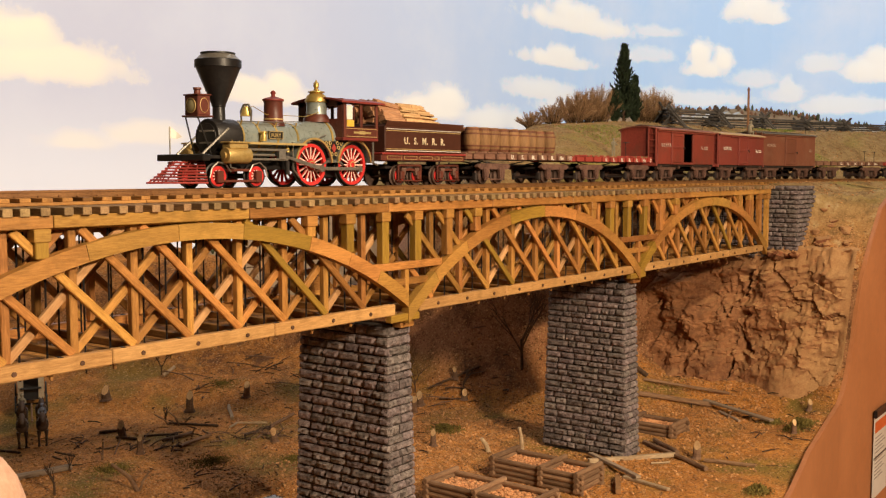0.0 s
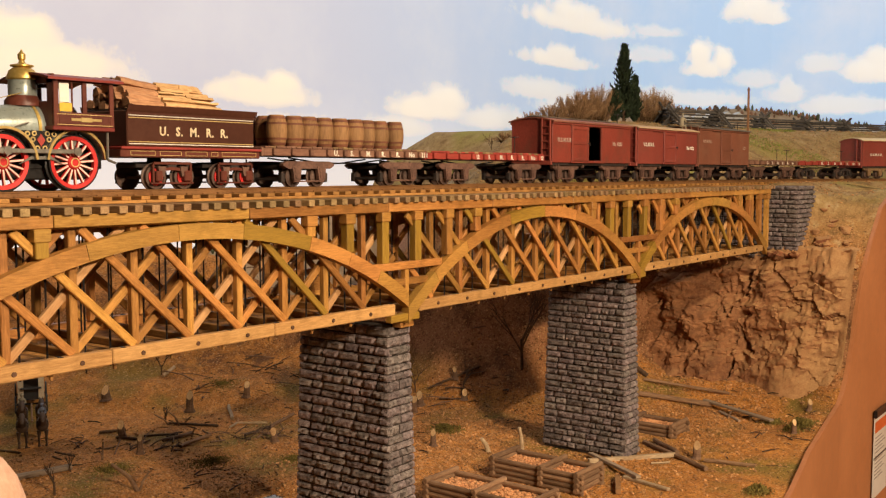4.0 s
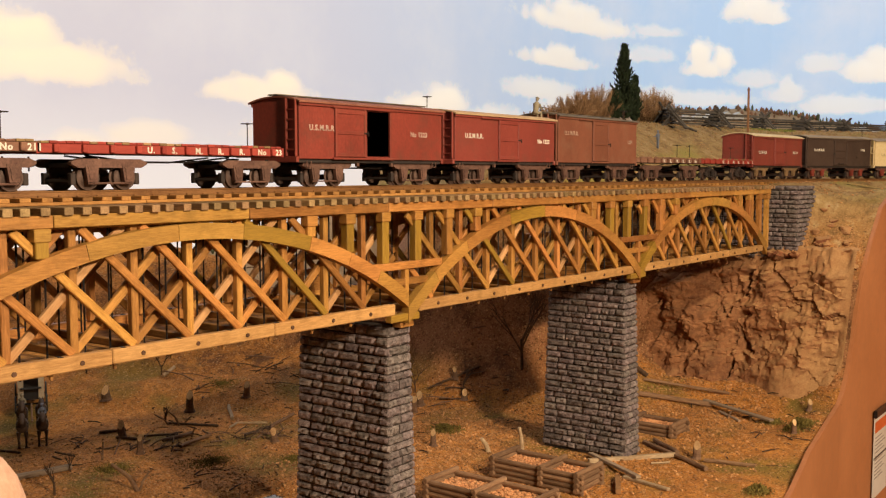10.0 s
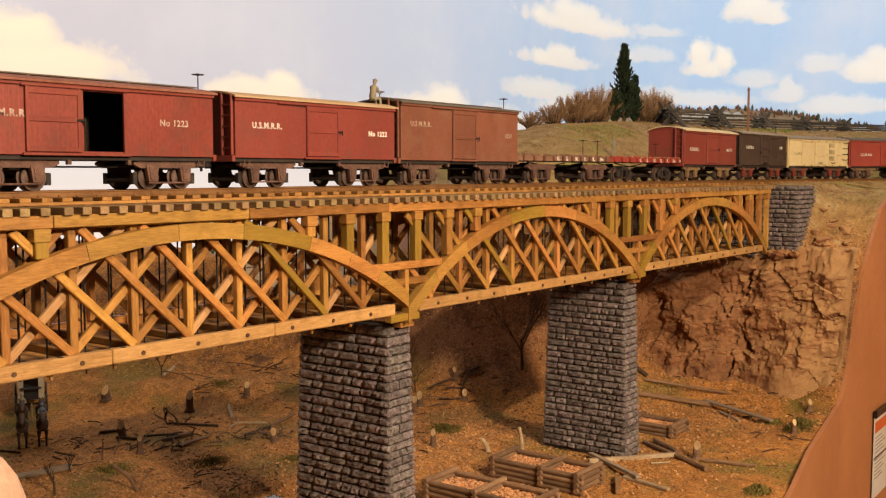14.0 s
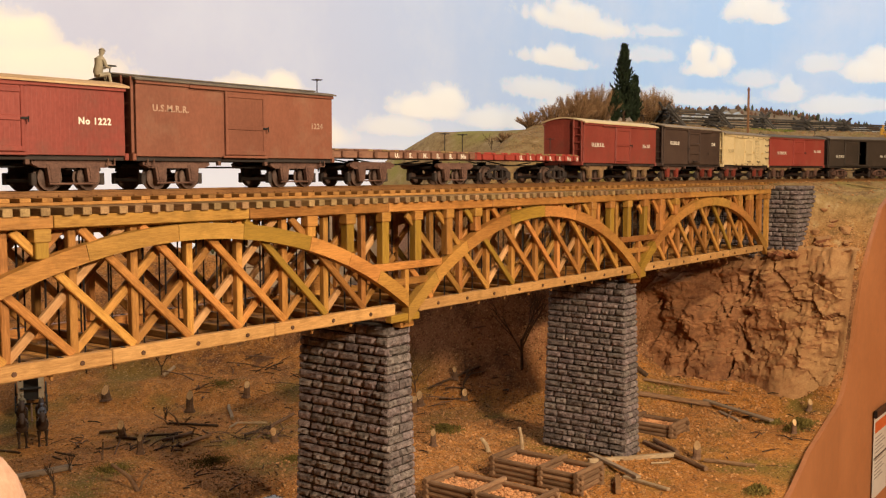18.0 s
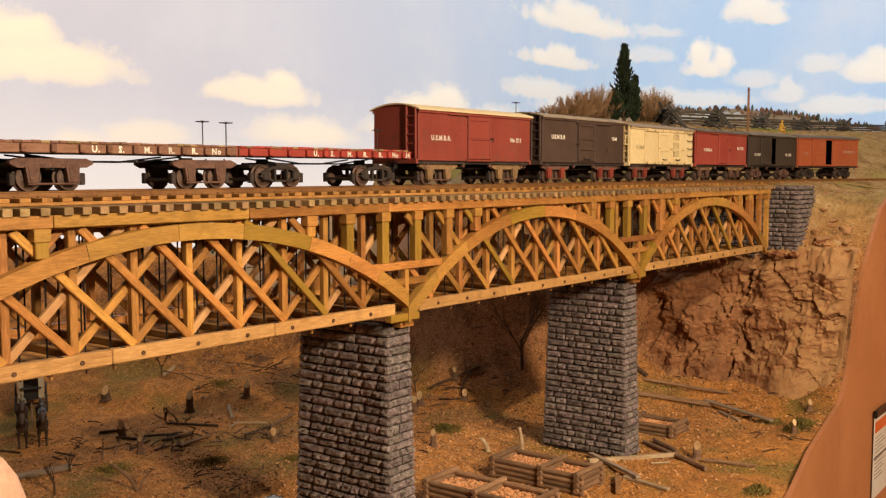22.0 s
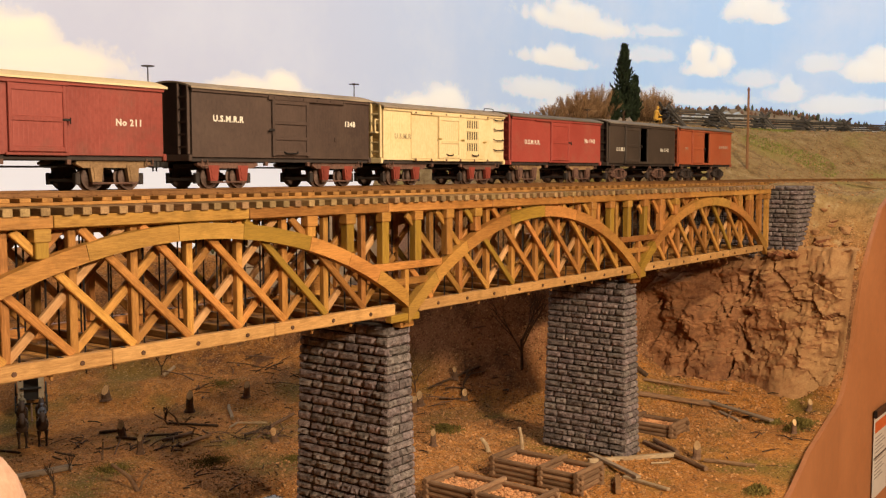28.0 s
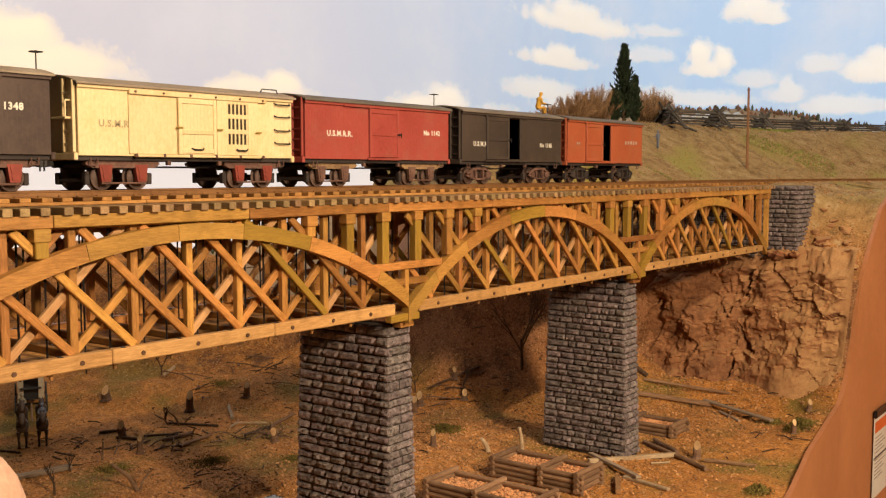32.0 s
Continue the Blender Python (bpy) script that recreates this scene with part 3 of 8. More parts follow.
def build_track():
    track = thing("railway_track", "rusty rails spiked to closely laid wooden ties", "track")
    tie = Bag().box(-30, 30, -3.7, 3.7, -1.4, 1.4, 0.35).mesh("tie", TIE_WOOD)
    spike = Bag().box(-0.7, 0.7, -0.6, 0.6, 0, 1.3, 0.2).mesh("rail_spike", RUST)
    for i in range(164):
        x, y, h = rail_path(176 + 14.5 * i)
        if i < 80:
            for q in (-19.0, 19.0):
                part("rail_spike", spike, None, track, m=at(x + random.uniform(-1, 1), q, -4.1))
        part("tie", tie, None, track, m=at(x, y, -5.5, 0, 0, h + 90 + random.uniform(-1.2, 1.2)))
    for off in (-16.6, 16.6):
        b = Bag()
        prof = [(-1.6, -4.1), (1.6, -4.1), (1.6, -3.5), (0.4, -3.2), (0.4, -1.1), (0.95, -0.9), (0.95, -0.1), (-0.95, -0.1), (-0.95, -0.9), (-0.4, -1.1), (-0.4, -3.2), (-1.6, -3.5)]
        n = len(prof)
        ss = [100, 1600] + [1600 + 30 * i for i in range(1, 34)]
        for s in ss:
            x, y, h = rail_path(s)
            c, d = math.cos(radians(h)), math.sin(radians(h))
            b.v += [(x - (off + q) * d, y + (off + q) * c, z) for q, z in prof]
        for i in range(len(ss) - 1):
            b.f += [(i * n + j, i * n + (j + 1) % n, (i + 1) * n + (j + 1) % n, (i + 1) * n + j)[::-1] for j in range(n)]
        part("rail", b, RUST, track)


build_track()


def hewn(w, h, rnd, deep=6.0):
    """A rough-hewn stone: w wide in x, h high in z, its broken face towards -y, centred on the wall's face."""
    nu, nv = 7, 5
    b = Bag()
    seed = rnd.uniform(0, 900)
    for j in range(nv):
        for i in range(nu):
            x, z = -w / 2 + w * i / (nu - 1), -h / 2 + h * j / (nv - 1)
            edge = i in (0, nu - 1) or j in (0, nv - 1)
            out = 1.7 if edge else -0.7 + 1.7 * noise.noise((seed + x / 4.0, z / 2.6, seed))
            if edge:
                x, z = x * (1 - 0.02 * rnd.random()), z * (1 - 0.05 * rnd.random())
            b.v.append((x, out, z))
    ring = [i for i in range(nu)] + [j * nu + nu - 1 for j in range(1, nv)] + [(nv - 1) * nu + i for i in range(nu - 2, -1, -1)] + [j * nu for j in range(nv - 2, 0, -1)]
    b.f = [(j * nu + i, j * nu + i + 1, (j + 1) * nu + i + 1, (j + 1) * nu + i) for j in range(nv - 1) for i in range(nu - 1)]
    o = len(b.v)
    b.v += [(b.v[i][0], deep, b.v[i][2]) for i in ring]
    n = len(ring)
    b.f += [(ring[k], o + k, o + (k + 1) % n, ring[(k + 1) % n]) for k in range(n)]
    return b


def build_pier(x, base, label):
    """A tapered stone pier in courses."""
    pier = thing("stone_pier", label, "pier")
    top, ax0, ay0 = -121.0, 15.5, 53.0
    grow_x, grow_y = 3.6 / 212, 6.0 / 212
    b = Bag()
    core = lambda z, g: (ax0 + (top - z) * grow_x - g, ay0 + (top - z) * grow_y - g)
    vs = []
    for z in (base, top - 1):
        ax, ay = core(z, 2.2)
        vs += [(x - ax, -ay, z), (x + ax, -ay, z), (x + ax, ay, z), (x - ax, ay, z)]
    b.add(vs, [(0, 1, 5, 4), (1, 2, 6, 5), (2, 3, 7, 6), (3, 0, 4, 7), (4, 5, 6, 7)])
    part("core", b, MORTAR, pier)
    for y0 in (-60, 50):
        part("bridge_seat", Bag().box(x - 6, x + 12, y0, y0 + 10, -121.5, -114.6, 0.6), WOOD, pier)
    rnd = random.Random(int(x))
    back = Bag()
    z1 = top
    while z1 > base + 4:
        h = rnd.choice((6.6, 7.4, 8.0, 8.6))
        z0 = z1 - h
        zc = (z0 + z1) / 2
        ax, ay = core(zc, 0)
        for face in (0, 1, 2, 3):          # -x, -y, +x, +y
            length = ay if face in (0, 2) else ax
            p = -length
            while p < length - 1:
                w = rnd.uniform(9, 27) if face in (0, 2) else rnd.uniform(10, 20)
                if length - (p + w) < 8:
                    w = length - p
                out = rnd.uniform(-0.5, 0.9)
                c = p + w / 2
                turn, px, py = ((90, x - ax - out, c) if face == 0 else (0, x + c, -ay - out) if face == 1 else (0, x + ax, c) if face == 2 else (0, x + c, ay))
                if face < 2:
                    lean = -0.97 if face == 0 else -1.6
                    part("stone", hewn(w - 0.8, h - 0.9, rnd), STONE, pier, m=at(px, py, zc, lean if face == 1 else 0, 0, -90 if face == 0 else 0) @ pose(0, 0, 0, lean if face == 0 else 0))
                elif face == 2:
                    back.box(x + ax - 6, x + ax + out, p + 0.4, p + w - 0.4, z0 + 0.5, z1 - 0.4, 1.3)
                else:
                    back.box(x + p + 0.4, x + p + w - 0.4, ay - 6, ay + out, z0 + 0.5, z1 - 0.4, 1.3)
                p += w
        z1 = z0
    part("far_stone_facing", back, STONE, pier)["kind"] = "stuff"
    return pier


build_pier(664, -350, "tall tapered grey-brown stone pier with dark joints")
build_pier(1102, -336, "tapered grey stone pier standing on the dry valley floor")


def build_abutment():
    """The stone abutment at the bridge's far end."""
    ab = thing("stone_abutment", "dark grey cut-stone abutment built into the bank", "abutment")
    x0, x1, y0, y1, top, bot = 1562, 1640, -104, 104, -9, -168
    part("core", Bag().box(x0 + 3, x1, y0 + 3, y1 - 3, bot, top - 0.5), MORTAR, ab)
    rnd = random.Random(77)
    h = 7.2
    k = 0
    z = top
    while z - h > bot:
        for face, lo, hi in ((0, y0, y1), (1, x0, x1)):
            p = lo + (6 if k % 2 else 0) * 0
            while p < hi - 2:
                w = rnd.uniform(12, 26)
                if hi - p - w < 8:
                    w = hi - p
                out = rnd.uniform(-0.8, 1.4)
                c = p + w / 2
                m = at(x0 - out, c, z - h / 2, 0, 0, -90) if face == 0 else at(c, y0 - out, z - h / 2)
                part("stone", hewn(w - 0.8, h - 0.9, rnd, 8), STONE, ab, m=m)
                p += w
        z -= h
        k += 1


build_abutment()
# ---- paints and metals of the rolling stock ----
def siding(name, dark, light, pitch=3.2, rough=0.6, stain=None, amount=0.5, groove=0.14):
    """Painted vertical boards: the worn surface above, with a groove at every board."""
    ma = surface(name, dark, light, rough, grain=520, patch=16, stretch=(1, 1, 0.6), vary=0.05, bump=0.10, stain=stain, stain_amount=amount, spec=0.5)
    nt = ma.node_tree
    L = nt.links.new
    bs = nt.nodes["Principled BSDF"]
    tc = nt.nodes.new("ShaderNodeTexCoord")
    wv = nt.nodes.new("ShaderNodeTexWave")
    wv.bands_direction = "X"
    wv.wave_profile = "SAW"
    wv.inputs["Scale"].default_value = 1 / (pitch * U) / 6.2832 * 2 * math.pi / 6.2832 * 2
    L(tc.outputs["Object"], wv.inputs["Vector"])
    edge = node(nt, "ShaderNodeMapRange")
    edge.inputs["From Min"].default_value, edge.inputs["From Max"].default_value = 0.0, 0.14
    L(wv.outputs["Color"], edge.inputs[0])
    bp = node(nt, "ShaderNodeBump", Strength=groove, Distance=0.0004)
    L(edge.outputs[0], bp.inputs["Height"])
    old = bs.inputs["Normal"].links[0].from_socket
    L(old, bp.inputs["Normal"])
    L(bp.outputs[0], bs.inputs["Normal"])
    return ma


RED_1 = siding("oxide_red_boards", (0.165, 0.028, 0.019), (0.29, 0.052, 0.034), rough=0.5, stain=(0.10, 0.052, 0.034), amount=0.65)
RED_2 = siding("deep_red_boards", (0.19, 0.033, 0.024), (0.29, 0.060, 0.044), rough=0.5, stain=(0.14, 0.065, 0.045), amount=0.6)
RED_3 = siding("faded_brown_red_boards", (0.155, 0.052, 0.029), (0.24, 0.084, 0.048), stain=(0.24, 0.14, 0.09))
RED_4 = siding("brick_red_boards", (0.26, 0.036, 0.026), (0.37, 0.068, 0.05), stain=(0.27, 0.12, 0.08))
ORANGE = siding("orange_red_boards", (0.30, 0.062, 0.022), (0.42, 0.105, 0.042), stain=(0.30, 0.14, 0.07))
BLACK_1 = siding("brown_black_boards", (0.045, 0.026, 0.020), (0.085, 0.052, 0.040), stain=(0.10, 0.065, 0.045))
BLACK_2 = siding("dull_black_boards", (0.030, 0.021, 0.016), (0.065, 0.045, 0.035), stain=(0.09, 0.065, 0.045))
CREAM = siding("cream_yellow_boards", (0.64, 0.48, 0.24), (0.80, 0.65, 0.38), stain=(0.58, 0.38, 0.13), amount=0.5, groove=0.4)
ROOF_RED = surface("dusty_red_roof", (0.15, 0.045, 0.03), (0.30, 0.12, 0.075), 0.8, grain=500, patch=30)
ROOF_TAN = surface("tan_canvas_roof", (0.42, 0.26, 0.14), (0.60, 0.42, 0.25), 0.85, grain=500, patch=30)
ROOF_PALE = surface("pale_canvas_roof", (0.60, 0.46, 0.26), (0.74, 0.60, 0.38), 0.85, grain=500, patch=30)
ROOF_GREY = surface("weathered_grey_roof", (0.18, 0.14, 0.10), (0.34, 0.27, 0.20), 0.85, grain=500, patch=30)
ROOF_DARK = surface("dark_grey_roof", (0.10, 0.08, 0.065), (0.20, 0.165, 0.13), 0.85, grain=500, patch=30)
SILL_BROWN = surface("weathered_brown_sill", (0.13, 0.055, 0.035), (0.27, 0.14, 0.09), 0.8, grain=600, patch=50, stretch=(0.2, 1, 1))
SILL_RED = surface("bright_red_sill", (0.26, 0.030, 0.022), (0.40, 0.062, 0.042), 0.7, grain=600, patch=50, stretch=(0.2, 1, 1))
FRAME_OCHRE = surface("ochre_dusted_iron", (0.15, 0.085, 0.04), (0.32, 0.20, 0.10), 0.85, grain=600, patch=90)
WHEEL = surface("worn_wheel_iron", (0.060, 0.036, 0.029), (0.150, 0.092, 0.070), 0.6, 0.3, grain=700, patch=90)
LETTER = surface("chalky_white_lettering", (0.60, 0.54, 0.46), (0.82, 0.77, 0.68), 0.8, grain=700, patch=160, bump=0)
TENDER_INK = surface("pale_gold_lettering", (0.56, 0.44, 0.27), (0.70, 0.58, 0.40), 0.6, grain=600, patch=120, bump=0)
LETTER_PINK = surface("worn_pinkish_lettering", (0.34, 0.19, 0.15), (0.68, 0.55, 0.47), 0.85, grain=600, patch=140, bump=0)
LETTER_FADED = surface("faded_lettering", (0.30, 0.16, 0.11), (0.52, 0.38, 0.29), 0.85, grain=700, patch=160, bump=0)
LETTER_GREY = surface("grey_faded_lettering", (0.42, 0.33, 0.19), (0.52, 0.42, 0.25), 0.85, grain=700, patch=160, bump=0)
BARREL = surface("aged_oak_staves", (0.15, 0.072, 0.028), (0.36, 0.20, 0.085), 0.75, grain=700, patch=60, stretch=(1, 1, 0.12), vary=0.22, stain=(0.26, 0.12, 0.06))
HOOP = surface("brown_wooden_hoop", (0.11, 0.036, 0.02), (0.22, 0.085, 0.045), 0.75, grain=700, patch=60, vary=0.15)
SPLIT_ROSE = surface("rosy_split_logs", (0.20, 0.085, 0.04), (0.46, 0.25, 0.13), 0.85, grain=800, patch=70, stretch=(0.15, 1, 1), bump=0.6, vary=0.3)
SPLIT = surface("split_firewood", (0.36, 0.20, 0.085), (0.70, 0.47, 0.24), 0.85, grain=900, patch=70, stretch=(0.15, 1, 1), vary=0.3)
BARK = surface("rough_brown_bark", (0.09, 0.05, 0.03), (0.24, 0.14, 0.085), 0.95, grain=600, patch=90, stretch=(0.3, 1, 1), bump=0.7, vary=0.25)
BRASS = surface("polished_brass", (0.55, 0.36, 0.09), (0.75, 0.55, 0.19), 0.36, 0.7, grain=500, patch=60, bump=0.03)
GOLD = surface("gold_line_paint", (0.48, 0.34, 0.13), (0.62, 0.46, 0.2), 0.5, 0.3, bump=0)
IRON_GREEN = surface("grey_green_boiler_jacket", (0.25, 0.285, 0.26), (0.38, 0.42, 0.395), 0.3, 0.35, grain=300, patch=25, bump=0.04, stain=(0.25, 0.22, 0.14), stain_amount=0.4)
BLACK_GLOSS = surface("black_stove_enamel", (0.008, 0.007, 0.007), (0.022, 0.019, 0.018), 0.38, grain=400, patch=40, bump=0.05)
GREY_METAL = surface("bare_grey_iron", (0.22, 0.20, 0.17), (0.38, 0.35, 0.31), 0.4, 0.7, grain=500, patch=60, bump=0.06)
WHEEL_RED = surface("vermilion_wheel_enamel", (0.50, 0.022, 0.022), (0.66, 0.045, 0.04), 0.42, grain=400, patch=60, bump=0.05)
SPOKE_HIGHLIGHT = surface("pale_spoke_highlight", (0.70, 0.40, 0.34), (0.85, 0.62, 0.54), 0.45, grain=500, patch=80, bump=0.05)
MAROON = surface("maroon_cab_paint", (0.085, 0.022, 0.014), (0.135, 0.038, 0.024), 0.45, grain=400, patch=30, bump=0.05)
MAROON_RED = surface("crimson_roof_paint", (0.16, 0.022, 0.018), (0.24, 0.04, 0.03), 0.5, grain=400, patch=30, bump=0.05)
CHOCOLATE = surface("chocolate_tender_paint", (0.062, 0.021, 0.013), (0.092, 0.034, 0.021), 0.38, grain=400, patch=22, bump=0.05)
PILOT_RED = surface("red_pilot_paint", (0.24, 0.028, 0.022), (0.37, 0.052, 0.040), 0.55, grain=400, patch=40, bump=0.05)
WHITE = surface("off_white_paint", (0.66, 0.62, 0.55), (0.80, 0.77, 0.70), 0.6, grain=400, patch=40, bump=0.03)
YELLOW = surface("ochre_yellow_paint", (0.62, 0.38, 0.04), (0.75, 0.5, 0.08), 0.55, grain=400, patch=40, bump=0.03)
LENS = surface("dusty_lamp_glass", (0.32, 0.28, 0.13), (0.45, 0.40, 0.22), 0.15, grain=200, patch=40, bump=0.02, spec=0.7)
# near-black that puts the shade inside the cars into the colour
INTERIOR_SHADE = surface("painted_interior_shade", (0.02, 0.012, 0.009), (0.045, 0.028, 0.02), 0.9, grain=400, patch=40)
TAN_BRASS = surface("matt_tan_brass", (0.42, 0.28, 0.09), (0.58, 0.41, 0.16), 0.42, 0.45, grain=400, patch=50, bump=0.03)
# ---- the train: how far it has come (mm) at each second ----
GONE = (0.0, -66.3, -134.1, -202.6, -266.0, -326.1, -387.7, -452.5, -519.3, -586.6, -654.4, -723.4, -792.4, -861.1, -928.4, -995.7, -1062.3, -1132.7, -1208.4, -1282.9, -1359.0, -1436.7, -1514.4, -1592.2, -1671.0, -1749.6, -1828.8, -1908.7, -1987.5, -2065.8, -2144.5, -2222.0, -2287.6)


def gone(t):
    i = min(31, int(t))
    return GONE[i] + (GONE[i + 1] - GONE[i]) * (t - i)


def car_pose(a, b, t):
    """The pose of a car whose trucks stood at a and b at the start."""
    xa, ya, _ = rail_path(a + gone(t))
    xb, yb, _ = rail_path(b + gone(t))
    return at((xa + xb) / 2, (ya + yb) / 2, 0, 0, 0, math.degrees(math.atan2(yb - ya, xb - xa)))


MOVING, TURNING = [], []
TEXTS = {}


def words(text, size, material, parent, x, y, z, bold=0.0, squeeze=1.0, name="lettering"):
    """Raised lettering on a side that faces -y; x is its left end, z its foot; size in millimetres."""
    key = (text, size, material.name, bold, squeeze)
    if key not in TEXTS:
        cu = bpy.data.curves.new("lettering", "FONT")
        cu.body, cu.size, cu.extrude, cu.offset = text, size * U * 1.38, 0.0001, bold * U
        cu.resolution_u = 2
        cu.space_character = 1.14
        tmp = bpy.data.objects.new("lettering", cu)
        me = bpy.data.meshes.new_from_object(tmp)
        bpy.data.objects.remove(tmp)
        me.transform(Matrix.Diagonal((squeeze, 1, 1, 1)))
        me.materials.clear()
        me.materials.append(material)
        TEXTS[key] = me
    return part(name, TEXTS[key], None, parent, m=at(x, y, z, 90))


def wheel_profile(r):
    return [(r * 0.30, -2.2), (r * 0.32, -2.4), (r * 0.80, -1.1), (r * 0.84, -2.2), (r, -2.2), (r, 0.6), (r + 1.3, 1.2), (r + 1.3, 1.9), (r * 0.8, 2.0), (r * 0.3, 2.2)]


def wheelset_mesh(r=8.6):
    """Two flanged wheels on an axle that lies across the track."""
    b = Bag()
    for s in (-1, 1):
        b.lathe(wheel_profile(r), 22, mm(0, s * 16.0, 0, -90 if s < 0 else 90))
    b.rod((0, -21, 0), (0, 21, 0), 1.6, n=10)
    return b.mesh("wheelset", WHEEL, True)


WHEELSET = wheelset_mesh()


def side_frame(kind):
    b = Bag()
    if kind == "beam":                       # wooden beam with two cast pedestals
        b.slab([(-29, 18.6), (-29, 17.2), (-24, 14.8), (24, 14.8), (29, 17.2), (29, 18.6), (24, 20.8), (-24, 20.8)], -2.2, 2.2)
    else:                                    # bar frame
        b.slab([(-22, 11.2), (-20, 10), (-8, 14.6), (8, 14.6), (20, 10), (22, 11.2), (9, 16.6), (-9, 16.6)], -1.2, 1.2)
        b.slab([(-22, 8.4), (-8, 4.2), (8, 4.2), (22, 8.4), (20, 10), (8, 6), (-8, 6), (-20, 10)], -1.0, 1.0)
        for x in (-6.5, 6.5):
            b.box(x - 1, x + 1, -1.6, 1.6, 5, 15.5, 0.2)
    return b


def pedestal():
    b = Bag().slab([(-5.2, 17), (-3.4, 5.6), (3.4, 5.6), (5.2, 17)], -1.6, 1.6)
    b.slab([(-3.4, 15.6), (-2.2, 11), (2.2, 11), (3.4, 15.6)], -2.0, -1.5)
    b.slab([(-2.6, 10), (-2.0, 7), (2.0, 7), (2.6, 10)], -2.2, -1.5)
    return b


FRAMES = {(k, m.name): side_frame(k).mesh("side_frame", m) for k in ("beam", "bar") for m in (DIRTY, FRAME_OCHRE, BLACKISH, MAROON)}
PEDESTALS = {m.name: pedestal().mesh("pedestal", m) for m in (DIRTY, FRAME_OCHRE, RED, BLACKISH)}
TIE_ROD = Bag().rod((-17, 0, 4.6), (17, 0, 4.6), 0.7, n=6).mesh("tie_rod", DIRTY)
BOLSTER = Bag().box(-4, 4, -21, 21, 13.5, 19.5, 0.6).box(-24, 24, -12, 12, 15, 18, 0.5).rod((0, 0, 18), (0, 0, 22.4), 5, n=10).mesh("truck", BLACKISH)
BRAKE = Bag().box(-1.4, 1.4, -17, 17, 5.4, 7.6, 0.3).box(-1.8, 1.8, -18, -13.6, 3.6, 11.5, 0.5).box(-1.8, 1.8, 13.6, 18, 3.6, 11.5, 0.5).mesh("brake_beam", BLACKISH)


def truck(car, x, kind="beam", paint=None, ped=None, base=14.0):
    """A four-wheel truck under a car."""
    paint, ped = paint or DIRTY, ped or paint or DIRTY
    t = part("truck", BOLSTER, None, car, m=at(x))
    for d in (-base, base):
        w = part("wheelset", WHEELSET, None, t, m=at(d, 0, 8.6))
        TURNING.append((w, d, 8.6, 8.6))
        if kind == "beam":
            for y, turn in ((-21.8, 0), (21.8, 180)):
                part("pedestal", PEDESTALS[ped.name], None, t, m=at(d, y, 0, 0, 0, turn))
        else:
            for y in (-20.6, 20.6):
                part("journal_box", Bag().box(d - 3.2, d + 3.2, y - 2.4, y + 2.4, 5.6, 12, 0.8), paint, t)
    for y in (-20.8, 20.8):
        part("side_frame", FRAMES[kind, paint.name], None, t, m=at(0, y))
        if kind == "beam":
            part("tie_rod", TIE_ROD, None, t, m=at(0, y * 1.06))
    for s in (-1, 1):
        part("brake_beam", BRAKE, None, t, m=at(s * (base + 10.5), 0, 0, 0, 0, 0 if s > 0 else 180))
    return t


def coupler(car, x, s):
    b = Bag().box(min(x, x + s * 8), max(x, x + s * 8), -2, 2, 15.5, 19.5, 0.5)
    b.lathe([(1.0, -2.4), (3.4, -2.0), (3.4, 2.0), (1.0, 2.4)], 12, mm(x + s * 9, 0, 17.5))
    b.rod((x + s * 9, 0, 12.5), (x + s * 9, 0, 22), 0.7, n=6)
    part("coupler", b, IRON, car)


def brake_stand(car, x, y, z0, z1, r=5.0):
    st = part("brake_staff", Bag().rod((x, y, z0), (x, y, z1), 0.45, n=8), BLACKISH, car)
    b = Bag()
    k = 16
    for i in range(k):
        a0, a1 = 2 * math.pi * i / k, 2 * math.pi * (i + 1) / k
        b.rod((x + r * math.cos(a0), y + r * math.sin(a0), z1), (x + r * math.cos(a1), y + r * math.sin(a1), z1), 0.32, n=5)
    for i in range(4):
        a0 = math.pi * i / 2 + 0.4
        b.rod((x, y, z1), (x + r * math.cos(a0), y + r * math.sin(a0), z1), 0.4, n=5)
    b.rod((x, y, z1 - 0.8), (x, y, z1 + 0.8), 1.1, n=8)
    part("brake_wheel", b, BLACKISH, st)


def roof_bag(n, w, z_eave, z_top, over=2.4, thick=1.3):
    b = Bag()
    k = 12
    ring = []
    for i in range(k + 1):
        y = -w + 2 * w * i / k
        ring.append((y, z_eave + (z_top - z_eave) * (1 - (y / w) ** 2)))
    prof = ring + [(y, z - thick) for y, z in ring[::-1]]
    m = len(prof)
    xs = (-n - over, n + over)
    b.v = [(x, y, z) for x in xs for y, z in prof]
    b.f = [(i, (i + 1) % m, m + (i + 1) % m, m + i)[::-1] for i in range(m)]
    for e in range(2):
        for i in range(k):
            q = (e * m + i, e * m + i + 1, e * m + m - 2 - i, e * m + m - 1 - i)
            b.f.append(q if e == 0 else q[::-1])
    return b


def gable(n, w, z_eave, z_top):
    """The end wall under a curved roof, as an outline in (y, z)."""
    k = 10
    return [(-w, 22.8), (w, 22.8)] + [(w - 2 * w * i / k, z_eave + (z_top - z_eave) * (1 - ((w - 2 * w * i / k) / (w + 3)) ** 2) - 1.2) for i in range(k + 1)]


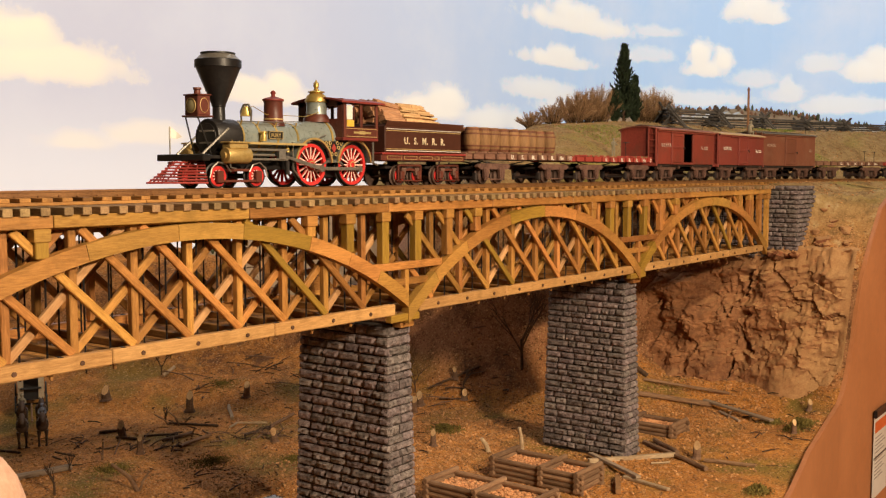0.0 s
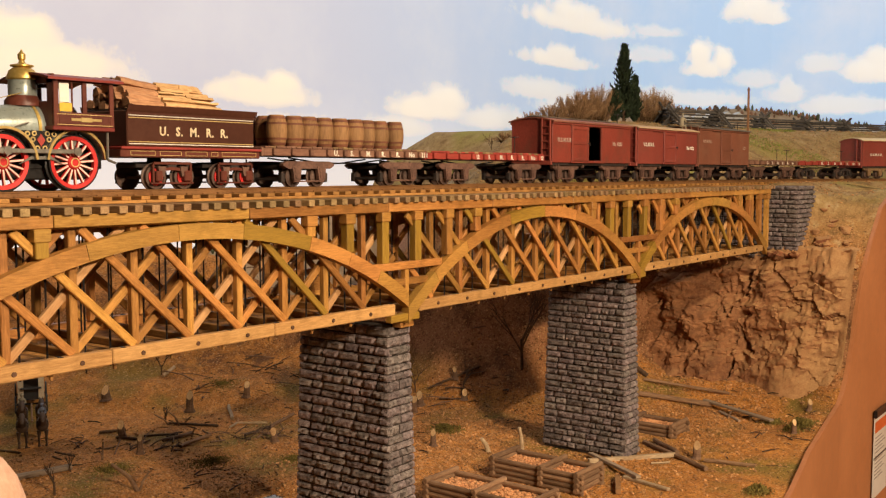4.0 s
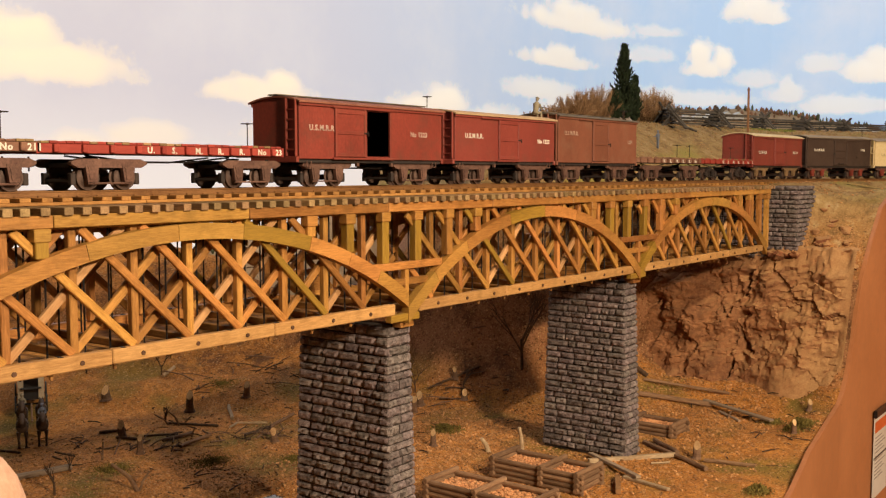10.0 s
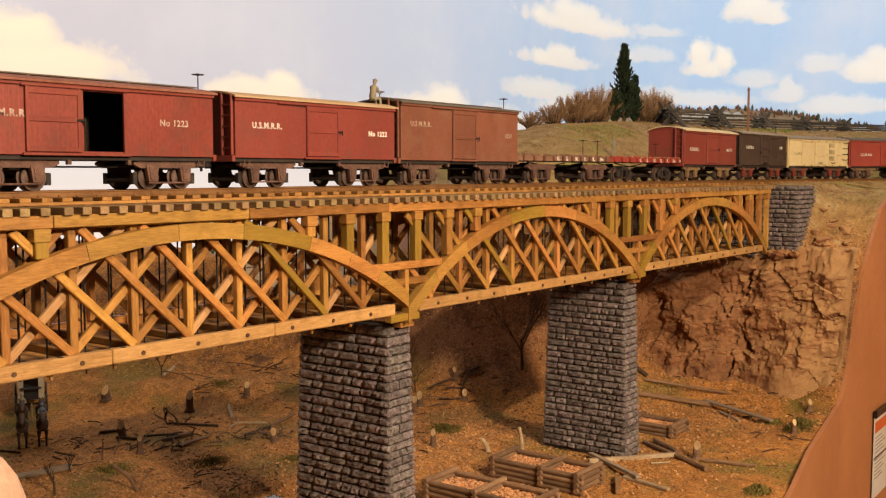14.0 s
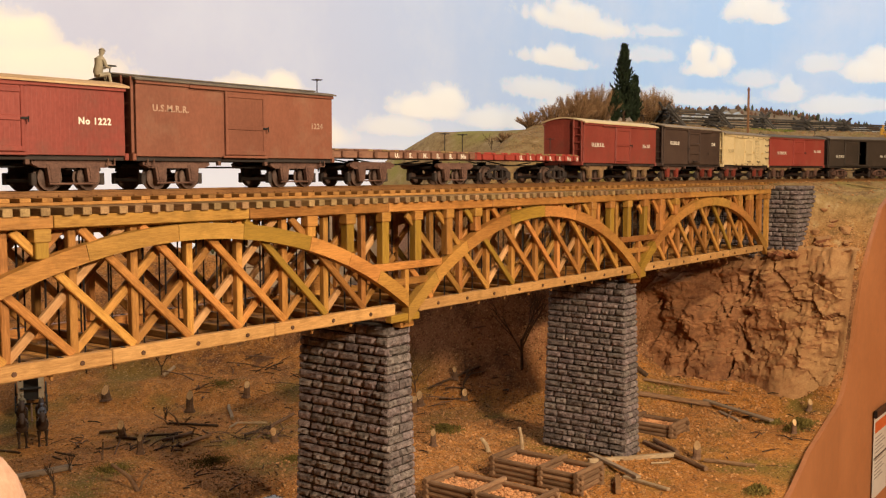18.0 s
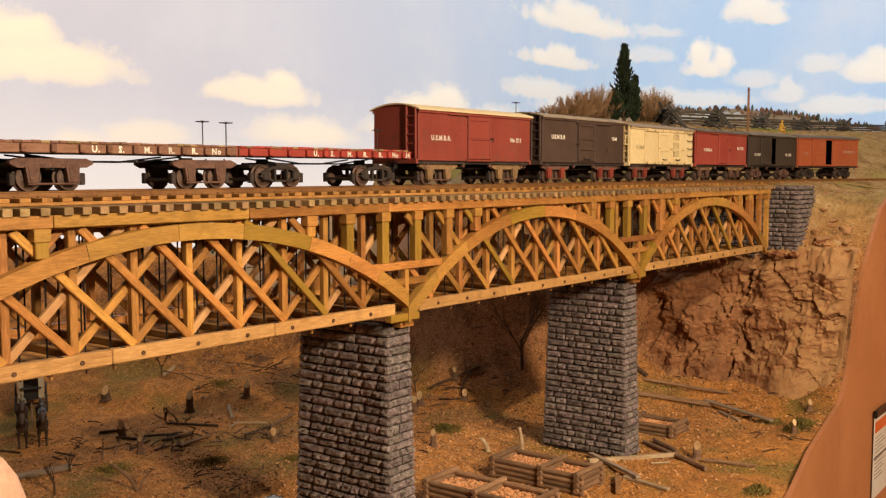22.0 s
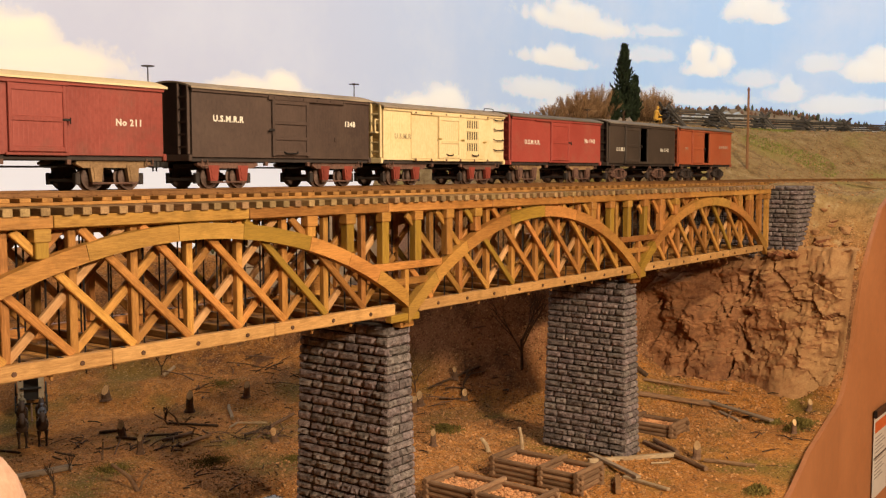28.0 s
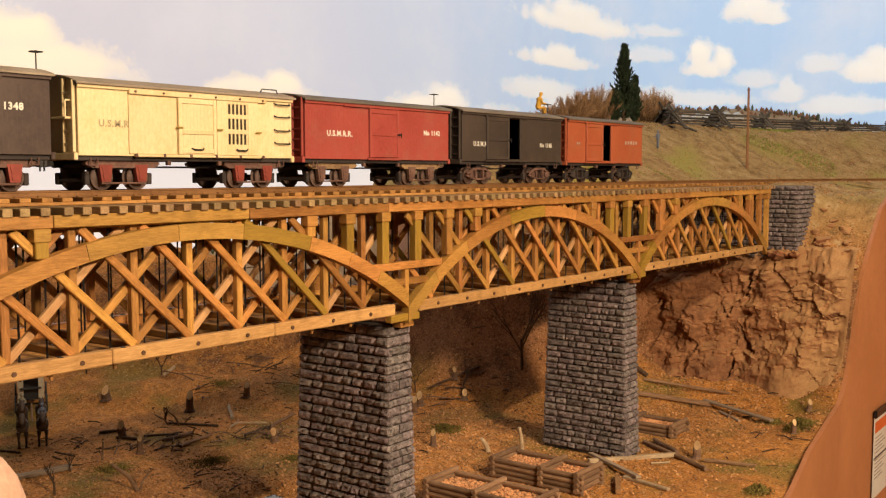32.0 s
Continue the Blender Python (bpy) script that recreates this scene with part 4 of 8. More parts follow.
def boxcar(a, b, paint, roof, label, mark="", number="", mark_size=4.6, number_size=4.4, ink=None, door="shut", truck_kind="beam", truck_paint=None, ped=None, trim=None,
           walkway=True, z_eave=69.0, z_top=75.8, mark_z=44.0, mark_x=0.09, number_x=0.79, number_z=40.0, brake=True, group="boxcars of the train", bold=0.20):
    car = thing("boxcar", label, "boxcar", group=group)
    n = (b - a) / 2
    trim = trim or paint
    ink = ink or LETTER
    z_top -= 2.4 if walkway else 1.4
    X = lambda f: -n + 2 * n * f
    w = 27.0
    part("floor", Bag().box(-n, n, -w + 2, w - 2, 22.0, 25.0, 0.3), BLACKISH, car)
    for y in (-w, w):
        part("side_sill", Bag().box(-n, n, min(y * 0.93, y * 0.82), max(y * 0.93, y * 0.82), 19.6, 22.4, 0.3), BLACKISH, car)
    gap = {"open": (0.425, 0.60), "open_narrow": (0.43, 0.555)}.get(door)
    ze = z_eave - 0.9
    if gap:
        wall = Bag().box(X(0), X(gap[0]), -w, -w + 1.6, 22.8, ze, 0.25).box(X(gap[1]), X(1), -w, -w + 1.6, 22.8, ze, 0.25)
        wall.box(X(gap[0]), X(gap[1]), -w, -w + 1.6, ze - 4, ze, 0.2).box(X(gap[0]), X(gap[1]), -w, -w + 1.6, 22.8, 25.4, 0.2)
        part("side_wall", wall, paint, car)
        # dark sheet before the far wall, coloured as the shade inside
        part("inner_lining", Bag().box(-n + 2, n - 2, w - 3, w - 2, 25, ze, 0.1), INTERIOR_SHADE, car)
        for f in gap:
            part("door_post", Bag().box(X(f) - 1.2, X(f) + 1.2, -w - 0.9, -w + 1.2, 24, ze - 2, 0.25), trim, car)
    else:
        part("side_wall", Bag().box(-n, n, -w, -w + 1.6, 22.8, ze, 0.25), paint, car)
    part("side_wall", Bag().box(-n, n, w - 1.6, w, 22.8, ze, 0.25), paint, car)
    for s in (-1, 1):
        out = gable(n, w - 1.7, z_eave, z_top)
        e = Bag().slab([(y, z) for y, z in out], -0.8, 0.8, mm(s * (n - 0.8), 0, 0, 0, 0, 90))
        part("end_wall", e, paint, car)
        part("end_sill", Bag().box(min(s * n, s * (n + 3)), max(s * n, s * (n + 3)), -w, w, 19.8, 24.6, 0.5), trim, car)
        coupler(car, s * (n + 2), s)
    part("roof", roof_bag(n, w + 3, z_eave, z_top), roof, car, smooth=True)
    for y in (-w - 0.7, w + 0.7):
        part("fascia_board", Bag().box(-n - 0.6, n + 0.6, y - 0.8, y + 0.8, z_eave - 3.6, z_eave - 0.9, 0.3), trim, car)
    if walkway:
        part("roof_walk", Bag().box(-n - 3, n + 3, -6, -0.4, z_top + 0.5, z_top + 1.5, 0.25).box(-n - 3, n + 3, 0.4, 6, z_top + 0.5, z_top + 1.5, 0.25), ROOF_DARK, car)
        for i in range(5):
            x = -n + 2 * n * (i + 0.5) / 5
            part("walk_saddle", Bag().box(x - 1, x + 1, -6, 6, z_top - 0.9, z_top + 0.5, 0.2), ROOF_DARK, car)
    # ladder on the leading end, by the aisle side
    for y in (-25.2, -14.5):
        part("ladder_stile", Bag().box(-n - 3.2, -n - 0.9, y - 0.8, y + 0.8, 25, z_eave + 4 - abs(y) * 0.12, 0.2), trim, car)
    for i in range(5):
        z = 30 + i * (z_eave - 32) / 4.6
        part("ladder_rung", Bag().box(-n - 2.9, -n - 1.7, -24.6, -15.2, z - 0.7, z + 0.7, 0.15), trim, car)
    # doors
    if door in ("shut", "open", "open_narrow"):
        d0, d1 = {"shut": (0.40, 0.605), "open": (0.215, 0.418), "open_narrow": (0.215, 0.43)}[door]
        dr = part("door", Bag().box(X(d0), X(d1), -w - 1.3, -w - 0.2, 24.4, ze - 3, 0.3), paint, car)
        for z in (26.4, 45, ze - 6):
            part("door_batten", Bag().box(X(d0), X(d1), -w - 2.0, -w - 1.2, z - 1.6, z + 1.6, 0.3), trim, dr)
        for x in (X(d0) + 1.2, X(d1) - 1.2):
            part("door_stile", Bag().box(x - 1.2, x + 1.2, -w - 2.1, -w - 1.25, 24.6, ze - 3.2, 0.3), trim, dr)
        part("latch", Bag().box(X(d1) - 3, X(d1) + 2.6, -w - 2.8, -w - 2.0, 44.2, 45.8, 0.3).rod((X(d1) + 2, -w - 2.9, 42.4), (X(d1) + 2, -w - 2.9, 46.4), 0.5, n=6), IRON, dr)
        t0, t1 = (0.23, 0.615) if door == "shut" else (0.2, 0.61)
        part("door_track", Bag().box(X(t0), X(t1), -w - 2.4, -w - 0.2, ze - 3.2, ze - 1.4, 0.3), trim, car)
        part("door_sill", Bag().box(X(d0) - 2, X(d1 if door == "shut" else 0.61) + 2, -w - 1.8, -w - 0.2, 22.4, 24.2, 0.3), trim, car)
    elif door == "panelled":
        d0, d1 = 0.40, 0.61
        dr = part("door", Bag().box(X(d0), X(d1), -w - 1.1, -w - 0.2, 24.2, ze - 4, 0.25), paint, car)
        for z in (26.5, 38.4, 50.5, ze - 6):
            part("door_rail", Bag().box(X(d0), X(d1), -w - 2.2, -w - 1.0, z - 1.5, z + 1.5, 0.3), trim, dr)
        for x in (X(d0) + 1.6, X(d1) - 1.6):
            part("door_stile", Bag().box(x - 1.6, x + 1.6, -w - 2.3, -w - 1.05, 24.4, ze - 4.2, 0.3), trim, dr)
        part("handle", Bag().tube([(X(0.46), -w - 2.4, 28), (X(0.47), -w - 3.4, 26.6), (X(0.53), -w - 3.4, 26.6), (X(0.54), -w - 2.4, 28)], 0.6), IRON, dr)
        part("latch", Bag().box(X(d0) - 4, X(d0) + 2, -w - 2.8, -w - 2.2, 43.4, 45.4, 0.3), IRON, dr)
        part("door_track", Bag().box(X(0.38), X(0.83), -w - 2.4, -w - 0.2, ze - 4.6, ze - 1.0, 0.4), trim, car)
        for i in range(6):
            x = X(0.41) + i * (X(0.82) - X(0.41)) / 5
            part("track_bolt", Bag().rod((x, -w - 3.0, ze - 2.6), (x, -w - 2.3, ze - 2.6), 0.6, n=8), trim, car)
        part("card_holder", Bag().box(X(0.77), X(0.785), -w - 1.0, -w - 0.1, 37, 40.5, 0.2), trim, car)
    elif door == "grated":
        part("sliding_panel", Bag().box(X(0.20), X(0.408), -w - 0.9, -w - 0.15, 24.4, ze - 5.6, 0.25), paint, car)
        dr = part("door", Bag().box(X(0.412), X(0.592), -w - 1.5, -w - 0.2, 24.4, ze - 5, 0.25), paint, car)
        for f in (0.42, 0.584):
            part("door_stile", Bag().box(X(f) - 1.5, X(f) + 1.5, -w - 2.4, -w - 1.4, 24.6, ze - 5.2, 0.3), trim, dr)
        for z in (27, 40.4, ze - 7.2):
            part("door_rail", Bag().box(X(0.427), X(0.577), -w - 2.3, -w - 1.4, z - 1.6, z + 1.6, 0.3), trim, dr)
        part("grate_post", Bag().box(X(0.597), X(0.645), -w - 1.6, -w - 0.2, 24.4, ze - 5, 0.25), paint, car)
        g = part("grated_door", Bag().box(X(0.755), X(0.81), -w - 1.6, -w - 0.2, 24.4, ze - 5, 0.25), paint, car)
        for z0, z1 in ((24.4, 32.5), (40.2, 43.6), (51.4, 54.6), (62.0, ze - 5)):
            part("grate_rail", Bag().box(X(0.645), X(0.755), -w - 1.5, -w - 0.25, z0, z1, 0.2), paint, g)
        # board behind the bars, its dark colour standing for shade
        part("grate_shadow_board", Bag().box(X(0.645), X(0.755), -w - 0.25, -w - 0.1, 32, 62.5), INTERIOR_SHADE, g)
        for i in range(6):
            x = X(0.65) + i * (X(0.75) - X(0.65)) / 5
            part("grate_bar", Bag().box(x - 0.8, x + 0.8, -w - 1.3, -w - 0.4, 32, 62.5, 0.2), paint, g)
        for f, z in ((0.47, 28), (0.69, 28)):
            part("handle", Bag().tube([(X(f), -w - 2.2, z + 1), (X(f) + 2, -w - 3.2, z), (X(f) + 9, -w - 3.2, z), (X(f) + 11, -w - 2.2, z + 1)], 0.6), IRON, car)
        for f, z in ((0.41, 42.5), (0.60, 42), (0.80, 41)):
            part("latch", Bag().box(X(f) - 2, X(f) + 4, -w - 3.0, -w - 2.2, z, z + 1.4, 0.3), BRASS, car)
        part("door_track", Bag().box(X(0.20), X(0.85), -w - 2.2, -w - 0.2, ze - 4.8, ze - 1.2, 0.4), trim, car)
        part("lower_door_track", Bag().box(X(0.22), X(0.82), -w - 2.4, -w - 0.2, 22.3, 24.2, 0.4), trim, car)
        for i in range(6):
            x = X(0.225) + i * (X(0.83) - X(0.225)) / 5
            part("track_bolt", Bag().rod((x, -w - 3.0, ze - 3.0), (x, -w - 2.1, ze - 3.0), 0.8, n=8), DIRTY, car)
            part("track_bracket", Bag().box(x - 1, x + 1, -w - 2.9, -w - 2.0, 22.0, 24.6, 0.2), DIRTY, car)
        for z in (34, 44, 54.5, 64):
            part("grab_iron", Bag().tube([(X(0.90), -w - 0.3, z + 1.2), (X(0.905), -w - 2.2, z), (X(0.98), -w - 2.2, z), (X(0.985), -w - 0.3, z + 1.2)], 0.5), IRON, car)
        part("roof_handrail", Bag().tube([(X(0.86), -20, 72), (X(0.87), -20, 76), (X(0.95), -20, 76), (X(0.96), -20, 72)], 0.5), IRON, car)
        part("end_platform", Bag().box(-n - 7, -n - 0.9, -24, 2, 46, 47.6, 0.3), paint, car)
        part("platform_rail", Bag().tube([(-n - 6.4, -23, 47), (-n - 6.4, -23, 58), (-n - 1, -23, 58)], 0.7), paint, car)
    # lettering
    if mark:
        words(mark, mark_size, ink, car, X(mark_x), -w - 0.15, mark_z, bold=bold)
    if number:
        words(number, number_size, ink, car, X(number_x), -w - 0.15, number_z, bold=bold)
    if brake:
        brake_stand(car, n + 3.2, -7, 24, z_top + 10.5, 4.4)
    for f in (0.05, 0.93):
        part("step_iron", Bag().tube([(X(f), -w + 1, 21), (X(f), -w + 1, 16.6), (X(f) + 5, -w + 1, 16.6), (X(f) + 5, -w + 1, 21)], 0.5), DIRTY, car)
    for x in (-n * 0.24, n * 0.24):
        part("queen_post", Bag().box(x - 1.5, x + 1.5, -w + 1, -w + 4, 16.8, 20, 0.3), DIRTY, car)
    for y in (-12, 12):
        part("truss_rod", Bag().tube([(-n * 0.6, y, 20), (-n * 0.24, y, 15.5), (n * 0.24, y, 15.5), (n * 0.6, y, 20)], 0.7), IRON, car)
    for s in (-1, 1):
        truck(car, s * (n - 36.5), truck_kind, truck_paint, ped)
    c = (a + b) / 2
    MOVING.append((car, c - n + 36.5, c + n - 36.5, None))
    return car


def flatcar(a, b, paint, label, marks, ink, truck_kind="beam", truck_paint=None, ped=None, z=31.0, pockets=10, brake_z=50.5, planks=True, letter=4.4, fore=53.0, aft=27.0, base=14.0, front_brake=False):
    car = thing("flatcar", label, "flatcar", group="flatcars of the train")
    n = (b - a) / 2
    for y in (-27, 24):
        part("side_sill", Bag().box(-n, n, y, y + 3, z - 6.9, z - 0.8, 0.4), paint, car)
    part("underframe", Bag().box(-n + 2, n - 2, -23.8, 23.8, z - 7, z - 2.2, 0.4), BLACKISH, car)
    rnd = random.Random(int(a))
    x = -n
    while x < n - 2 and planks:
        w = rnd.uniform(5, 7)
        part("deck_plank", Bag().box(x + 0.2, min(n, x + w) - 0.2, -27.4 - rnd.uniform(0, 0.7), 27.4, z - 0.8, z + rnd.uniform(0.5, 1.1), 0.25), WOOD_GREY if rnd.random() < 0.4 else paint, car)
        x += w
    for s in (-1, 1):
        part("end_sill", Bag().box(min(s * n, s * (n + 2.4)), max(s * n, s * (n + 2.4)), -27, 27, z - 7.4, z - 0.4, 0.4), paint, car)
        coupler(car, s * (n + 1), s)
    pocket = Bag().box(-1.9, 1.9, -1.4, 1.4, -2.6, 2.6, 0.4).mesh("stake_pocket", paint)
    for i in range(pockets):
        x = -n + 2 * n * (i + 0.5) / pockets
        for y in (-28.2, 28.2):
            part("stake_pocket", pocket, None, car, m=at(x, y, z - 3.8))
    for x, text in marks:
        words(text, letter, ink, car, -n + 2 * n * x, -27.15, z - 6.0, bold=0.2)
    brake_stand(car, n - 4, 8, z, brake_z)
    if front_brake:
        brake_stand(car, -n + 5, -6, z, brake_z - 1)
    for y in (-12, 12):
        part("truss_rod", Bag().tube([(-n * 0.6, y, z - 8), (-n * 0.24, y, z - 12), (n * 0.24, y, z - 12), (n * 0.6, y, z - 8)], 0.7), IRON, car)
    for s in (-1, 1):
        truck(car, -n + fore if s < 0 else n - aft, truck_kind, truck_paint, ped, base)
    c, mid = (a + b) / 2, (a + fore + b - aft) / 2
    MOVING.append((car, a + fore, b - aft, at(c - mid)))
    return a + fore, b - aft, at(c - mid)


def barrel_parts():
    prof = [(5.9, 0), (7.0, 2.4), (8.2, 7.5), (8.6, 12.5), (8.2, 17.5), (7.0, 22.6), (6.0, 25)]
    me = Bag().lathe([(6.0, 0.6)] + prof + [(6.0, 25), (6.0, 23.6)], 18).mesh("barrel_body", BARREL, True)
    hoops = []
    for z, h in ((1.0, 2.2), (5.4, 1.6), (17.6, 1.6), (21.8, 2.2)):
        r = lambda q: float(np.interp(q, [p[1] for p in prof], [p[0] for p in prof])) + 0.35
        hoops.append(Bag().lathe([(r(z) - 0.6, z), (r(z), z), (r(z + h), z + h), (r(z + h) - 0.6, z + h)], 18, closed=False).mesh("hoop", HOOP, True))
    return me, hoops


def load_barrels(a, b, shift):
    me, hoops = barrel_parts()
    rnd = random.Random(5)
    for row, y in enumerate((-15.5, 3.0, 19.5)):
        for i in range(9):
            x = -75.5 + 17.9 * i + rnd.uniform(-0.9, 0.9) + (3.5 if row == 1 else 0)
            br = thing("barrel", "brown oak barrel with wooden hoops standing on a flatcar", "barrel", group="barrels on the flatcar")
            part("barrel_body", me, None, br)
            for hm in hoops:
                part("hoop", hm, None, br)
            MOVING.append((br, a, b, shift @ at(x, y + rnd.uniform(-1.2, 1.2), 32.2, 0, 0, rnd.uniform(0, 360))))


a, b, shift = flatcar(800, 1000, SILL_BROWN, "weathered brown wooden flatcar carrying barrels", [(0.388 + 0.1 * i, q) for i, q in enumerate(("U.", "S.", "M.", "R.", "R."))] + [(0.878, "No"), (0.968, "211")], LETTER, z=31.6)
load_barrels(a, b, shift)
flatcar(1002, 1207, SILL_RED, "empty red flatcar with white lettering and worn deck", [(0.388 + 0.1 * i, q) for i, q in enumerate(("U.", "S.", "M.", "R.", "R."))] + [(0.878, "No"), (0.968, "23")], LETTER)
boxcar(1226, 1413, RED_1, ROOF_RED, "oxide red boxcar with its side door slid open", "U.S.M.R.R.", "No 1223", ink=LETTER_PINK, door="open", trim=RED, truck_paint=DIRTY, mark_x=0.06, mark_z=46, number_x=0.75, number_z=44)
boxcar(1434, 1618, RED_2, ROOF_TAN, "red boxcar with a tan roof and closed door", "U.S.M.R.R.", "No 1222", walkway=False, truck_paint=DIRTY, z_top=75, mark_x=0.09, mark_z=45.5, number_x=0.81, number_z=43)
c3 = boxcar(1627, 1818, RED_3, ROOF_DARK, "faded brown-red boxcar with worn lettering", "U.S.M.R.R.", "1224", ink=LETTER_FADED, truck_paint=DIRTY, mark_x=0.07, mark_z=54, number_x=0.87, number_z=47, z_eave=75.5, z_top=81.0)
flatcar(1820, 2022, SILL_BROWN, "empty weathered reddish-brown flatcar", [(0.388 + 0.1 * i, q) for i, q in enumerate(("U.", "S.", "M.", "R.", "R."))] + [(0.878, "No")], LETTER)
flatcar(2024, 2225, SILL_RED, "empty bright red flatcar on grey trucks", [(0.388 + 0.1 * i, q) for i, q in enumerate(("U.", "S.", "M.", "R.", "R."))] + [(0.878, "No"), (0.968, "24")], LETTER, truck_kind="bar", truck_paint=BLACKISH, fore=47, aft=38, base=16.0, front_brake=True)
boxcar(2238, 2428, RED_2, ROOF_PALE, "oxide red boxcar with a pale canvas roof", "U.S.M.R.R.", "No 211", truck_paint=FRAME_OCHRE, walkway=False, mark_x=0.10, mark_z=42, number_x=0.80, number_z=43, z_top=77.5, z_eave=70.5)
boxcar(2453, 2643, BLACK_1, ROOF_GREY, "brown-black boxcar with a panelled side door", "U.S.M.R.R", "1348", door="panelled", truck_paint=DIRTY, ped=RED, walkway=False, mark_x=0.10, mark_z=49, number_x=0.835, number_z=50, z_top=79.5, z_eave=73.0)
boxcar(2662, 2851, CREAM, ROOF_GREY, "cream yellow boxcar with a barred door", "U.S.M.R.R", "", door="grated", ink=LETTER_GREY, truck_paint=DIRTY, ped=RED, walkway=False, mark_x=0.08, mark_z=42, brake=False, z_top=77.0, z_eave=70.0)
boxcar(2866, 3057, RED_4, ROOF_DARK, "brick red boxcar with closed door", "U.S.M.R.R.", "No 1142", truck_paint=FRAME_OCHRE, ped=DIRTY, walkway=False, mark_x=0.13, mark_z=42, number_x=0.80, number_z=46, z_top=77.5, z_eave=71.0)
boxcar(3079, 3266, BLACK_2, ROOF_DARK, "dull black boxcar with half-open door", "U.S.M.R.R", "No 1145", door="open_narrow", truck_kind="bar", truck_paint=DIRTY, walkway=False, mark_x=0.10, mark_z=38, number_x=0.76, number_z=39, z_top=79, z_eave=72)
last = boxcar(3281, 3467, ORANGE, ROOF_DARK, "orange-red boxcar with half-open door at the train's end", "", "", door="open_narrow", truck_kind="bar", truck_paint=BLACKISH, walkway=False, z_top=79, z_eave=72.5, brake=False)
for x in (46, 53, 60, 67, 74):
    part("faded_mark", Bag().box(x, x + 4, -27.25, -27.0, 46, 50.5), LETTER_FADED, last)
for x in (-73, -68):
    part("faded_mark", Bag().box(x, x + 3, -27.25, -27.0, 43.5, 46.5), LETTER_FADED, last)
# ---- the locomotive ----
def spoked_wheel(name, r, parent, x, spokes, tyre=1.6, paint=None):
    """A pair of spoked wheels on one axle; its parts turn with it."""
    w = part(name, Bag().rod((0, -17, 0), (0, 17, 0), 2.0, n=12), BLACK_GLOSS, parent, m=at(x, 0, r), smooth=True)
    for s in (-1, 1):
        turn = mm(0, s * 16.4, 0, -90 if s < 0 else 90)
        ring = [(r - tyre, -1.8), (r, -1.8), (r, 1.0), (r + 1.1, 1.4), (r + 1.1, 2.1), (r - tyre, 2.1), (r - tyre, -1.8)]
        part("tyre", Bag().lathe(ring, 36, turn, closed=False), BLACK_GLOSS, w, smooth=True)
        rim = [(r - tyre - 2.6, -1.7), (r - tyre - 0.05, -2.0), (r - tyre - 0.05, 1.6), (r - tyre - 2.6, 1.4), (r - tyre - 2.6, -1.7)]
        part("rim", Bag().lathe(rim, 36, turn, closed=False), WHEEL_RED, w, smooth=True)
        hub = Bag().lathe([(0.1, -2.6), (r * 0.2, -2.5), (r * 0.24, -1.8), (r * 0.24, 1.6), (0.1, 1.8)], 18, turn)
        part("hub", hub, WHEEL_RED, w, smooth=True)
        part("hub_ring", Bag().lathe([(r * 0.13, -2.9), (r * 0.17, -2.9), (r * 0.17, -2.4), (r * 0.13, -2.4)], 18, turn, closed=False), GOLD, w)
        sp = Bag()
        hi = Bag()
        for i in range(spokes):
            q = turn @ mm(0, 0, 0, 0, 0, 360 * i / spokes)
            sp.box(r * 0.2, r - tyre - 1.6, -0.75, 0.75, -1.1, 1.0, 0.3, q)
            hi.box(r * 0.26, r - tyre - 2.7, -0.56, 0.56, -1.4, -1.05, 0.12, q)
        part("spoke_ring", sp, WHEEL_RED, w)
        # pale strips that paint a highlight along each red spoke
        part("spoke_highlight_edge", hi, SPOKE_HIGHLIGHT, w)
    TURNING.append((w, x, r, r))
    return w


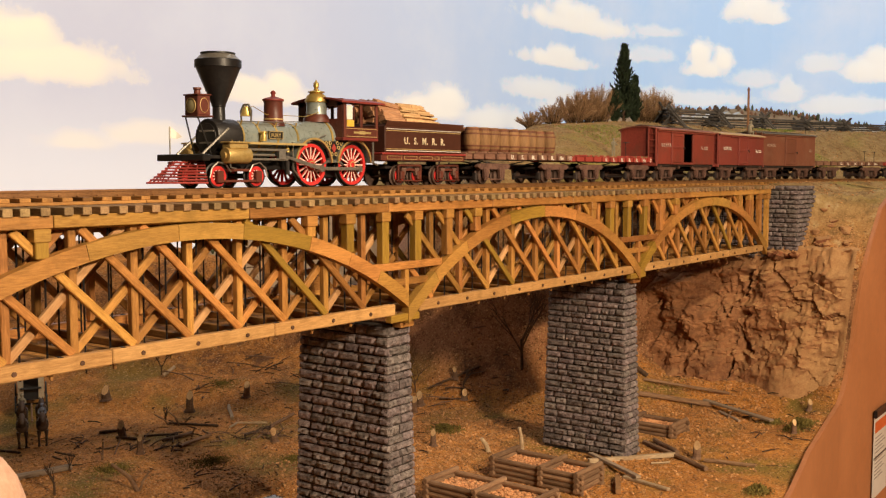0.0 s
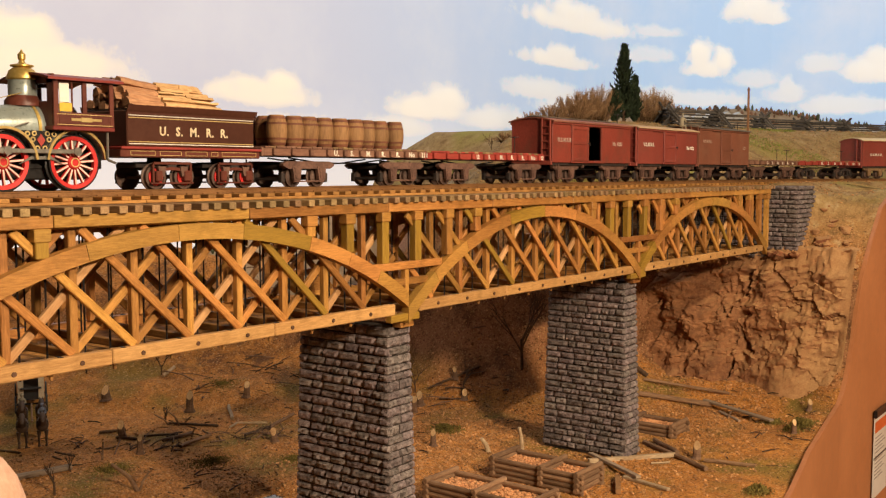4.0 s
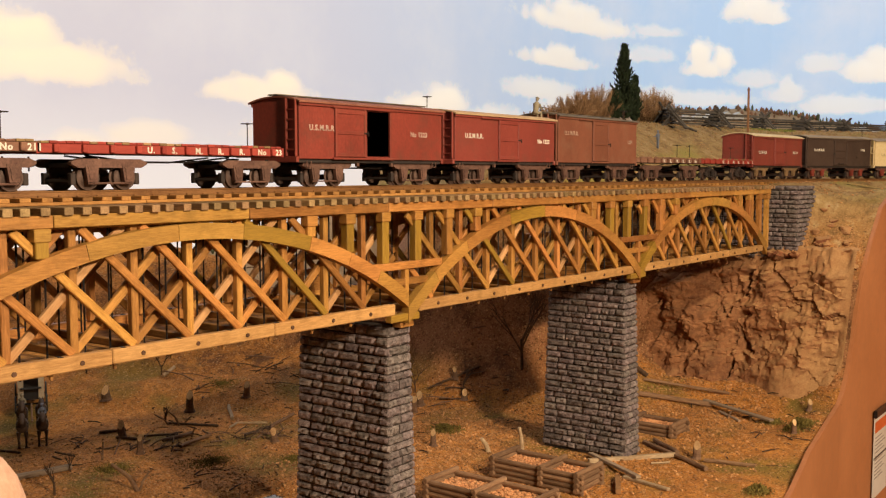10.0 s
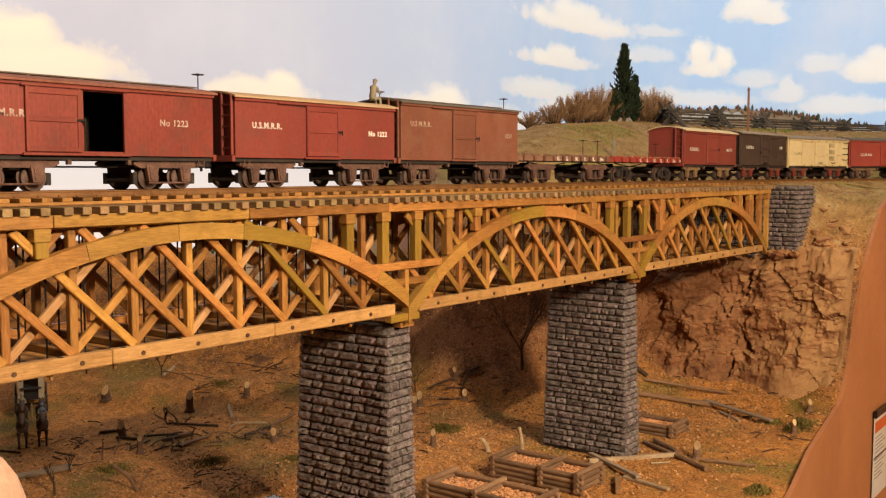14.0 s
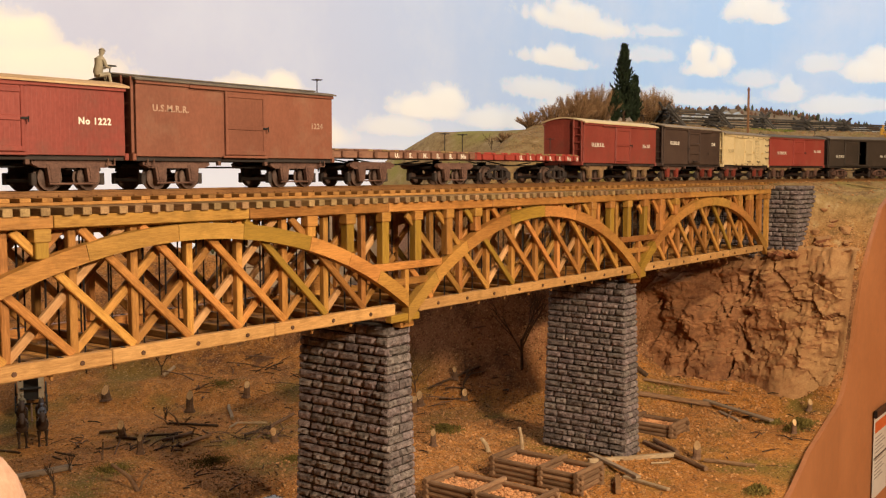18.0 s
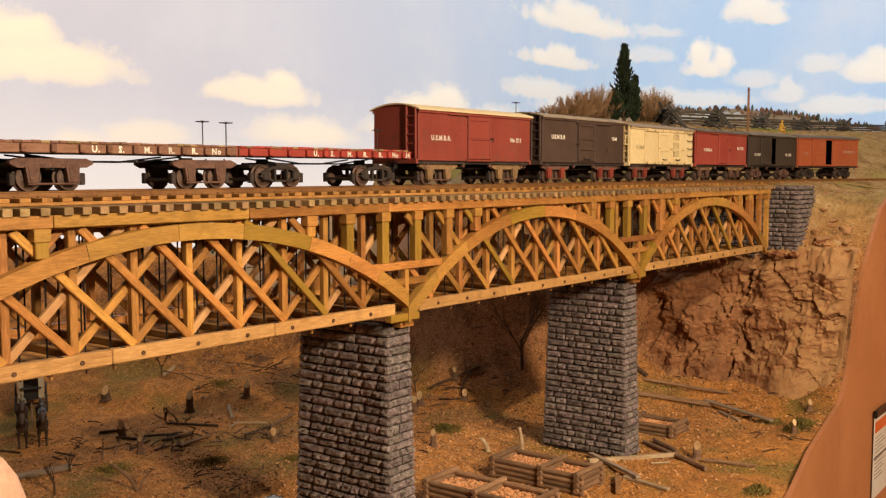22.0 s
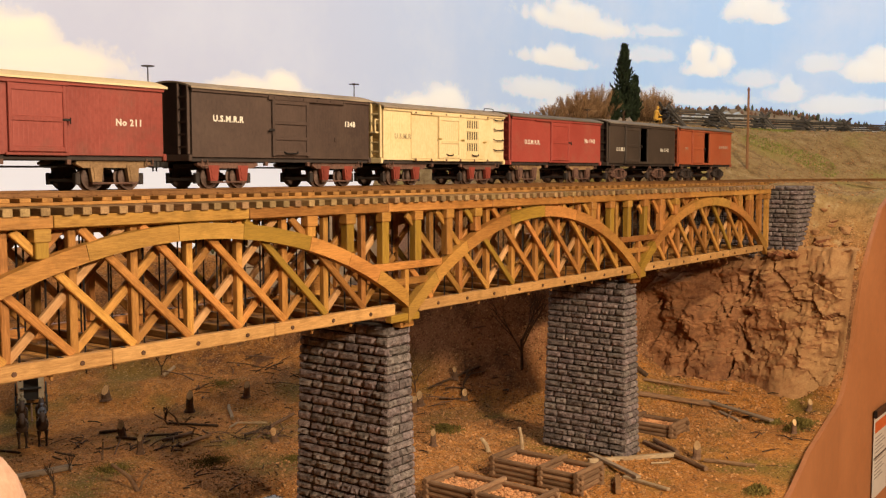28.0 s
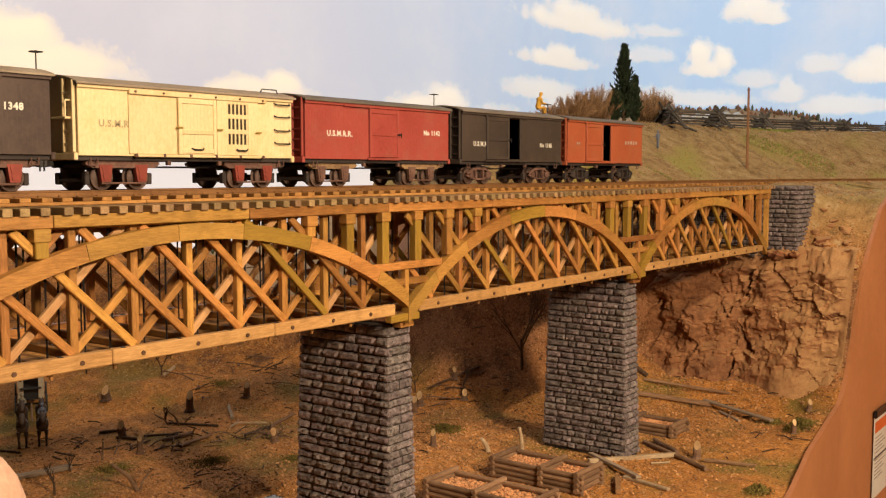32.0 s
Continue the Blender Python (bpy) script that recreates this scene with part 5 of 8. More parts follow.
def build_engine():
    c = 568.0
    e = thing("steam_locomotive", "green and maroon wood-burning steam locomotive with red spoked wheels", "locomotive")
    MOVING.append((e, 514, 617, None))
    # the engine's own middle lies half way between its first truck and its drivers
    c = (514 + 617) / 2
    o = lambda x: x - c
    lay = lambda x, z: mm(o(x), 0, z, 0, 90)          # a turned shape laid along the boiler

    part("boiler", Bag().lathe([(13.2, 0), (13.2, 62), (13.6, 64), (17.2, 92), (17.8, 98), (17.8, 122), (12, 122)], 32, lay(524, 38.5)), IRON_GREEN, e, smooth=True)
    for x, r in ((526, 13.6), (543, 13.6), (562, 13.6), (584, 13.7), (620, 18.2), (634, 18.2)):
        part("boiler_band", Bag().lathe([(r - 0.5, -1.0), (r, -1.0), (r, 1.0), (r - 0.5, 1.0)], 32, lay(x, 38.5), closed=False), BRASS, e, smooth=True)
    part("smokebox", Bag().lathe([(10, 0), (13.6, 0.2), (14.2, 1.2), (14.2, 24), (13, 24)], 32, lay(501, 38.5)), BLACK_GLOSS, e, smooth=True)
    door = part("smokebox_door", Bag().lathe([(0.5, -2.0), (5, -1.6), (10.5, -0.4), (11, 0.4)], 28, lay(501, 38.5)), BLACK_GLOSS, e, smooth=True)
    for z in (34, 43):
        part("hinge_strap", Bag().box(o(498.6), o(500.2), -10, 6, z - 0.7, z + 0.7, 0.2), GREY_METAL, door)
    part("saddle", Bag().box(o(500), o(522), -13, 13, 18, 28, 2), BLACK_GLOSS, e)
    # stack
    st = part("smokestack", Bag().lathe([(7.0, 49.5), (5.0, 52.4), (4.7, 61.6), (5.4, 62.2), (5.4, 63.4), (17.0, 91.6)], 36, mm(o(513), 0, 0)), BLACK_GLOSS, e, smooth=True)
    part("stack_band", Bag().lathe([(16.6, 91.2), (17.7, 91.4), (17.7, 97.0), (16.8, 97.5)], 36, mm(o(513), 0, 0)), BLACK_GLOSS, st, smooth=True)
    part("stack_cone", Bag().lathe([(16.8, 97.4), (12.8, 101.2), (12.4, 101.6)], 36, mm(o(513), 0, 0)), GREY_METAL, st, "worn grey sheet cone", smooth=True)
    part("stack_lip", Bag().lathe([(11.8, 101.2), (13.2, 101.6), (13.2, 102.7), (11.6, 102.9), (11.0, 101.8)], 36, mm(o(513), 0, 0)), BLACK_GLOSS, st, smooth=True)
    # headlamp
    hl = part("headlamp", Bag().box(o(486.8), o(498.6), -7.8, 7.8, 54.4, 69.0, 0.6), MAROON, e, "brown headlamp box with gilt edges")
    part("lamp_roof", Bag().box(o(486), o(499.4), -8.6, 8.6, 69.0, 70.2, 0.4), MAROON, hl)
    part("lamp_base", Bag().box(o(485), o(500.4), -9.2, 9.2, 53.0, 54.4, 0.4), MAROON, hl)
    part("lamp_chimney", Bag().lathe([(2.6, 70), (2.4, 73.4), (3.2, 73.8), (3.0, 75.2)], 14, mm(o(492.6), 0, 0)), MAROON, hl, smooth=True)
    part("lens_rim", Bag().lathe([(5.0, -0.5), (5.6, -0.5), (5.6, 0.4), (5.0, 0.4)], 24, mm(o(486.6), 0, 61.6, 0, 90), closed=False), GOLD, hl)
    part("lens", Bag().lathe([(0.2, -0.9), (3.2, -0.6), (5.0, 0.2)], 24, mm(o(486.6), 0, 61.6, 0, 90)), LENS, hl, "dull yellow glass lens", smooth=True)
    part("side_oval", Bag().lathe([(0.2, 0.5), (3.6, 0.4), (3.8, 0)], 20, mm(o(492.7), -7.8, 61.8, 90) @ Matrix.Diagonal((1, 1.35, 1, 1))), MAROON, hl)
    part("oval_border", Bag().lathe([(3.8, 0.4), (4.1, 0.3), (4.1, 0), (3.8, 0)], 20, mm(o(492.7), -7.8, 61.8, 90) @ Matrix.Diagonal((1, 1.35, 1, 1)), closed=False), GOLD, hl)
    for y in (-7, 7):
        part("lamp_bracket", Bag().rod((o(487), y, 53), (o(497), y * 1.4, 25), 0.6), BLACK_GLOSS, e)
        part("stay_rod", Bag().rod((o(484), y * 2.1, 25), (o(510), y * 2, 45), 1.0), GREY_METAL, e)
    # front deck, beam and pilot
    part("buffer_beam", Bag().box(o(475), o(482), -27, 27, 20.2, 25.2, 0.6), BLACK_GLOSS, e)
    part("front_deck", Bag().box(o(482), o(506), -20, 20, 22, 24.6, 0.4), BLACK_GLOSS, e)
    pi = part("pilot", Bag().box(o(476), o(481), -22, 22, 3.6, 5.2, 0.3), PILOT_RED, e, "red slatted cowcatcher")
    for k in range(8):
        t = k / 7
        z, tip, half = 4.2 + 14.8 * t, 446 + 23 * t, 25 - 4 * t
        part("pilot_bar", Bag().tube([(o(481), -half, z), (o(tip + 8), -half * 0.42, z), (o(tip), 0, z), (o(tip + 8), half * 0.42, z), (o(481), half, z)], 0.75), PILOT_RED, pi)
    for k in range(-3, 4):
        t = abs(k) / 3
        part("pilot_upright", Bag().rod((o(447 + 27 * t), 20 * k / 3, 4.2), (o(473 + 6 * t), 16 * k / 3, 20), 0.55), PILOT_RED, pi)
    for y in (14,):
        fl = part("flag_staff", Bag().rod((o(477.5), y, 25), (o(477.5), y, 46), 0.55), GREY_METAL, e)
        part("flag", Bag().slab([(o(478), 46), (o(478), 37.5), (o(484), 37), (o(489), 38.5), (o(485), 41.5)], y - 0.25, y + 0.25), WHITE, fl, "small white signal flag")
    # cylinders
    for s in (-1, 1):
        cy = part("cylinder", Bag().lathe([(3, 0), (5.6, 0.3), (6.0, 1), (6.0, 22), (5.6, 23), (3, 23.4)], 24, mm(o(498), s * 23.5, 24.4, 0, 90)), TAN_BRASS, e, "yellow brass cylinder jacket", smooth=True)
        part("steam_chest", Bag().box(o(500), o(518), s * 23.0 - 5, s * 23.0 + 5, 29.2, 33.4, 0.9), TAN_BRASS, cy)
        part("chest_lid", Bag().box(o(499), o(519), s * 23.0 - 5.8, s * 23.0 + 5.8, 33.4, 34.8, 0.4), TAN_BRASS, cy)
        for q in (502, 509, 516):
            part("lid_bolt", Bag().rod((o(q), s * 23.0 - 4.6, 34.8), (o(q), s * 23.0 - 4.6, 35.6), 0.5, n=6), BRASS, cy)
        part("cylinder_cap", Bag().rod((o(496.6), s * 23.5, 24.4), (o(498.4), s * 23.5, 24.4), 2.6, n=18), TAN_BRASS, cy)
        part("drain_pipe", Bag().tube([(o(503), s * 24, 18.6), (o(503), s * 24.5, 15.5), (o(508), s * 24.5, 14.6)], 0.5), GREY_METAL, cy)
        part("guide_bar", Bag().box(o(521), o(562), s * 23.5 - 1.2, s * 23.5 + 1.2, 28.4, 30.2, 0.3).box(o(521), o(562), s * 23.5 - 1.2, s * 23.5 + 1.2, 21.0, 22.8, 0.3), GREY_METAL, e)
        part("piston_rod", Bag().rod((o(520), s * 23.5, 25.2), (o(548), s * 23.5, 25.2), 1.0), GREY_METAL, e)
        part("running_board", Bag().box(o(520), o(581), s * 20 - 6.5, s * 20 + 6.5, 33.4, 34.6, 0.4), GREY_METAL, e)
        part("board_edge", Bag().box(o(520), o(581), s * 26.6 - 0.2, s * 26.6 + 0.2, 33.2, 34.9), GOLD, e)
        for x in (594, 643):
            k = 14
            arc = [math.pi * (0.02 + 0.96 * i / k) for i in range(k + 1)]
            ring = [(o(x) + 20.0 * math.cos(q), 18.6 + 20.0 * math.sin(q)) for q in arc[::-1]] + [(o(x) + 21.6 * math.cos(q), 18.6 + 21.6 * math.sin(q)) for q in arc]
            sp = part("splasher", Bag().slab(ring[::-1], *sorted((s * 12, s * 21.6))), IRON_GREEN, e)
            part("splasher_edge", Bag().slab(ring[::-1], *sorted((s * 21.6, s * 22.4))), TAN_BRASS, sp, "gilt splasher edge")
        part("splasher_panel", Bag().slab([(o(606), 38), (o(613), 24), (o(624), 24), (o(631), 38)], s * 19 - 1, s * 19 + 1), BLACK_GLOSS, e)
        part("panel_diamond", Bag().slab([(o(618.5), 28), (o(621.3), 32), (o(618.5), 36), (o(615.7), 32)], *sorted((s * 20, s * 20.7))), PILOT_RED, e)
        for x, z in ((609.5, 36), (613, 32.5), (614, 36.2), (623, 36.2), (624, 32.5), (627.5, 36), (616, 27), (621, 27)):
            part("scroll", Bag().lathe([(0.9, -0.4), (1.7, -0.4), (1.7, 0.4), (0.9, 0.4)], 14, mm(o(x), s * 20.2, z, 90), closed=False), GOLD, e)
        part("oil_cup", Bag().lathe([(2.4, 0), (2.6, 1), (2.2, 6), (2.9, 6.4), (2.9, 7.6), (0.4, 8.2)], 14, mm(o(543), s * 17, 36)), BRASS, e, smooth=True)
        part("handrail", Bag().tube([(o(520), s * 13, 51), (o(560), s * 13.4, 51.6), (o(586), s * 14, 53)], 0.5), GREY_METAL, e)
        part("crosshead_pump", Bag().rod((o(566), s * 19, 10), (o(566), s * 19, 30), 2.2, n=12), IRON, e)
        part("feed_pipe", Bag().tube([(o(572), s * 19, 36), (o(572), s * 20, 14), (o(578), s * 20, 8)], 0.8), GREY_METAL, e)
        plate = part("nameplate", Bag().box(o(551), o(566), s * 14 - 0.8, s * 14 + 0.8, 38.2, 44.4, 0.3), BLACK_GLOSS, e, "dark nameplate with gilt border")
        for x0, x1, z0, z1 in ((551, 566, 43.9, 44.4), (551, 566, 38.2, 38.7), (551, 551.5, 38.2, 44.4), (565.5, 566, 38.2, 44.4)):
            part("plate_border", Bag().box(o(x0), o(x1), s * 14 - 1.0, s * 14 + 1.0, z0, z1), GOLD, plate)
        if s < 0:
            words("FURY", 3.0, GOLD, plate, o(553.0), -14.95, 39.7, bold=0.12, squeeze=0.98)
        # handrail posts, pump and small pipework
        for x in (524, 541, 560, 582):
            part("handrail_post", Bag().rod((o(x), s * 12.2, 48.6), (o(x), s * 13.6, 51.8), 0.6, n=6), BRASS, e)
        part("pump_dome", Bag().lathe([(1.6, 0), (2.4, 1), (2.2, 4), (1.0, 5.6), (0.6, 7)], 12, mm(o(566), s * 19, 27)), BRASS, e, smooth=True)
        part("injector_pipe", Bag().tube([(o(580), s * 18, 34), (o(588), s * 18.4, 35.6), (o(602), s * 19, 40), (o(612), s * 18, 43)], 0.55), GREY_METAL, e)
        part("truck_splash_guard", Bag().tube([(o(486), s * 21, 8), (o(488), s * 21, 15), (o(494), s * 21, 19.4), (o(501), s * 21, 18), (o(506), s * 21, 12)], 0.6), GREY_METAL, e)
        part("truck_splash_guard", Bag().tube([(o(524), s * 21, 12), (o(528), s * 21, 17.6), (o(535), s * 21, 19.4), (o(541), s * 21, 15), (o(543), s * 21, 8)], 0.6), GREY_METAL, e)
        part("equalizer_bar", Bag().slab([(o(604), 17), (o(612), 20), (o(626), 20), (o(634), 17), (o(626), 22), (o(612), 22)], *sorted((s * 18.2, s * 19.6))), GREY_METAL, e)
    # bell, sandbox and dome
    bl = part("bell", Bag().lathe([(5.0, 0), (4.2, 1.4), (3.2, 4.6), (2.6, 7.0), (0.7, 8.2)], 18, mm(o(540.5), 0, 56)), BRASS, e, smooth=True)
    part("bell_yoke", Bag().tube([(o(540.5), -5.4, 51), (o(540.5), -6.2, 60), (o(540.5), -3, 65), (o(540.5), 3, 65), (o(540.5), 6.2, 60), (o(540.5), 5.4, 51)], 0.8), GREY_METAL, bl)
    part("bell_cord", Bag().tube([(o(540), -2, 62), (o(546), -2, 64), (o(560), -2, 58), (o(600), -6, 58), (o(628), -8, 66)], 0.3), BRASS, e)
    sb = part("sandbox", Bag().lathe([(9.4, 49), (8.8, 52), (7.8, 53.4), (7.6, 68.4), (8.0, 69.2)], 28, mm(o(569.5), 0, 0)), MAROON, e, smooth=True)
    part("sandbox_lid", Bag().lathe([(8.2, 69), (8.8, 69.6), (8.8, 70.8), (5.6, 72.0), (1.8, 73), (1.6, 74.4), (2.4, 76), (1.2, 77.6), (0.2, 78)], 28, mm(o(569.5), 0, 0)), MAROON_RED, sb, smooth=True)
    part("sandbox_ring", Bag().lathe([(7.6, 54), (8.1, 54.2), (8.1, 55), (7.6, 55.2)], 28, mm(o(569.5), 0, 0), closed=False), GOLD, sb)
    dm = part("steam_dome", Bag().lathe([(11, 55), (10, 57), (8.8, 58.6), (8.6, 71), (8.9, 72)], 28, mm(o(619), 0, 0)), IRON_GREEN, e, smooth=True)
    part("dome_skirt", Bag().lathe([(11.4, 54), (11.2, 57.4), (9.4, 59.6), (9.0, 60.6), (8.7, 60.6)], 28, mm(o(619), 0, 0)), MAROON, dm, smooth=True)
    part("dome_cap", Bag().lathe([(9.0, 70.6), (9.8, 71.4), (9.6, 72.6), (8.0, 76.4), (5.2, 78.6), (7.2, 79.2), (7.2, 80.0), (2.4, 81.2), (1.6, 83), (2.4, 84), (2.4, 87), (1, 88.4), (0.3, 90)], 28, mm(o(619), 0, 0)), BRASS, dm, smooth=True)
    # frame, cab
    part("engine_frame", Bag().box(o(500), o(668), -11, 11, 14, 22, 0.5), BLACK_GLOSS, e)
    part("firebox", Bag().box(o(600), o(660), -10.5, 10.5, 7, 30, 1.0), BLACK_GLOSS, e)
    cab = part("cab_floor", Bag().box(o(623), o(668), -27, 27, 38.6, 41.2, 0.4), MAROON_RED, e)
    for s in (-1, 1):
        y0, y1 = sorted((s * 27, s * 25.4))
        for x0, x1, z0, z1 in ((624, 627.4, 41, 72), (644.4, 647.6, 50, 72), (664.4, 667.6, 41, 72), (627.4, 664.4, 41, 50), (627.4, 664.4, 69, 72)):
            part("cab_panel", Bag().box(o(x0), o(x1), y0, y1, z0, z1, 0.25), MAROON, cab)
        ya, yb = sorted((s * 26.9, s * 26.2))
        part("window_sash", Bag().box(o(628), o(637), ya, yb, 50.4, 56, 0.2), YELLOW, cab)
        part("window_blind", Bag().box(o(628), o(635), ya, yb, 56.2, 68.4, 0.2), WHITE, cab)
        part("window_bar", Bag().box(o(636.4), o(637.6), ya, yb, 50, 69, 0.2), MAROON, cab)
        part("cab_scroll", Bag().box(o(636), o(658), s * 27 - 0.25, s * 27 + 0.25, 44.6, 46.4, 0.2).box(o(643), o(651), s * 27 - 0.35, s * 27 + 0.35, 44.0, 47.0, 0.2), GOLD, cab)
        part("cab_line", Bag().box(o(626), o(666), s * 27 - 0.2, s * 27 + 0.2, 48.6, 49.0).box(o(626), o(666), s * 27 - 0.2, s * 27 + 0.2, 42.0, 42.4), GOLD, cab)
        part("front_window_jamb", Bag().box(o(624), o(626), min(s * 25, s * 19), max(s * 25, s * 19), 41, 72, 0.2), MAROON, cab)
        part("front_window_panel", Bag().box(o(624), o(626), min(s * 19, s * 8), max(s * 19, s * 8), 41, 57, 0.2), MAROON, cab)
        part("step", Bag().tube([(o(664), s * 24, 38), (o(664), s * 24, 20), (o(670), s * 24, 18)], 0.9), GREY_METAL, e)
    part("cab_front_header", Bag().box(o(624), o(626), -25, 25, 68, 74, 0.2), MAROON, cab)
    part("cab_roof", roof_bag(26.5, 30, 71.6, 75.6, 1.0, 1.6), MAROON_RED, cab, m=at(o(646)), smooth=True)
    part("backhead", Bag().rod((o(644), 0, 42), (o(650), 0, 42), 15, n=24), BLACK_GLOSS, e)
    # wheels
    spoked_wheel("truck_wheel", 9.0, e, o(496), 10, 1.4)
    spoked_wheel("truck_wheel", 9.0, e, o(533.5), 10, 1.4)
    for s in (-1, 1):
        part("truck_frame", Bag().box(o(496), o(534), s * 20 - 1, s * 20 + 1, 4.4, 6.2, 0.3).box(o(503), o(526), s * 20 - 1, s * 20 + 1, 12.5, 14.5, 0.3), MAROON, e)
        for x in (496, 534):
            part("truck_pedestal", Bag().box(o(x) - 3, o(x) + 3, s * 20 - 1.6, s * 20 + 1.6, 4, 13, 0.4), MAROON, e)
    d1 = spoked_wheel("driving_wheel", 18.2, e, o(594), 16, 1.1)
    d2 = spoked_wheel("driving_wheel", 18.2, e, o(643), 16, 1.1)
    # rods on both sides
    n = Vector((594 - 556, 0, 0)).length
    for s in (-1, 1):
        sr = part("side_rod", Bag().box(-26, 26, -0.9, 0.9, -1.4, 1.4, 0.3).rod((-24.5, -1.4, 0), (-24.5, 1.4, 0), 2.8, n=14).rod((24.5, -1.4, 0), (24.5, 1.4, 0), 2.8, n=14), GREY_METAL, e)
        mr = part("main_rod", Bag().slab([(-46, -1.0), (0, -1.7), (3, 0), (0, 1.7), (-46, 1.0)], -0.8, 0.8).rod((0, -1.4, 0), (0, 1.4, 0), 2.8, n=14), GREY_METAL, e)
        ch = part("crosshead", Bag().box(-3.5, 3.5, -2, 2, -3.4, 3.4, 0.5), GREY_METAL, e)
        RODS.append((sr, mr, ch, o(594), o(643), s))
    return e


RODS = []
ENGINE = build_engine()


def rod_rows(ticks, x1, x2, s):
    """Side rod, main rod and crosshead at each tick."""
    a, b, c = [], [], []
    for t in ticks:
        q = -gone(t) / 18.2 + radians(-28) + (math.pi / 2 if s > 0 else 0)
        px, pz = 7.0 * math.cos(q), 7.0 * math.sin(q)
        y = s * 21.4
        a.append((t, at((x1 + x2) / 2 + px, y, 18.2 + pz)))
        zc = 25.2
        dx = math.sqrt(46.0 ** 2 - (18.2 + pz - zc) ** 2)
        tilt = math.degrees(math.atan2(zc - (18.2 + pz), dx))
        b.append((t, at(x1 + px, y + s * 2.2, 18.2 + pz, 0, tilt, 0)))
        c.append((t, at(x1 + px - dx, s * 23.5, zc)))
    return a, b, c


# ---- the tender ----
def build_tender():
    t = thing("tender", "chocolate brown tender with gold lettering and red frame line", "tender")
    c = 733.0
    o = lambda x: x - c
    x0, x1 = o(678), o(791)
    part("tank", Bag().box(x0, x1, -26, 26, 29.4, 54, 0.8), CHOCOLATE, t)
    fl = Bag()
    ring = [(26, 52.6), (26.2, 54.6), (28, 57.4), (28.4, 57.4), (26.9, 54)]
    for s in (-1, 1):
        m = len(ring)
        fl.v += [(x, s * y, z) for x in (x0, x1 + 1.6) for y, z in ring]
        k = len(fl.v) - 2 * m
        fl.f += [(k + i, k + (i + 1) % m, k + m + (i + 1) % m, k + m + i) for i in range(m)]
        fl.f += [tuple(range(k, k + m)), tuple(range(k + m, k + 2 * m))]
    fl.box(x1 - 0.2, x1 + 1.6, -28, 28, 54, 57.4, 0.4)
    part("flared_rim", fl, CHOCOLATE, t)
    for s in (-1, 1):
        y = s * 26.15
        for z in (50.2, 48.6, 32.4, 31.0):
            part("stripe", Bag().box(x0 + 1, x1 - 1, y - 0.15, y + 0.15, z, z + 0.55), GOLD if z in (48.6, 32.4) else WHITE, t)
    part("frame_line", Bag().box(o(672), o(797), -28, 28, 27.4, 29.4, 0.5), PILOT_RED, t)
    part("frame", Bag().box(o(672), o(796), -26.5, 26.5, 22.2, 27.4, 0.5), MAROON, t)
    for a, b in ((680, 700), (704, 722), (726, 745), (749, 755), (759, 792)):
        for z in (23.4, 26.2):
            part("frame_stripe", Bag().box(o(a), o(b), -26.75, -26.5, z, z + 0.35), GOLD, t)
        for q in (a, b):
            part("frame_stripe", Bag().box(o(q) - 0.2, o(q) + 0.2, -26.75, -26.5, 23.4, 26.5), GOLD, t)
    words("U.  S.  M.  R.  R.", 6.2, TENDER_INK, t, o(704), -26.3, 37.4, bold=0.26, squeeze=0.93)
    part("tank_top", Bag().box(x0 + 1, x1 - 1, -25, 25, 53.8, 55, 0.3), BLACKISH, t)
    for x in (718.5, 776.5):
        tk = part("truck", BOLSTER, None, t, m=at(o(x)))
        for d in (-12.2, 12.2):
            w = part("wheelset", WHEELSET, None, tk, m=at(d, 0, 8.6))
            TURNING.append((w, d, 8.6, 8.6))
            for y in (-16.9, 16.9):
                part("wheel_face", Bag().rod((0, y - 1.6, 0), (0, y + 1.6, 0), 6.0, n=20), WHEEL_RED, w, "red wheel centre")
            for y in (-20.4, 20.4):
                part("journal_box", Bag().box(d - 2.8, d + 2.8, y - 2.6, y + 2.6, 5.4, 13, 0.7), MAROON, tk)
        for y in (-20.4, 20.4):
            part("spring_plank", Bag().box(-16, 16, y - 1.2, y + 1.2, 17.2, 19.2, 0.3).box(-18.5, 18.5, y - 0.9, y + 0.9, 3.6, 4.8, 0.2).box(-17, -15.4, y - 0.9, y + 0.9, 4, 18, 0.2).box(15.4, 17, y - 0.9, y + 0.9, 4, 18, 0.2), MAROON, tk)
            part("leaf_spring", Bag().slab([(-11, 13.4), (-6, 15), (0, 15.8), (6, 15), (11, 13.4), (11, 12.2), (6, 13), (0, 13.4), (-6, 13), (-11, 12.2)], y - 1, y + 1), MAROON, tk)
            for d in (-9.5, 9.5):
                part("spring_hanger", Bag().slab([(d - 3.4, 16), (d - 2, 9), (d + 2, 9), (d + 3.4, 16)], y - 1.6, y + 1.6), DIRTY, tk)
    coupler(t, o(797), 1)
    MOVING.append((t, 718.5, 776.5, at(733.0 - 747.5)))
    # split logs on top
    pile = thing("firewood_stack", "stack of pale split firewood lying on the tender", "firewood")
    rnd = random.Random(11)

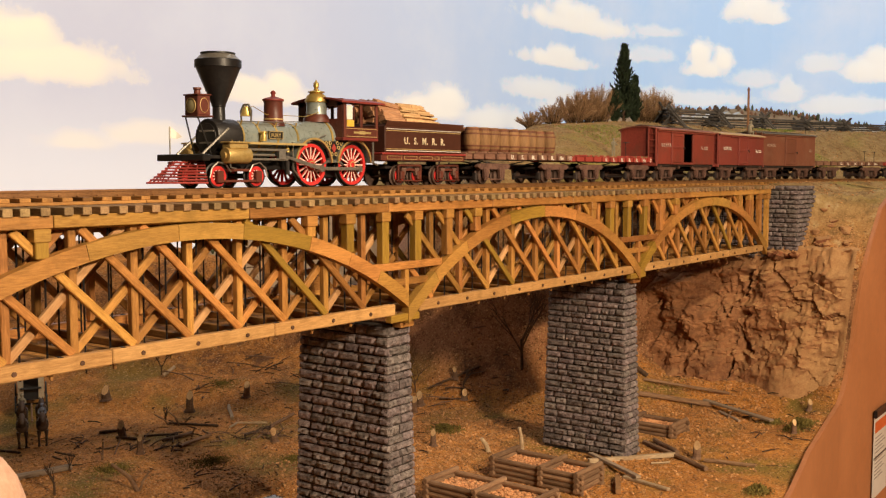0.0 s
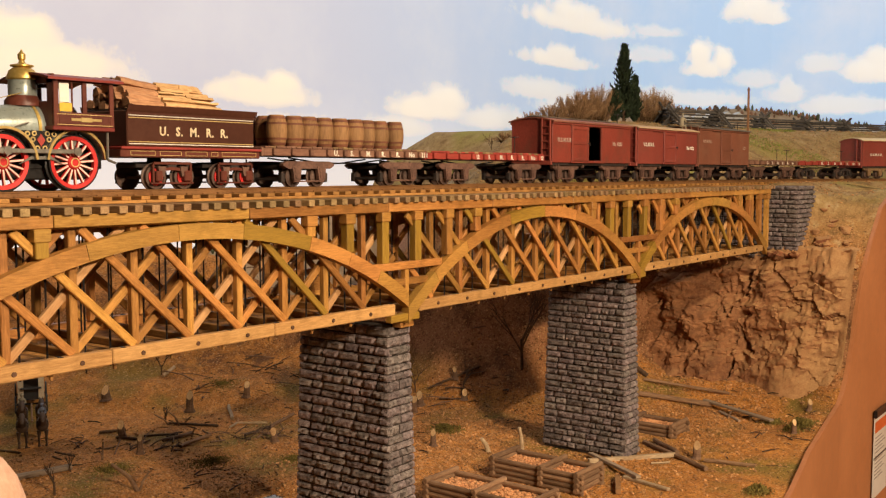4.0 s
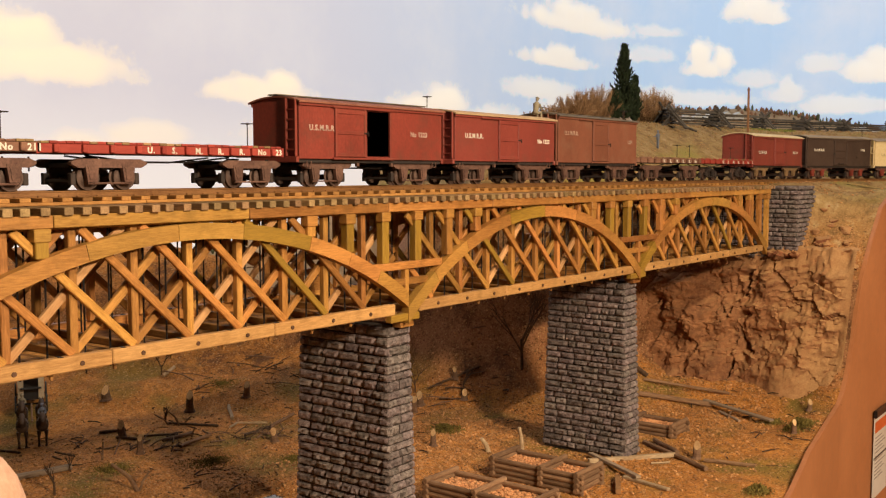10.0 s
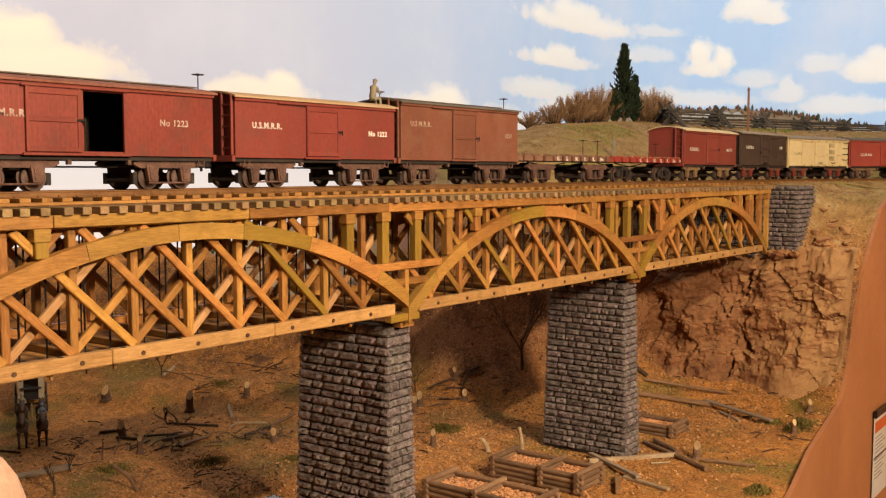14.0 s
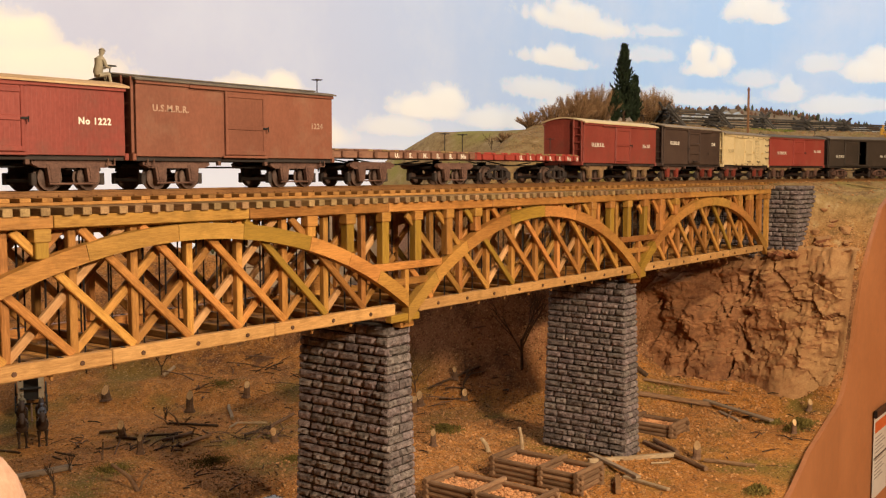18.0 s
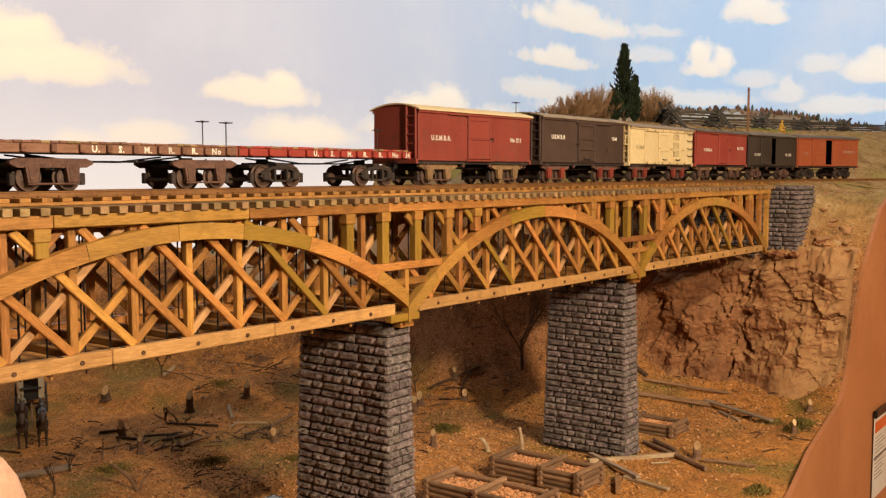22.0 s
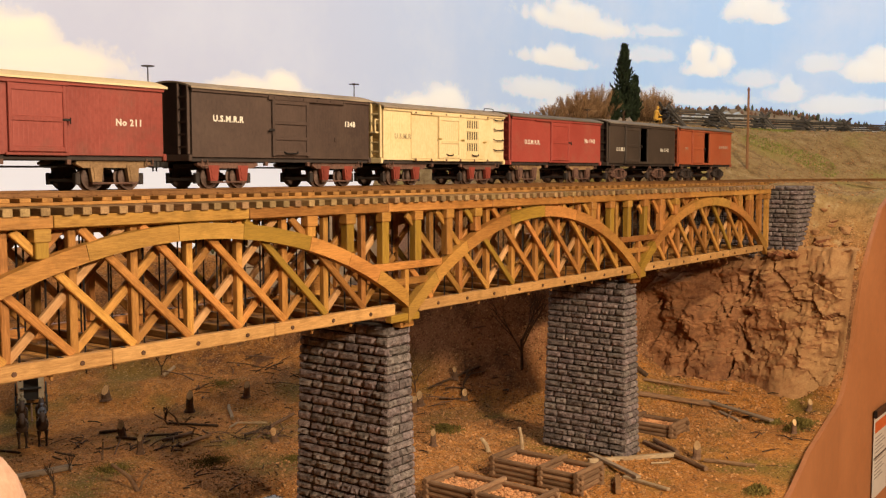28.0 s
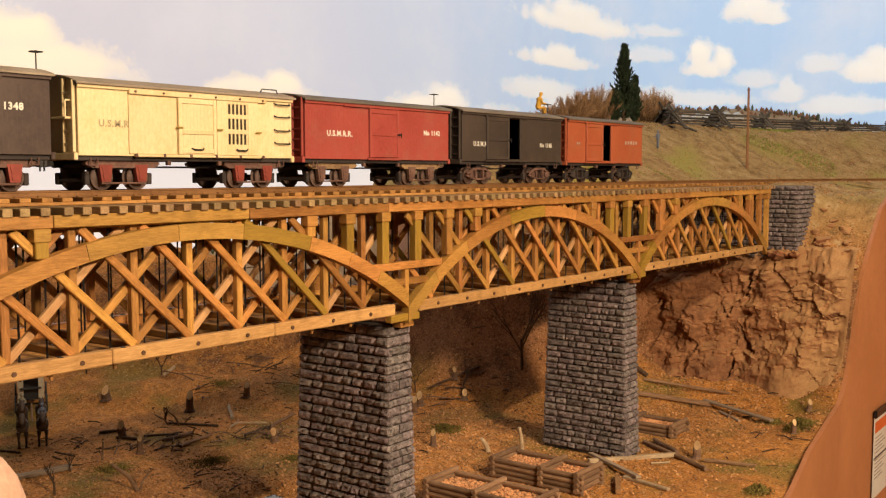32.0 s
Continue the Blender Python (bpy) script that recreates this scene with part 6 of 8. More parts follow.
    def log(x, y, z, n, w, h, turn, tip, ma):
        """A split log along the tender, with a rough wedge outline."""
        out = [(-w * 0.5, -h * rnd.uniform(0.2, 0.5)), (w * rnd.uniform(0.25, 0.5), -h * 0.5), (w * 0.5, h * rnd.uniform(0, 0.3)), (w * rnd.uniform(-0.2, 0.3), h * 0.5), (-w * 0.42, h * rnd.uniform(0.1, 0.4))]
        k = len(out)
        b = Bag()
        for i in range(6):
            q = -n / 2 + n * i / 5
            jog = (rnd.uniform(-0.4, 0.4), rnd.uniform(-0.35, 0.35))
            b.v += [(q + rnd.uniform(-0.5, 0.5), p + jog[0] + rnd.uniform(-0.25, 0.25), v + jog[1]) for p, v in out]
        for i in range(5):
            b.f += [(i * k + c, i * k + (c + 1) % k, (i + 1) * k + (c + 1) % k, (i + 1) * k + c)[::-1] for c in range(k)]
        b.f += [tuple(range(k)), tuple(5 * k + c for c in range(k))[::-1]]
        part("split_log", b, ma, pile, m=at(x, y, z, rnd.uniform(-14, 14), tip, turn))

    # thick rough logs behind the cab, thinner pale splits towards the rear
    for layer in range(4):
        half = 21 - 3.0 * layer
        y = -half
        while y < half:
            w = rnd.uniform(6.5, 10.5)
            log(o(698) + rnd.uniform(-2, 2), y + w / 2, 58.4 + layer * 5.0 + rnd.uniform(-0.7, 0.7), rnd.uniform(27, 33), w, 6.2, rnd.uniform(-4, 4), rnd.uniform(1, 6), SPLIT_ROSE if rnd.random() < 0.72 else BARK)
            y += w - 0.8
    for layer in range(7):
        half = 21.5 - 1.5 * layer
        for xa, xb in ((713, 742 - 0.8 * layer), (738 - 0.8 * layer, 769 - 3.0 * layer)):
            y = -half + rnd.uniform(-1, 1)
            while y < half:
                w = rnd.uniform(4.8, 8.4)
                log(o((xa + xb) / 2) + rnd.uniform(-1.2, 1.2), y + w / 2, 56.8 + layer * 2.75 + rnd.uniform(-0.5, 0.5), xb - xa + rnd.uniform(-1, 2), w, 3.3, rnd.uniform(-3, 3), rnd.uniform(0, 3), SPLIT if rnd.random() < 0.75 else SPLIT_ROSE)
                y += w - 0.6
    for k in range(3):
        log(o(776), -18 + 12 * k, 56.6, 22, 6, 3, 4 * k, 0, SPLIT)
    MOVING.append((pile, 718.5, 776.5, at(733.0 - 747.5)))


build_tender()
# ---- things of the valley and the hill ----
def lumpy(r, seed, squash=0.7, n=2):
    """A small rough stone."""
    rnd = random.Random(seed)
    b = Bag()
    k = 6
    rows = [(0, -r * squash)] + [(r * math.cos(a), r * squash * math.sin(a)) for a in (-0.7, 0.1, 0.8)] + [(0, r * squash)]
    b.v.append((0, 0, -r * squash))
    for rr, z in rows[1:4]:
        for i in range(k):
            q = rnd.uniform(0.72, 1.15)
            b.v.append((rr * q * math.cos(2 * math.pi * i / k), rr * q * math.sin(2 * math.pi * i / k), z * rnd.uniform(0.8, 1.15)))
    b.v.append((0, 0, r * squash))
    for i in range(k):
        j = (i + 1) % k
        b.f.append((0, 1 + j, 1 + i))
        for t in (0, 1):
            b.f.append((1 + t * k + i, 1 + t * k + j, 1 + (t + 1) * k + j, 1 + (t + 1) * k + i))
        b.f.append((1 + 2 * k + i, 1 + 2 * k + j, 1 + 3 * k))
    return b


PEBBLE = surface("mixed_ochre_pebbles", (0.25, 0.105, 0.033), (0.56, 0.31, 0.13), 0.9, grain=300, patch=40, bump=0.3, vary=0)
GRAVEL = surface("orange_gravel", (0.42, 0.17, 0.065), (0.68, 0.36, 0.17), 0.9, grain=300, patch=50, bump=0.3, vary=0)


def per_island(ma, amount=0.5):
    """Gives each loose bit of a joined mesh its own shade."""
    nt = ma.node_tree
    hs = [n for n in nt.nodes if n.bl_idname == "ShaderNodeHueSaturation"][0]
    g = nt.nodes.new("ShaderNodeNewGeometry")
    r = node(nt, "ShaderNodeMapRange")
    r.inputs["To Min"].default_value, r.inputs["To Max"].default_value = 1 - amount, 1 + amount
    nt.links.new(g.outputs["Random Per Island"], r.inputs[0])
    nt.links.new(r.outputs[0], hs.inputs["Value"])
    return ma


per_island(PEBBLE, 0.5), per_island(GRAVEL, 0.35)


def scatter(name, label, count, region, size, ma, seed, keep=None):
    rnd = random.Random(seed)
    shapes = [lumpy(1, seed * 10 + i) for i in range(8)]
    b = Bag()
    for _ in range(count):
        x, y = region(rnd)
        if keep and not keep(x, y):
            continue
        z = ground_z(x, y)
        r = size(rnd)
        s = rnd.choice(shapes)
        a = rnd.uniform(0, 6.28)
        c, d = math.cos(a) * r, math.sin(a) * r
        b.add([(x + c * p - d * q, y + d * p + c * q, z + r * (w + 0.25)) for p, q, w in s.v], s.f)
    return tagged(part(name, b, ma), label, "stones", kind="stuff")


scatter("pebbles", "small ochre pebbles strewn over the valley floor", 32000, lambda r: (r.uniform(560, 1560), r.uniform(-234, 640) * r.uniform(0.35, 1)), lambda r: 0.45 + 2.0 * r.random() ** 3.4, PEBBLE, 3, lambda x, y: bank(x, y) < 40 and y > edge(x) + 3)
scatter("scree", "broken red-brown stones at the foot of the bank", 6000, lambda r: (r.uniform(1240, 1560), r.uniform(-234, 330)), lambda r: 0.5 + 2.4 * r.random() ** 5, PEBBLE, 4, lambda x, y: -95 < bank(x, y) < -24 and y > edge(x) + 3)
scatter("bank_gravel", "loose stones on the slope by the abutment", 3200, lambda r: (r.uniform(1500, 2300), r.uniform(-234, 90)), lambda r: 0.5 + 1.8 * r.random() ** 4, PEBBLE, 8, lambda x, y: abs(track_side(x, y)) > 34 and y > edge(x) + 3)


def rock_material():
    """Red-brown rock with ochre dust on whatever faces upwards, and more tan towards the brighter aisle side."""
    ma = surface("red_brown_cliff_rock", (0.13, 0.047, 0.022), (0.36, 0.155, 0.070), 0.92, grain=210, patch=22, bump=0.9, vary=0.12, stain=(0.11, 0.05, 0.026), stain_amount=0.65, hue=0.008)
    nt = ma.node_tree
    L = nt.links.new
    bs = nt.nodes["Principled BSDF"]
    base = bs.inputs["Base Color"].links[0].from_socket
    ge = nt.nodes.new("ShaderNodeNewGeometry")
    sn = nt.nodes.new("ShaderNodeSeparateXYZ")
    L(ge.outputs["Normal"], sn.inputs[0])
    sp = nt.nodes.new("ShaderNodeSeparateXYZ")
    L(ge.outputs["Position"], sp.inputs[0])
    cloud = node(nt, "ShaderNodeTexNoise", Scale=30.0, Detail=7.0, Roughness=0.7)
    L(ge.outputs["Position"], cloud.inputs[0])
    grit = node(nt, "ShaderNodeTexNoise", Scale=420.0, Detail=5.0)
    L(ge.outputs["Position"], grit.inputs[0])

    def total(*terms):
        out = None
        for sock, k in terms:
            m = node(nt, "ShaderNodeMath")
            m.operation = "MULTIPLY_ADD"
            L(sock, m.inputs[0])
            m.inputs[1].default_value, m.inputs[2].default_value = k, 0.0
            if out is not None:
                L(out, m.inputs[2])
            out = m.outputs[0]
        return out

    amount = node(nt, "ShaderNodeMapRange")
    amount.inputs["From Min"].default_value, amount.inputs["From Max"].default_value, amount.inputs["To Max"].default_value = 0.78, 1.5, 0.8
    # the Y term paints the aisle side tan, partly for the light on it
    L(total((sn.outputs["Z"], 0.9), (cloud.outputs[0], 0.8), (sp.outputs["Y"], -3.2)), amount.inputs[0])
    dust_and_lit_tan = nt.nodes.new("ShaderNodeMixRGB")
    dust_and_lit_tan.inputs[1].default_value, dust_and_lit_tan.inputs[2].default_value = (0.30, 0.145, 0.052, 1), (0.66, 0.40, 0.18, 1)
    L(grit.outputs[0], dust_and_lit_tan.inputs[0])
    mx = nt.nodes.new("ShaderNodeMixRGB")
    L(amount.outputs[0], mx.inputs[0])
    L(base, mx.inputs[1])
    L(dust_and_lit_tan.outputs[0], mx.inputs[2])
    L(mx.outputs[0], bs.inputs["Base Color"])
    return ma


ROCK_FACE = rock_material()


def boulder(rx, ry, rz, rnd):
    """A broken block: a hull of random corners with a rough skin."""
    bm = bmesh.new()
    for _ in range(13):
        d = Vector((rnd.gauss(0, 1), rnd.gauss(0, 1), rnd.gauss(0, 1))).normalized()
        d *= rnd.uniform(0.85, 1.1)
        bm.verts.new((d.x * rx, d.y * ry, d.z * rz))
    bmesh.ops.convex_hull(bm, input=bm.verts)
    loose = [v for v in bm.verts if not v.link_faces]
    bmesh.ops.delete(bm, geom=loose, context="VERTS")
    bmesh.ops.triangulate(bm, faces=bm.faces)
    bmesh.ops.subdivide_edges(bm, edges=bm.edges, cuts=5, use_grid_fill=True)
    seed = rnd.uniform(0, 500)
    b = Bag()
    bm.verts.index_update()
    for v in bm.verts:
        q = v.co
        k = 2.6 * noise.noise((q.x / 13 + seed, q.y / 13, q.z / 13)) + 1.3 * noise.noise((q.x / 4.5 + seed, q.y / 4.5, q.z / 4.5))
        b.v.append(tuple(q + q.normalized() * k))
    b.f = [tuple(v.index for v in f.verts) for f in bm.faces]
    bm.free()
    return b


def crag(y, z, size, seed):
    """How far a broken rock face stands out at a place: flat tilted facets with cracks between them."""
    j = 0.22 * noise.noise((y / 40 + seed, z / 40, 3.0))
    d, p = noise.voronoi((y / size[0] + j, z / size[1] + j + 0.35 * y / size[0], seed))
    cell = noise.cell_vector(p[0] * 9.7 + Vector((seed, 0, 0)))
    tilt = (y / size[0] - p[0].x) * (cell.y - 0.5) * 1.6 + (z / size[1] + 0.35 * y / size[0] - p[0].y) * (cell.z - 0.75) * 1.5
    return cell.x - 0.5 + tilt, 1 - smooth(0.0, 0.085, d[1] - d[0])


def build_cliff():
    """The face of broken rock below the abutment, running out into a dusty slope towards the aisle."""
    b = Bag()
    ys = [-192 + 1.9 * i for i in range(203)]
    rows, back = 104, 18
    for y in ys:
        foot = float(np.interp(y, (-192, -110, -35, 12, 60, 123, 150, 192), (1524, 1524, 1533, 1519, 1503, 1499, 1492, 1472)))
        calm = smooth(-30, -110, y)
        for j in range(rows + back):
            t = min(1.0, j / (rows - 1))
            z = -332 + 194 * t
            x = foot - 19 + 40 * t - 40 * calm * (1 - t) ** 2.2
            amp = (1 - 0.35 * calm) * (1 - (0.35 + 0.55 * calm) * smooth(0.42, 0.05, t)) * smooth(192, 150, y) * smooth(-192, -176, y)
            q = max(0, j - rows + 1) / back
            h = z + 75 * q
            big, crack = crag(y, h, (74, 82), 2.0)
            mid, _ = crag(y, h, (33, 27), 7.0)
            small, _ = crag(y, h, (13, 9), 12.0)
            open_up = smooth(0.34, 0.5, noise.noise((y / 70, h / 70, 8.0)))
            ridge = noise.ridged_multi_fractal((y / 95 + 3.1, h / 120 + 0.3 * y / 95, 2.6), 0.9, 2.1, 5, 1.0, 2.0) - 1.0
            out = 15 * ridge + 10 * big - 15 * crack * open_up + 4 * mid + 3 * small + 15 * noise.noise((y / 62, h / 48, 7.0)) + 2 * noise.noise((y / 6, h / 6, 1.0)) + 6 * noise.noise((y / 30, h / 18, 4.0)) + 5 * math.sin(h / 29 + y / 90 + 1.3) * (1 - calm)
            keep = (1 - q) ** 1.5
            b.v.append((x - amp * out * keep + 44 * q, y + 0.3 * amp * out * keep, z + amp * (4 * big + 2 * mid) * keep + 34 * min(1.0, 2.4 * q) + (5 * noise.noise((44 * q / 14, y / 14, 5.0)) + 2.4 * noise.noise((44 * q / 5, y / 5, 9.0))) * min(1.0, 4 * q)))
    k = rows + back
    b.f = [(i * k + j, i * k + j + 1, (i + 1) * k + j + 1, (i + 1) * k + j) for i in range(len(ys) - 1) for j in range(k - 1)]
    me = b.mesh("rock_cliff", ROCK_FACE, True)
    me.set_sharp_from_angle(angle=radians(24))
    tagged(part("rock_cliff", me, None), "red-brown broken rock cliff below the abutment", "cliff")


build_cliff()


def build_ledge_stones():
    """Broken stones lying along the ledge above the cliff."""
    rnd = random.Random(93)
    for k in range(46):
        y = rnd.uniform(-182, -58)
        x = (1578 + rnd.uniform(-6, 8)) if k % 2 and y < -108 else 1592 + rnd.uniform(-8, 44) if y < -108 else 1552 + rnd.uniform(-6, 6)
        s = rnd.uniform(3, 9) if k % 5 else rnd.uniform(9, 15)
        tagged(part("ledge_stone", boulder(s, s * rnd.uniform(1, 1.6), s * 0.7, rnd), ROCK_FACE, m=at(x, y, max(ground_z(x, y), -112 if x < 1562 else -400) - s * 0.15, rnd.uniform(-20, 20), rnd.uniform(-20, 20), rnd.uniform(0, 360))), "broken brown stone lying on the ledge by the abutment", "stone", group="stones on the ledge")


build_ledge_stones()


def build_grit():
    """Fine grit all over the valley floor and the slopes."""
    for name, ma, n, seed in (("ochre_grit", PEBBLE, 52000, 17), ("dark_grit", SOIL, 30000, 18)):
        rnd = random.Random(seed)
        b = Bag()
        for _ in range(n):
            x, y = rnd.uniform(600, 1760), rnd.uniform(-250, 700) * rnd.uniform(0.3, 1)
            if y < edge(x) + 2 or abs(x - 1600) < 60 and abs(y) < 106:
                continue
            r = 0.28 + 0.75 * rnd.random() ** 2
            z = ground_z(x, y) + 0.2 * r
            q = [rnd.uniform(0.7, 1.4) * r for _ in range(5)]
            a = rnd.uniform(0, 1.5)
            c, s = math.cos(a), math.sin(a)
            b.add([(x + q[0] * c, y + q[0] * s, z), (x - q[1] * s, y + q[1] * c, z), (x - q[2] * c, y - q[2] * s, z), (x + q[3] * s, y - q[3] * c, z), (x, y, z + q[4] * 0.8)], [(0, 1, 4), (1, 2, 4), (2, 3, 4), (3, 0, 4)])
        tagged(part(name, b, ma), "fine grit and leaf litter over the ground", "grit", kind="stuff")
    rnd = random.Random(19)
    b = Bag()
    for _ in range(26000):
        x, y = rnd.uniform(1420, 3000), rnd.uniform(-200, 420)
        side = track_side(x, y)
        if side < 34 or side > 430:
            continue
        r = (0.4 + 1.3 * rnd.random() ** 3) * (0.6 + x / 3000)
        z, a = ground_z(x, y) + 0.2 * r, rnd.uniform(0, 1.5)
        c, q = math.cos(a), math.sin(a)
        b.add([(x + r * c, y + r * q, z), (x - r * q, y + r * c, z), (x - r * c, y - r * q, z), (x + r * q, y - r * c, z), (x, y, z + r * 0.8)], [(0, 1, 4), (1, 2, 4), (2, 3, 4), (3, 0, 4)])
    tagged(part("hill_litter", b, PEBBLE), "loose earth and litter over the hillside", "grit", kind="stuff")


SOIL = per_island(surface("dark_leaf_litter", (0.06, 0.028, 0.010), (0.20, 0.10, 0.03), 0.95, grain=300, patch=40, bump=0, vary=0), 0.5)
build_grit()


def stump(x, y, h, r, lean=0, label="sawn tree stump with a pale cut top"):
    s = thing("tree_stump", label, "stump", at(x, y, ground_z(x, y) - 1, lean, lean * 0.6), group="stumps in the cleared valley")
    n = 9
    rnd = random.Random(int(x * 7 + y))
    prof = [(r * 1.7, 0), (r * 1.15, h * 0.22), (r, h * 0.6), (r * 0.95, h)]
    b = Bag()
    for rr, z in prof:
        b.v += [(rr * rnd.uniform(0.85, 1.15) * math.cos(2 * math.pi * i / n), rr * rnd.uniform(0.85, 1.15) * math.sin(2 * math.pi * i / n), z + (r * (1.15 * math.cos(2 * math.pi * i / n - 0.65) + rnd.uniform(-0.2, 0.2)) if z == h else 0)) for i in range(n)]
    for k in range(3):
        b.f += [(k * n + i, k * n + (i + 1) % n, (k + 1) * n + (i + 1) % n, (k + 1) * n + i) for i in range(n)]
    part("bark", b, BARK, s)
    part("cut_top", Bag().add([(p[0] * 0.97, p[1] * 0.97, p[2] + 0.15) for p in b.v[3 * n:]], [tuple(range(n))]), SPLIT, s, "pale freshly cut wood")


for x, y, h, r in ((869, 685, 15, 6.0), (925, 563, 25, 5.0), (778, 516, 20, 4.6), (744, 431, 21, 3.6), (998, 523, 19, 4.4), (884, 341, 14, 4.2), (992, 165, 18, 3.6), (1488, -138, 18, 2.8), (1433, -168, 13, 3.4), (1309, -187, 16, 3.2), (1156, -118, 18, 4.6), (1199, 267, 11, 4.4), (1216, 296, 16, 3.6), (1150, 312, 16, 5.0), (1120, 300, 20, 4.2)):
    stump(x, y, h, r, random.uniform(-5, 5))

DRIFT = surface("bleached_driftwood", (0.30, 0.20, 0.11), (0.62, 0.47, 0.30), 0.85, grain=600, patch=60, stretch=(0.3, 1, 1), vary=0.2)
LOG_BROWN = surface("brown_log_bark", (0.125, 0.066, 0.034), (0.33, 0.195, 0.108), 0.9, grain=500, patch=70, stretch=(0.2, 1, 1), bump=0.5, vary=0.25)
PLANK_GREY = surface("silvery_old_plank", (0.20, 0.145, 0.10), (0.42, 0.32, 0.225), 0.85, grain=700, patch=50, stretch=(0.12, 1, 1), vary=0.15)
TWIG = surface("dark_twig", (0.045, 0.025, 0.014), (0.13, 0.075, 0.04), 0.9, grain=500, patch=70, vary=0.3)


def lying(name, label, category, a, b, w, h, ma, lift=0, round_log=False, group=""):
    """A plank or log lying on the ground between two places."""
    za, zb = ground_z(*a) + h / 2 + lift, ground_z(*b) + h / 2 + lift
    p, q = (a[0], a[1], za), (b[0], b[1], zb)
    n = (Vector(q) - Vector(p)).length
    m = along(p, q)
    bag = Bag()
    if round_log:
        k = 9
        rnd = random.Random(int(a[0] + b[1]))
        for i in range(6):
            x = -n / 2 + n * i / 5
            bag.v += [(x, (w / 2) * rnd.uniform(0.85, 1.1) * math.cos(2 * math.pi * j / k) + math.sin(i * 1.3) * w * 0.12, (h / 2) * rnd.uniform(0.85, 1.1) * math.sin(2 * math.pi * j / k)) for j in range(k)]
        for i in range(5):
            bag.f += [(i * k + j, i * k + (j + 1) % k, (i + 1) * k + (j + 1) % k, (i + 1) * k + j) for j in range(k)]
        bag.f += [tuple(range(k))[::-1], tuple(5 * k + j for j in range(k))]
    else:
        bag.box(-n / 2, n / 2, -w / 2, w / 2, -h / 2, h / 2, 0.4)
    return tagged(part(name, bag, ma, m=m), label, category, group)


g = "timber lying by the pier"
lying("wooden_beam", "pale squared timber lying on the valley floor", "beam", (1044, -30), (1141, -97), 6, 5, DRIFT, 1.5, group=g)
lying("wooden_plank", "long weathered plank lying across another timber", "plank", (1070, -18), (1010, -112), 6.5, 3.5, PLANK_GREY, 4.5, group=g)
lying("wooden_plank", "weathered plank lying on the gravel", "plank", (1014, -92), (1002, -152), 6, 3, DRIFT, 1.0, group=g)
lying("wooden_beam", "short squared timber leaning by the crib", "beam", (1006, -88), (962, -112), 6, 5, BARREL, 1.0, group=g)
lying("wooden_plank", "long silvery grey plank lying on the ground", "plank", (1424, -16), (1372, -136), 9, 3, PLANK_GREY, 5, group=g)
lying("log", "brown log lying on the valley floor", "log", (1384, 72), (1418, -30), 8, 8, LOG_BROWN, 0, True, g)
lying("log", "brown log lying by the bank", "log", (1424, 84), (1466, -38), 5, 5, LOG_BROWN, 0, True, g)
lying("log", "brown log lying on the valley floor", "log", (1172, -40), (1110, -150), 6.5, 6.5, LOG_BROWN, 0, True, g)
lying("log", "short brown log resting beside a longer one", "log", (1190, -46), (1150, -96), 6.5, 6.5, LOG_BROWN, 1, True, g)
lying("log", "thin brown log lying on the ground", "log", (1146, -132), (1160, -190), 5, 5, LOG_BROWN, 0, True, g)
lying("log", "dark log lying at the foot of the bank", "log", (1424, 128), (1436, 84), 7, 7, TWIG, 0, True, g)
lying("log", "thin pole lying across the ground", "log", (1398, -50), (1366, -92), 4, 4, PLANK_GREY, 0, True, g)
lying("log", "pale split stick lying on the gravel", "log", (1088, -90), (1110, -104), 2.4, 2.4, DRIFT, 0.5, True, g)
lying("driftwood", "bleached bent branch lying on the ground", "branch", (892, 437), (922, 457), 3.4, 3.4, DRIFT, 0.6, True)
lying("driftwood", "bleached straight branch lying on the ground", "branch", (922, 457), (952, 428), 3.0, 3.0, DRIFT, 0.8, True)
lying("driftwood", "bleached log lying near the old stumps", "branch", (969, 682), (1000, 694), 5.5, 5.5, DRIFT, 2, True)
lying("driftwood", "short pale split log lying on the floor", "log", (966, 525), (931, 477), 5, 5, DRIFT, 0.6, True)
for (x0, y0), (x1, y1), w in (((796, 455), (842, 452), 5), ((792, 414), (848, 424), 5), ((861, 528), (893, 462), 3.5), ((876, 388), (930, 398), 4), ((930, 398), (1003, 428), 4.5), ((770, 556), (800, 540), 4), ((772, 520), (782, 492), 4), ((800, 500), (832, 470), 3), ((1180, 300), (1200, 262), 3.5), ((1190, 330), (1240, 268), 4)):
    lying("log", "dark rotten branch lying on the valley floor", "log", (x0, y0), (x1, y1), w, w, LOG_BROWN if w > 4 else TWIG, 0.4, True, "rotten branches on the valley floor")
lying("log", "grey log lying near the layout edge", "log", (590, 452), (655, 440), 9, 8, PLANK_GREY, 0, True)


def leaning(x, y, dx, dy, h, r, ma, label):
    """A bent stick that stands up out of the ground."""
    p = Vector((x, y, ground_z(x, y) - 2))
    q = p + Vector((dx * 0.35, dy * 0.35, h * 0.55))
    tagged(part("dead_stick", Bag().rod(p, q, r, r * 0.9, 8).rod(q, p + Vector((dx, dy, h)), r * 0.92, r * 0.7, 8), ma), label, "stick", group="dead sticks standing in the ground")


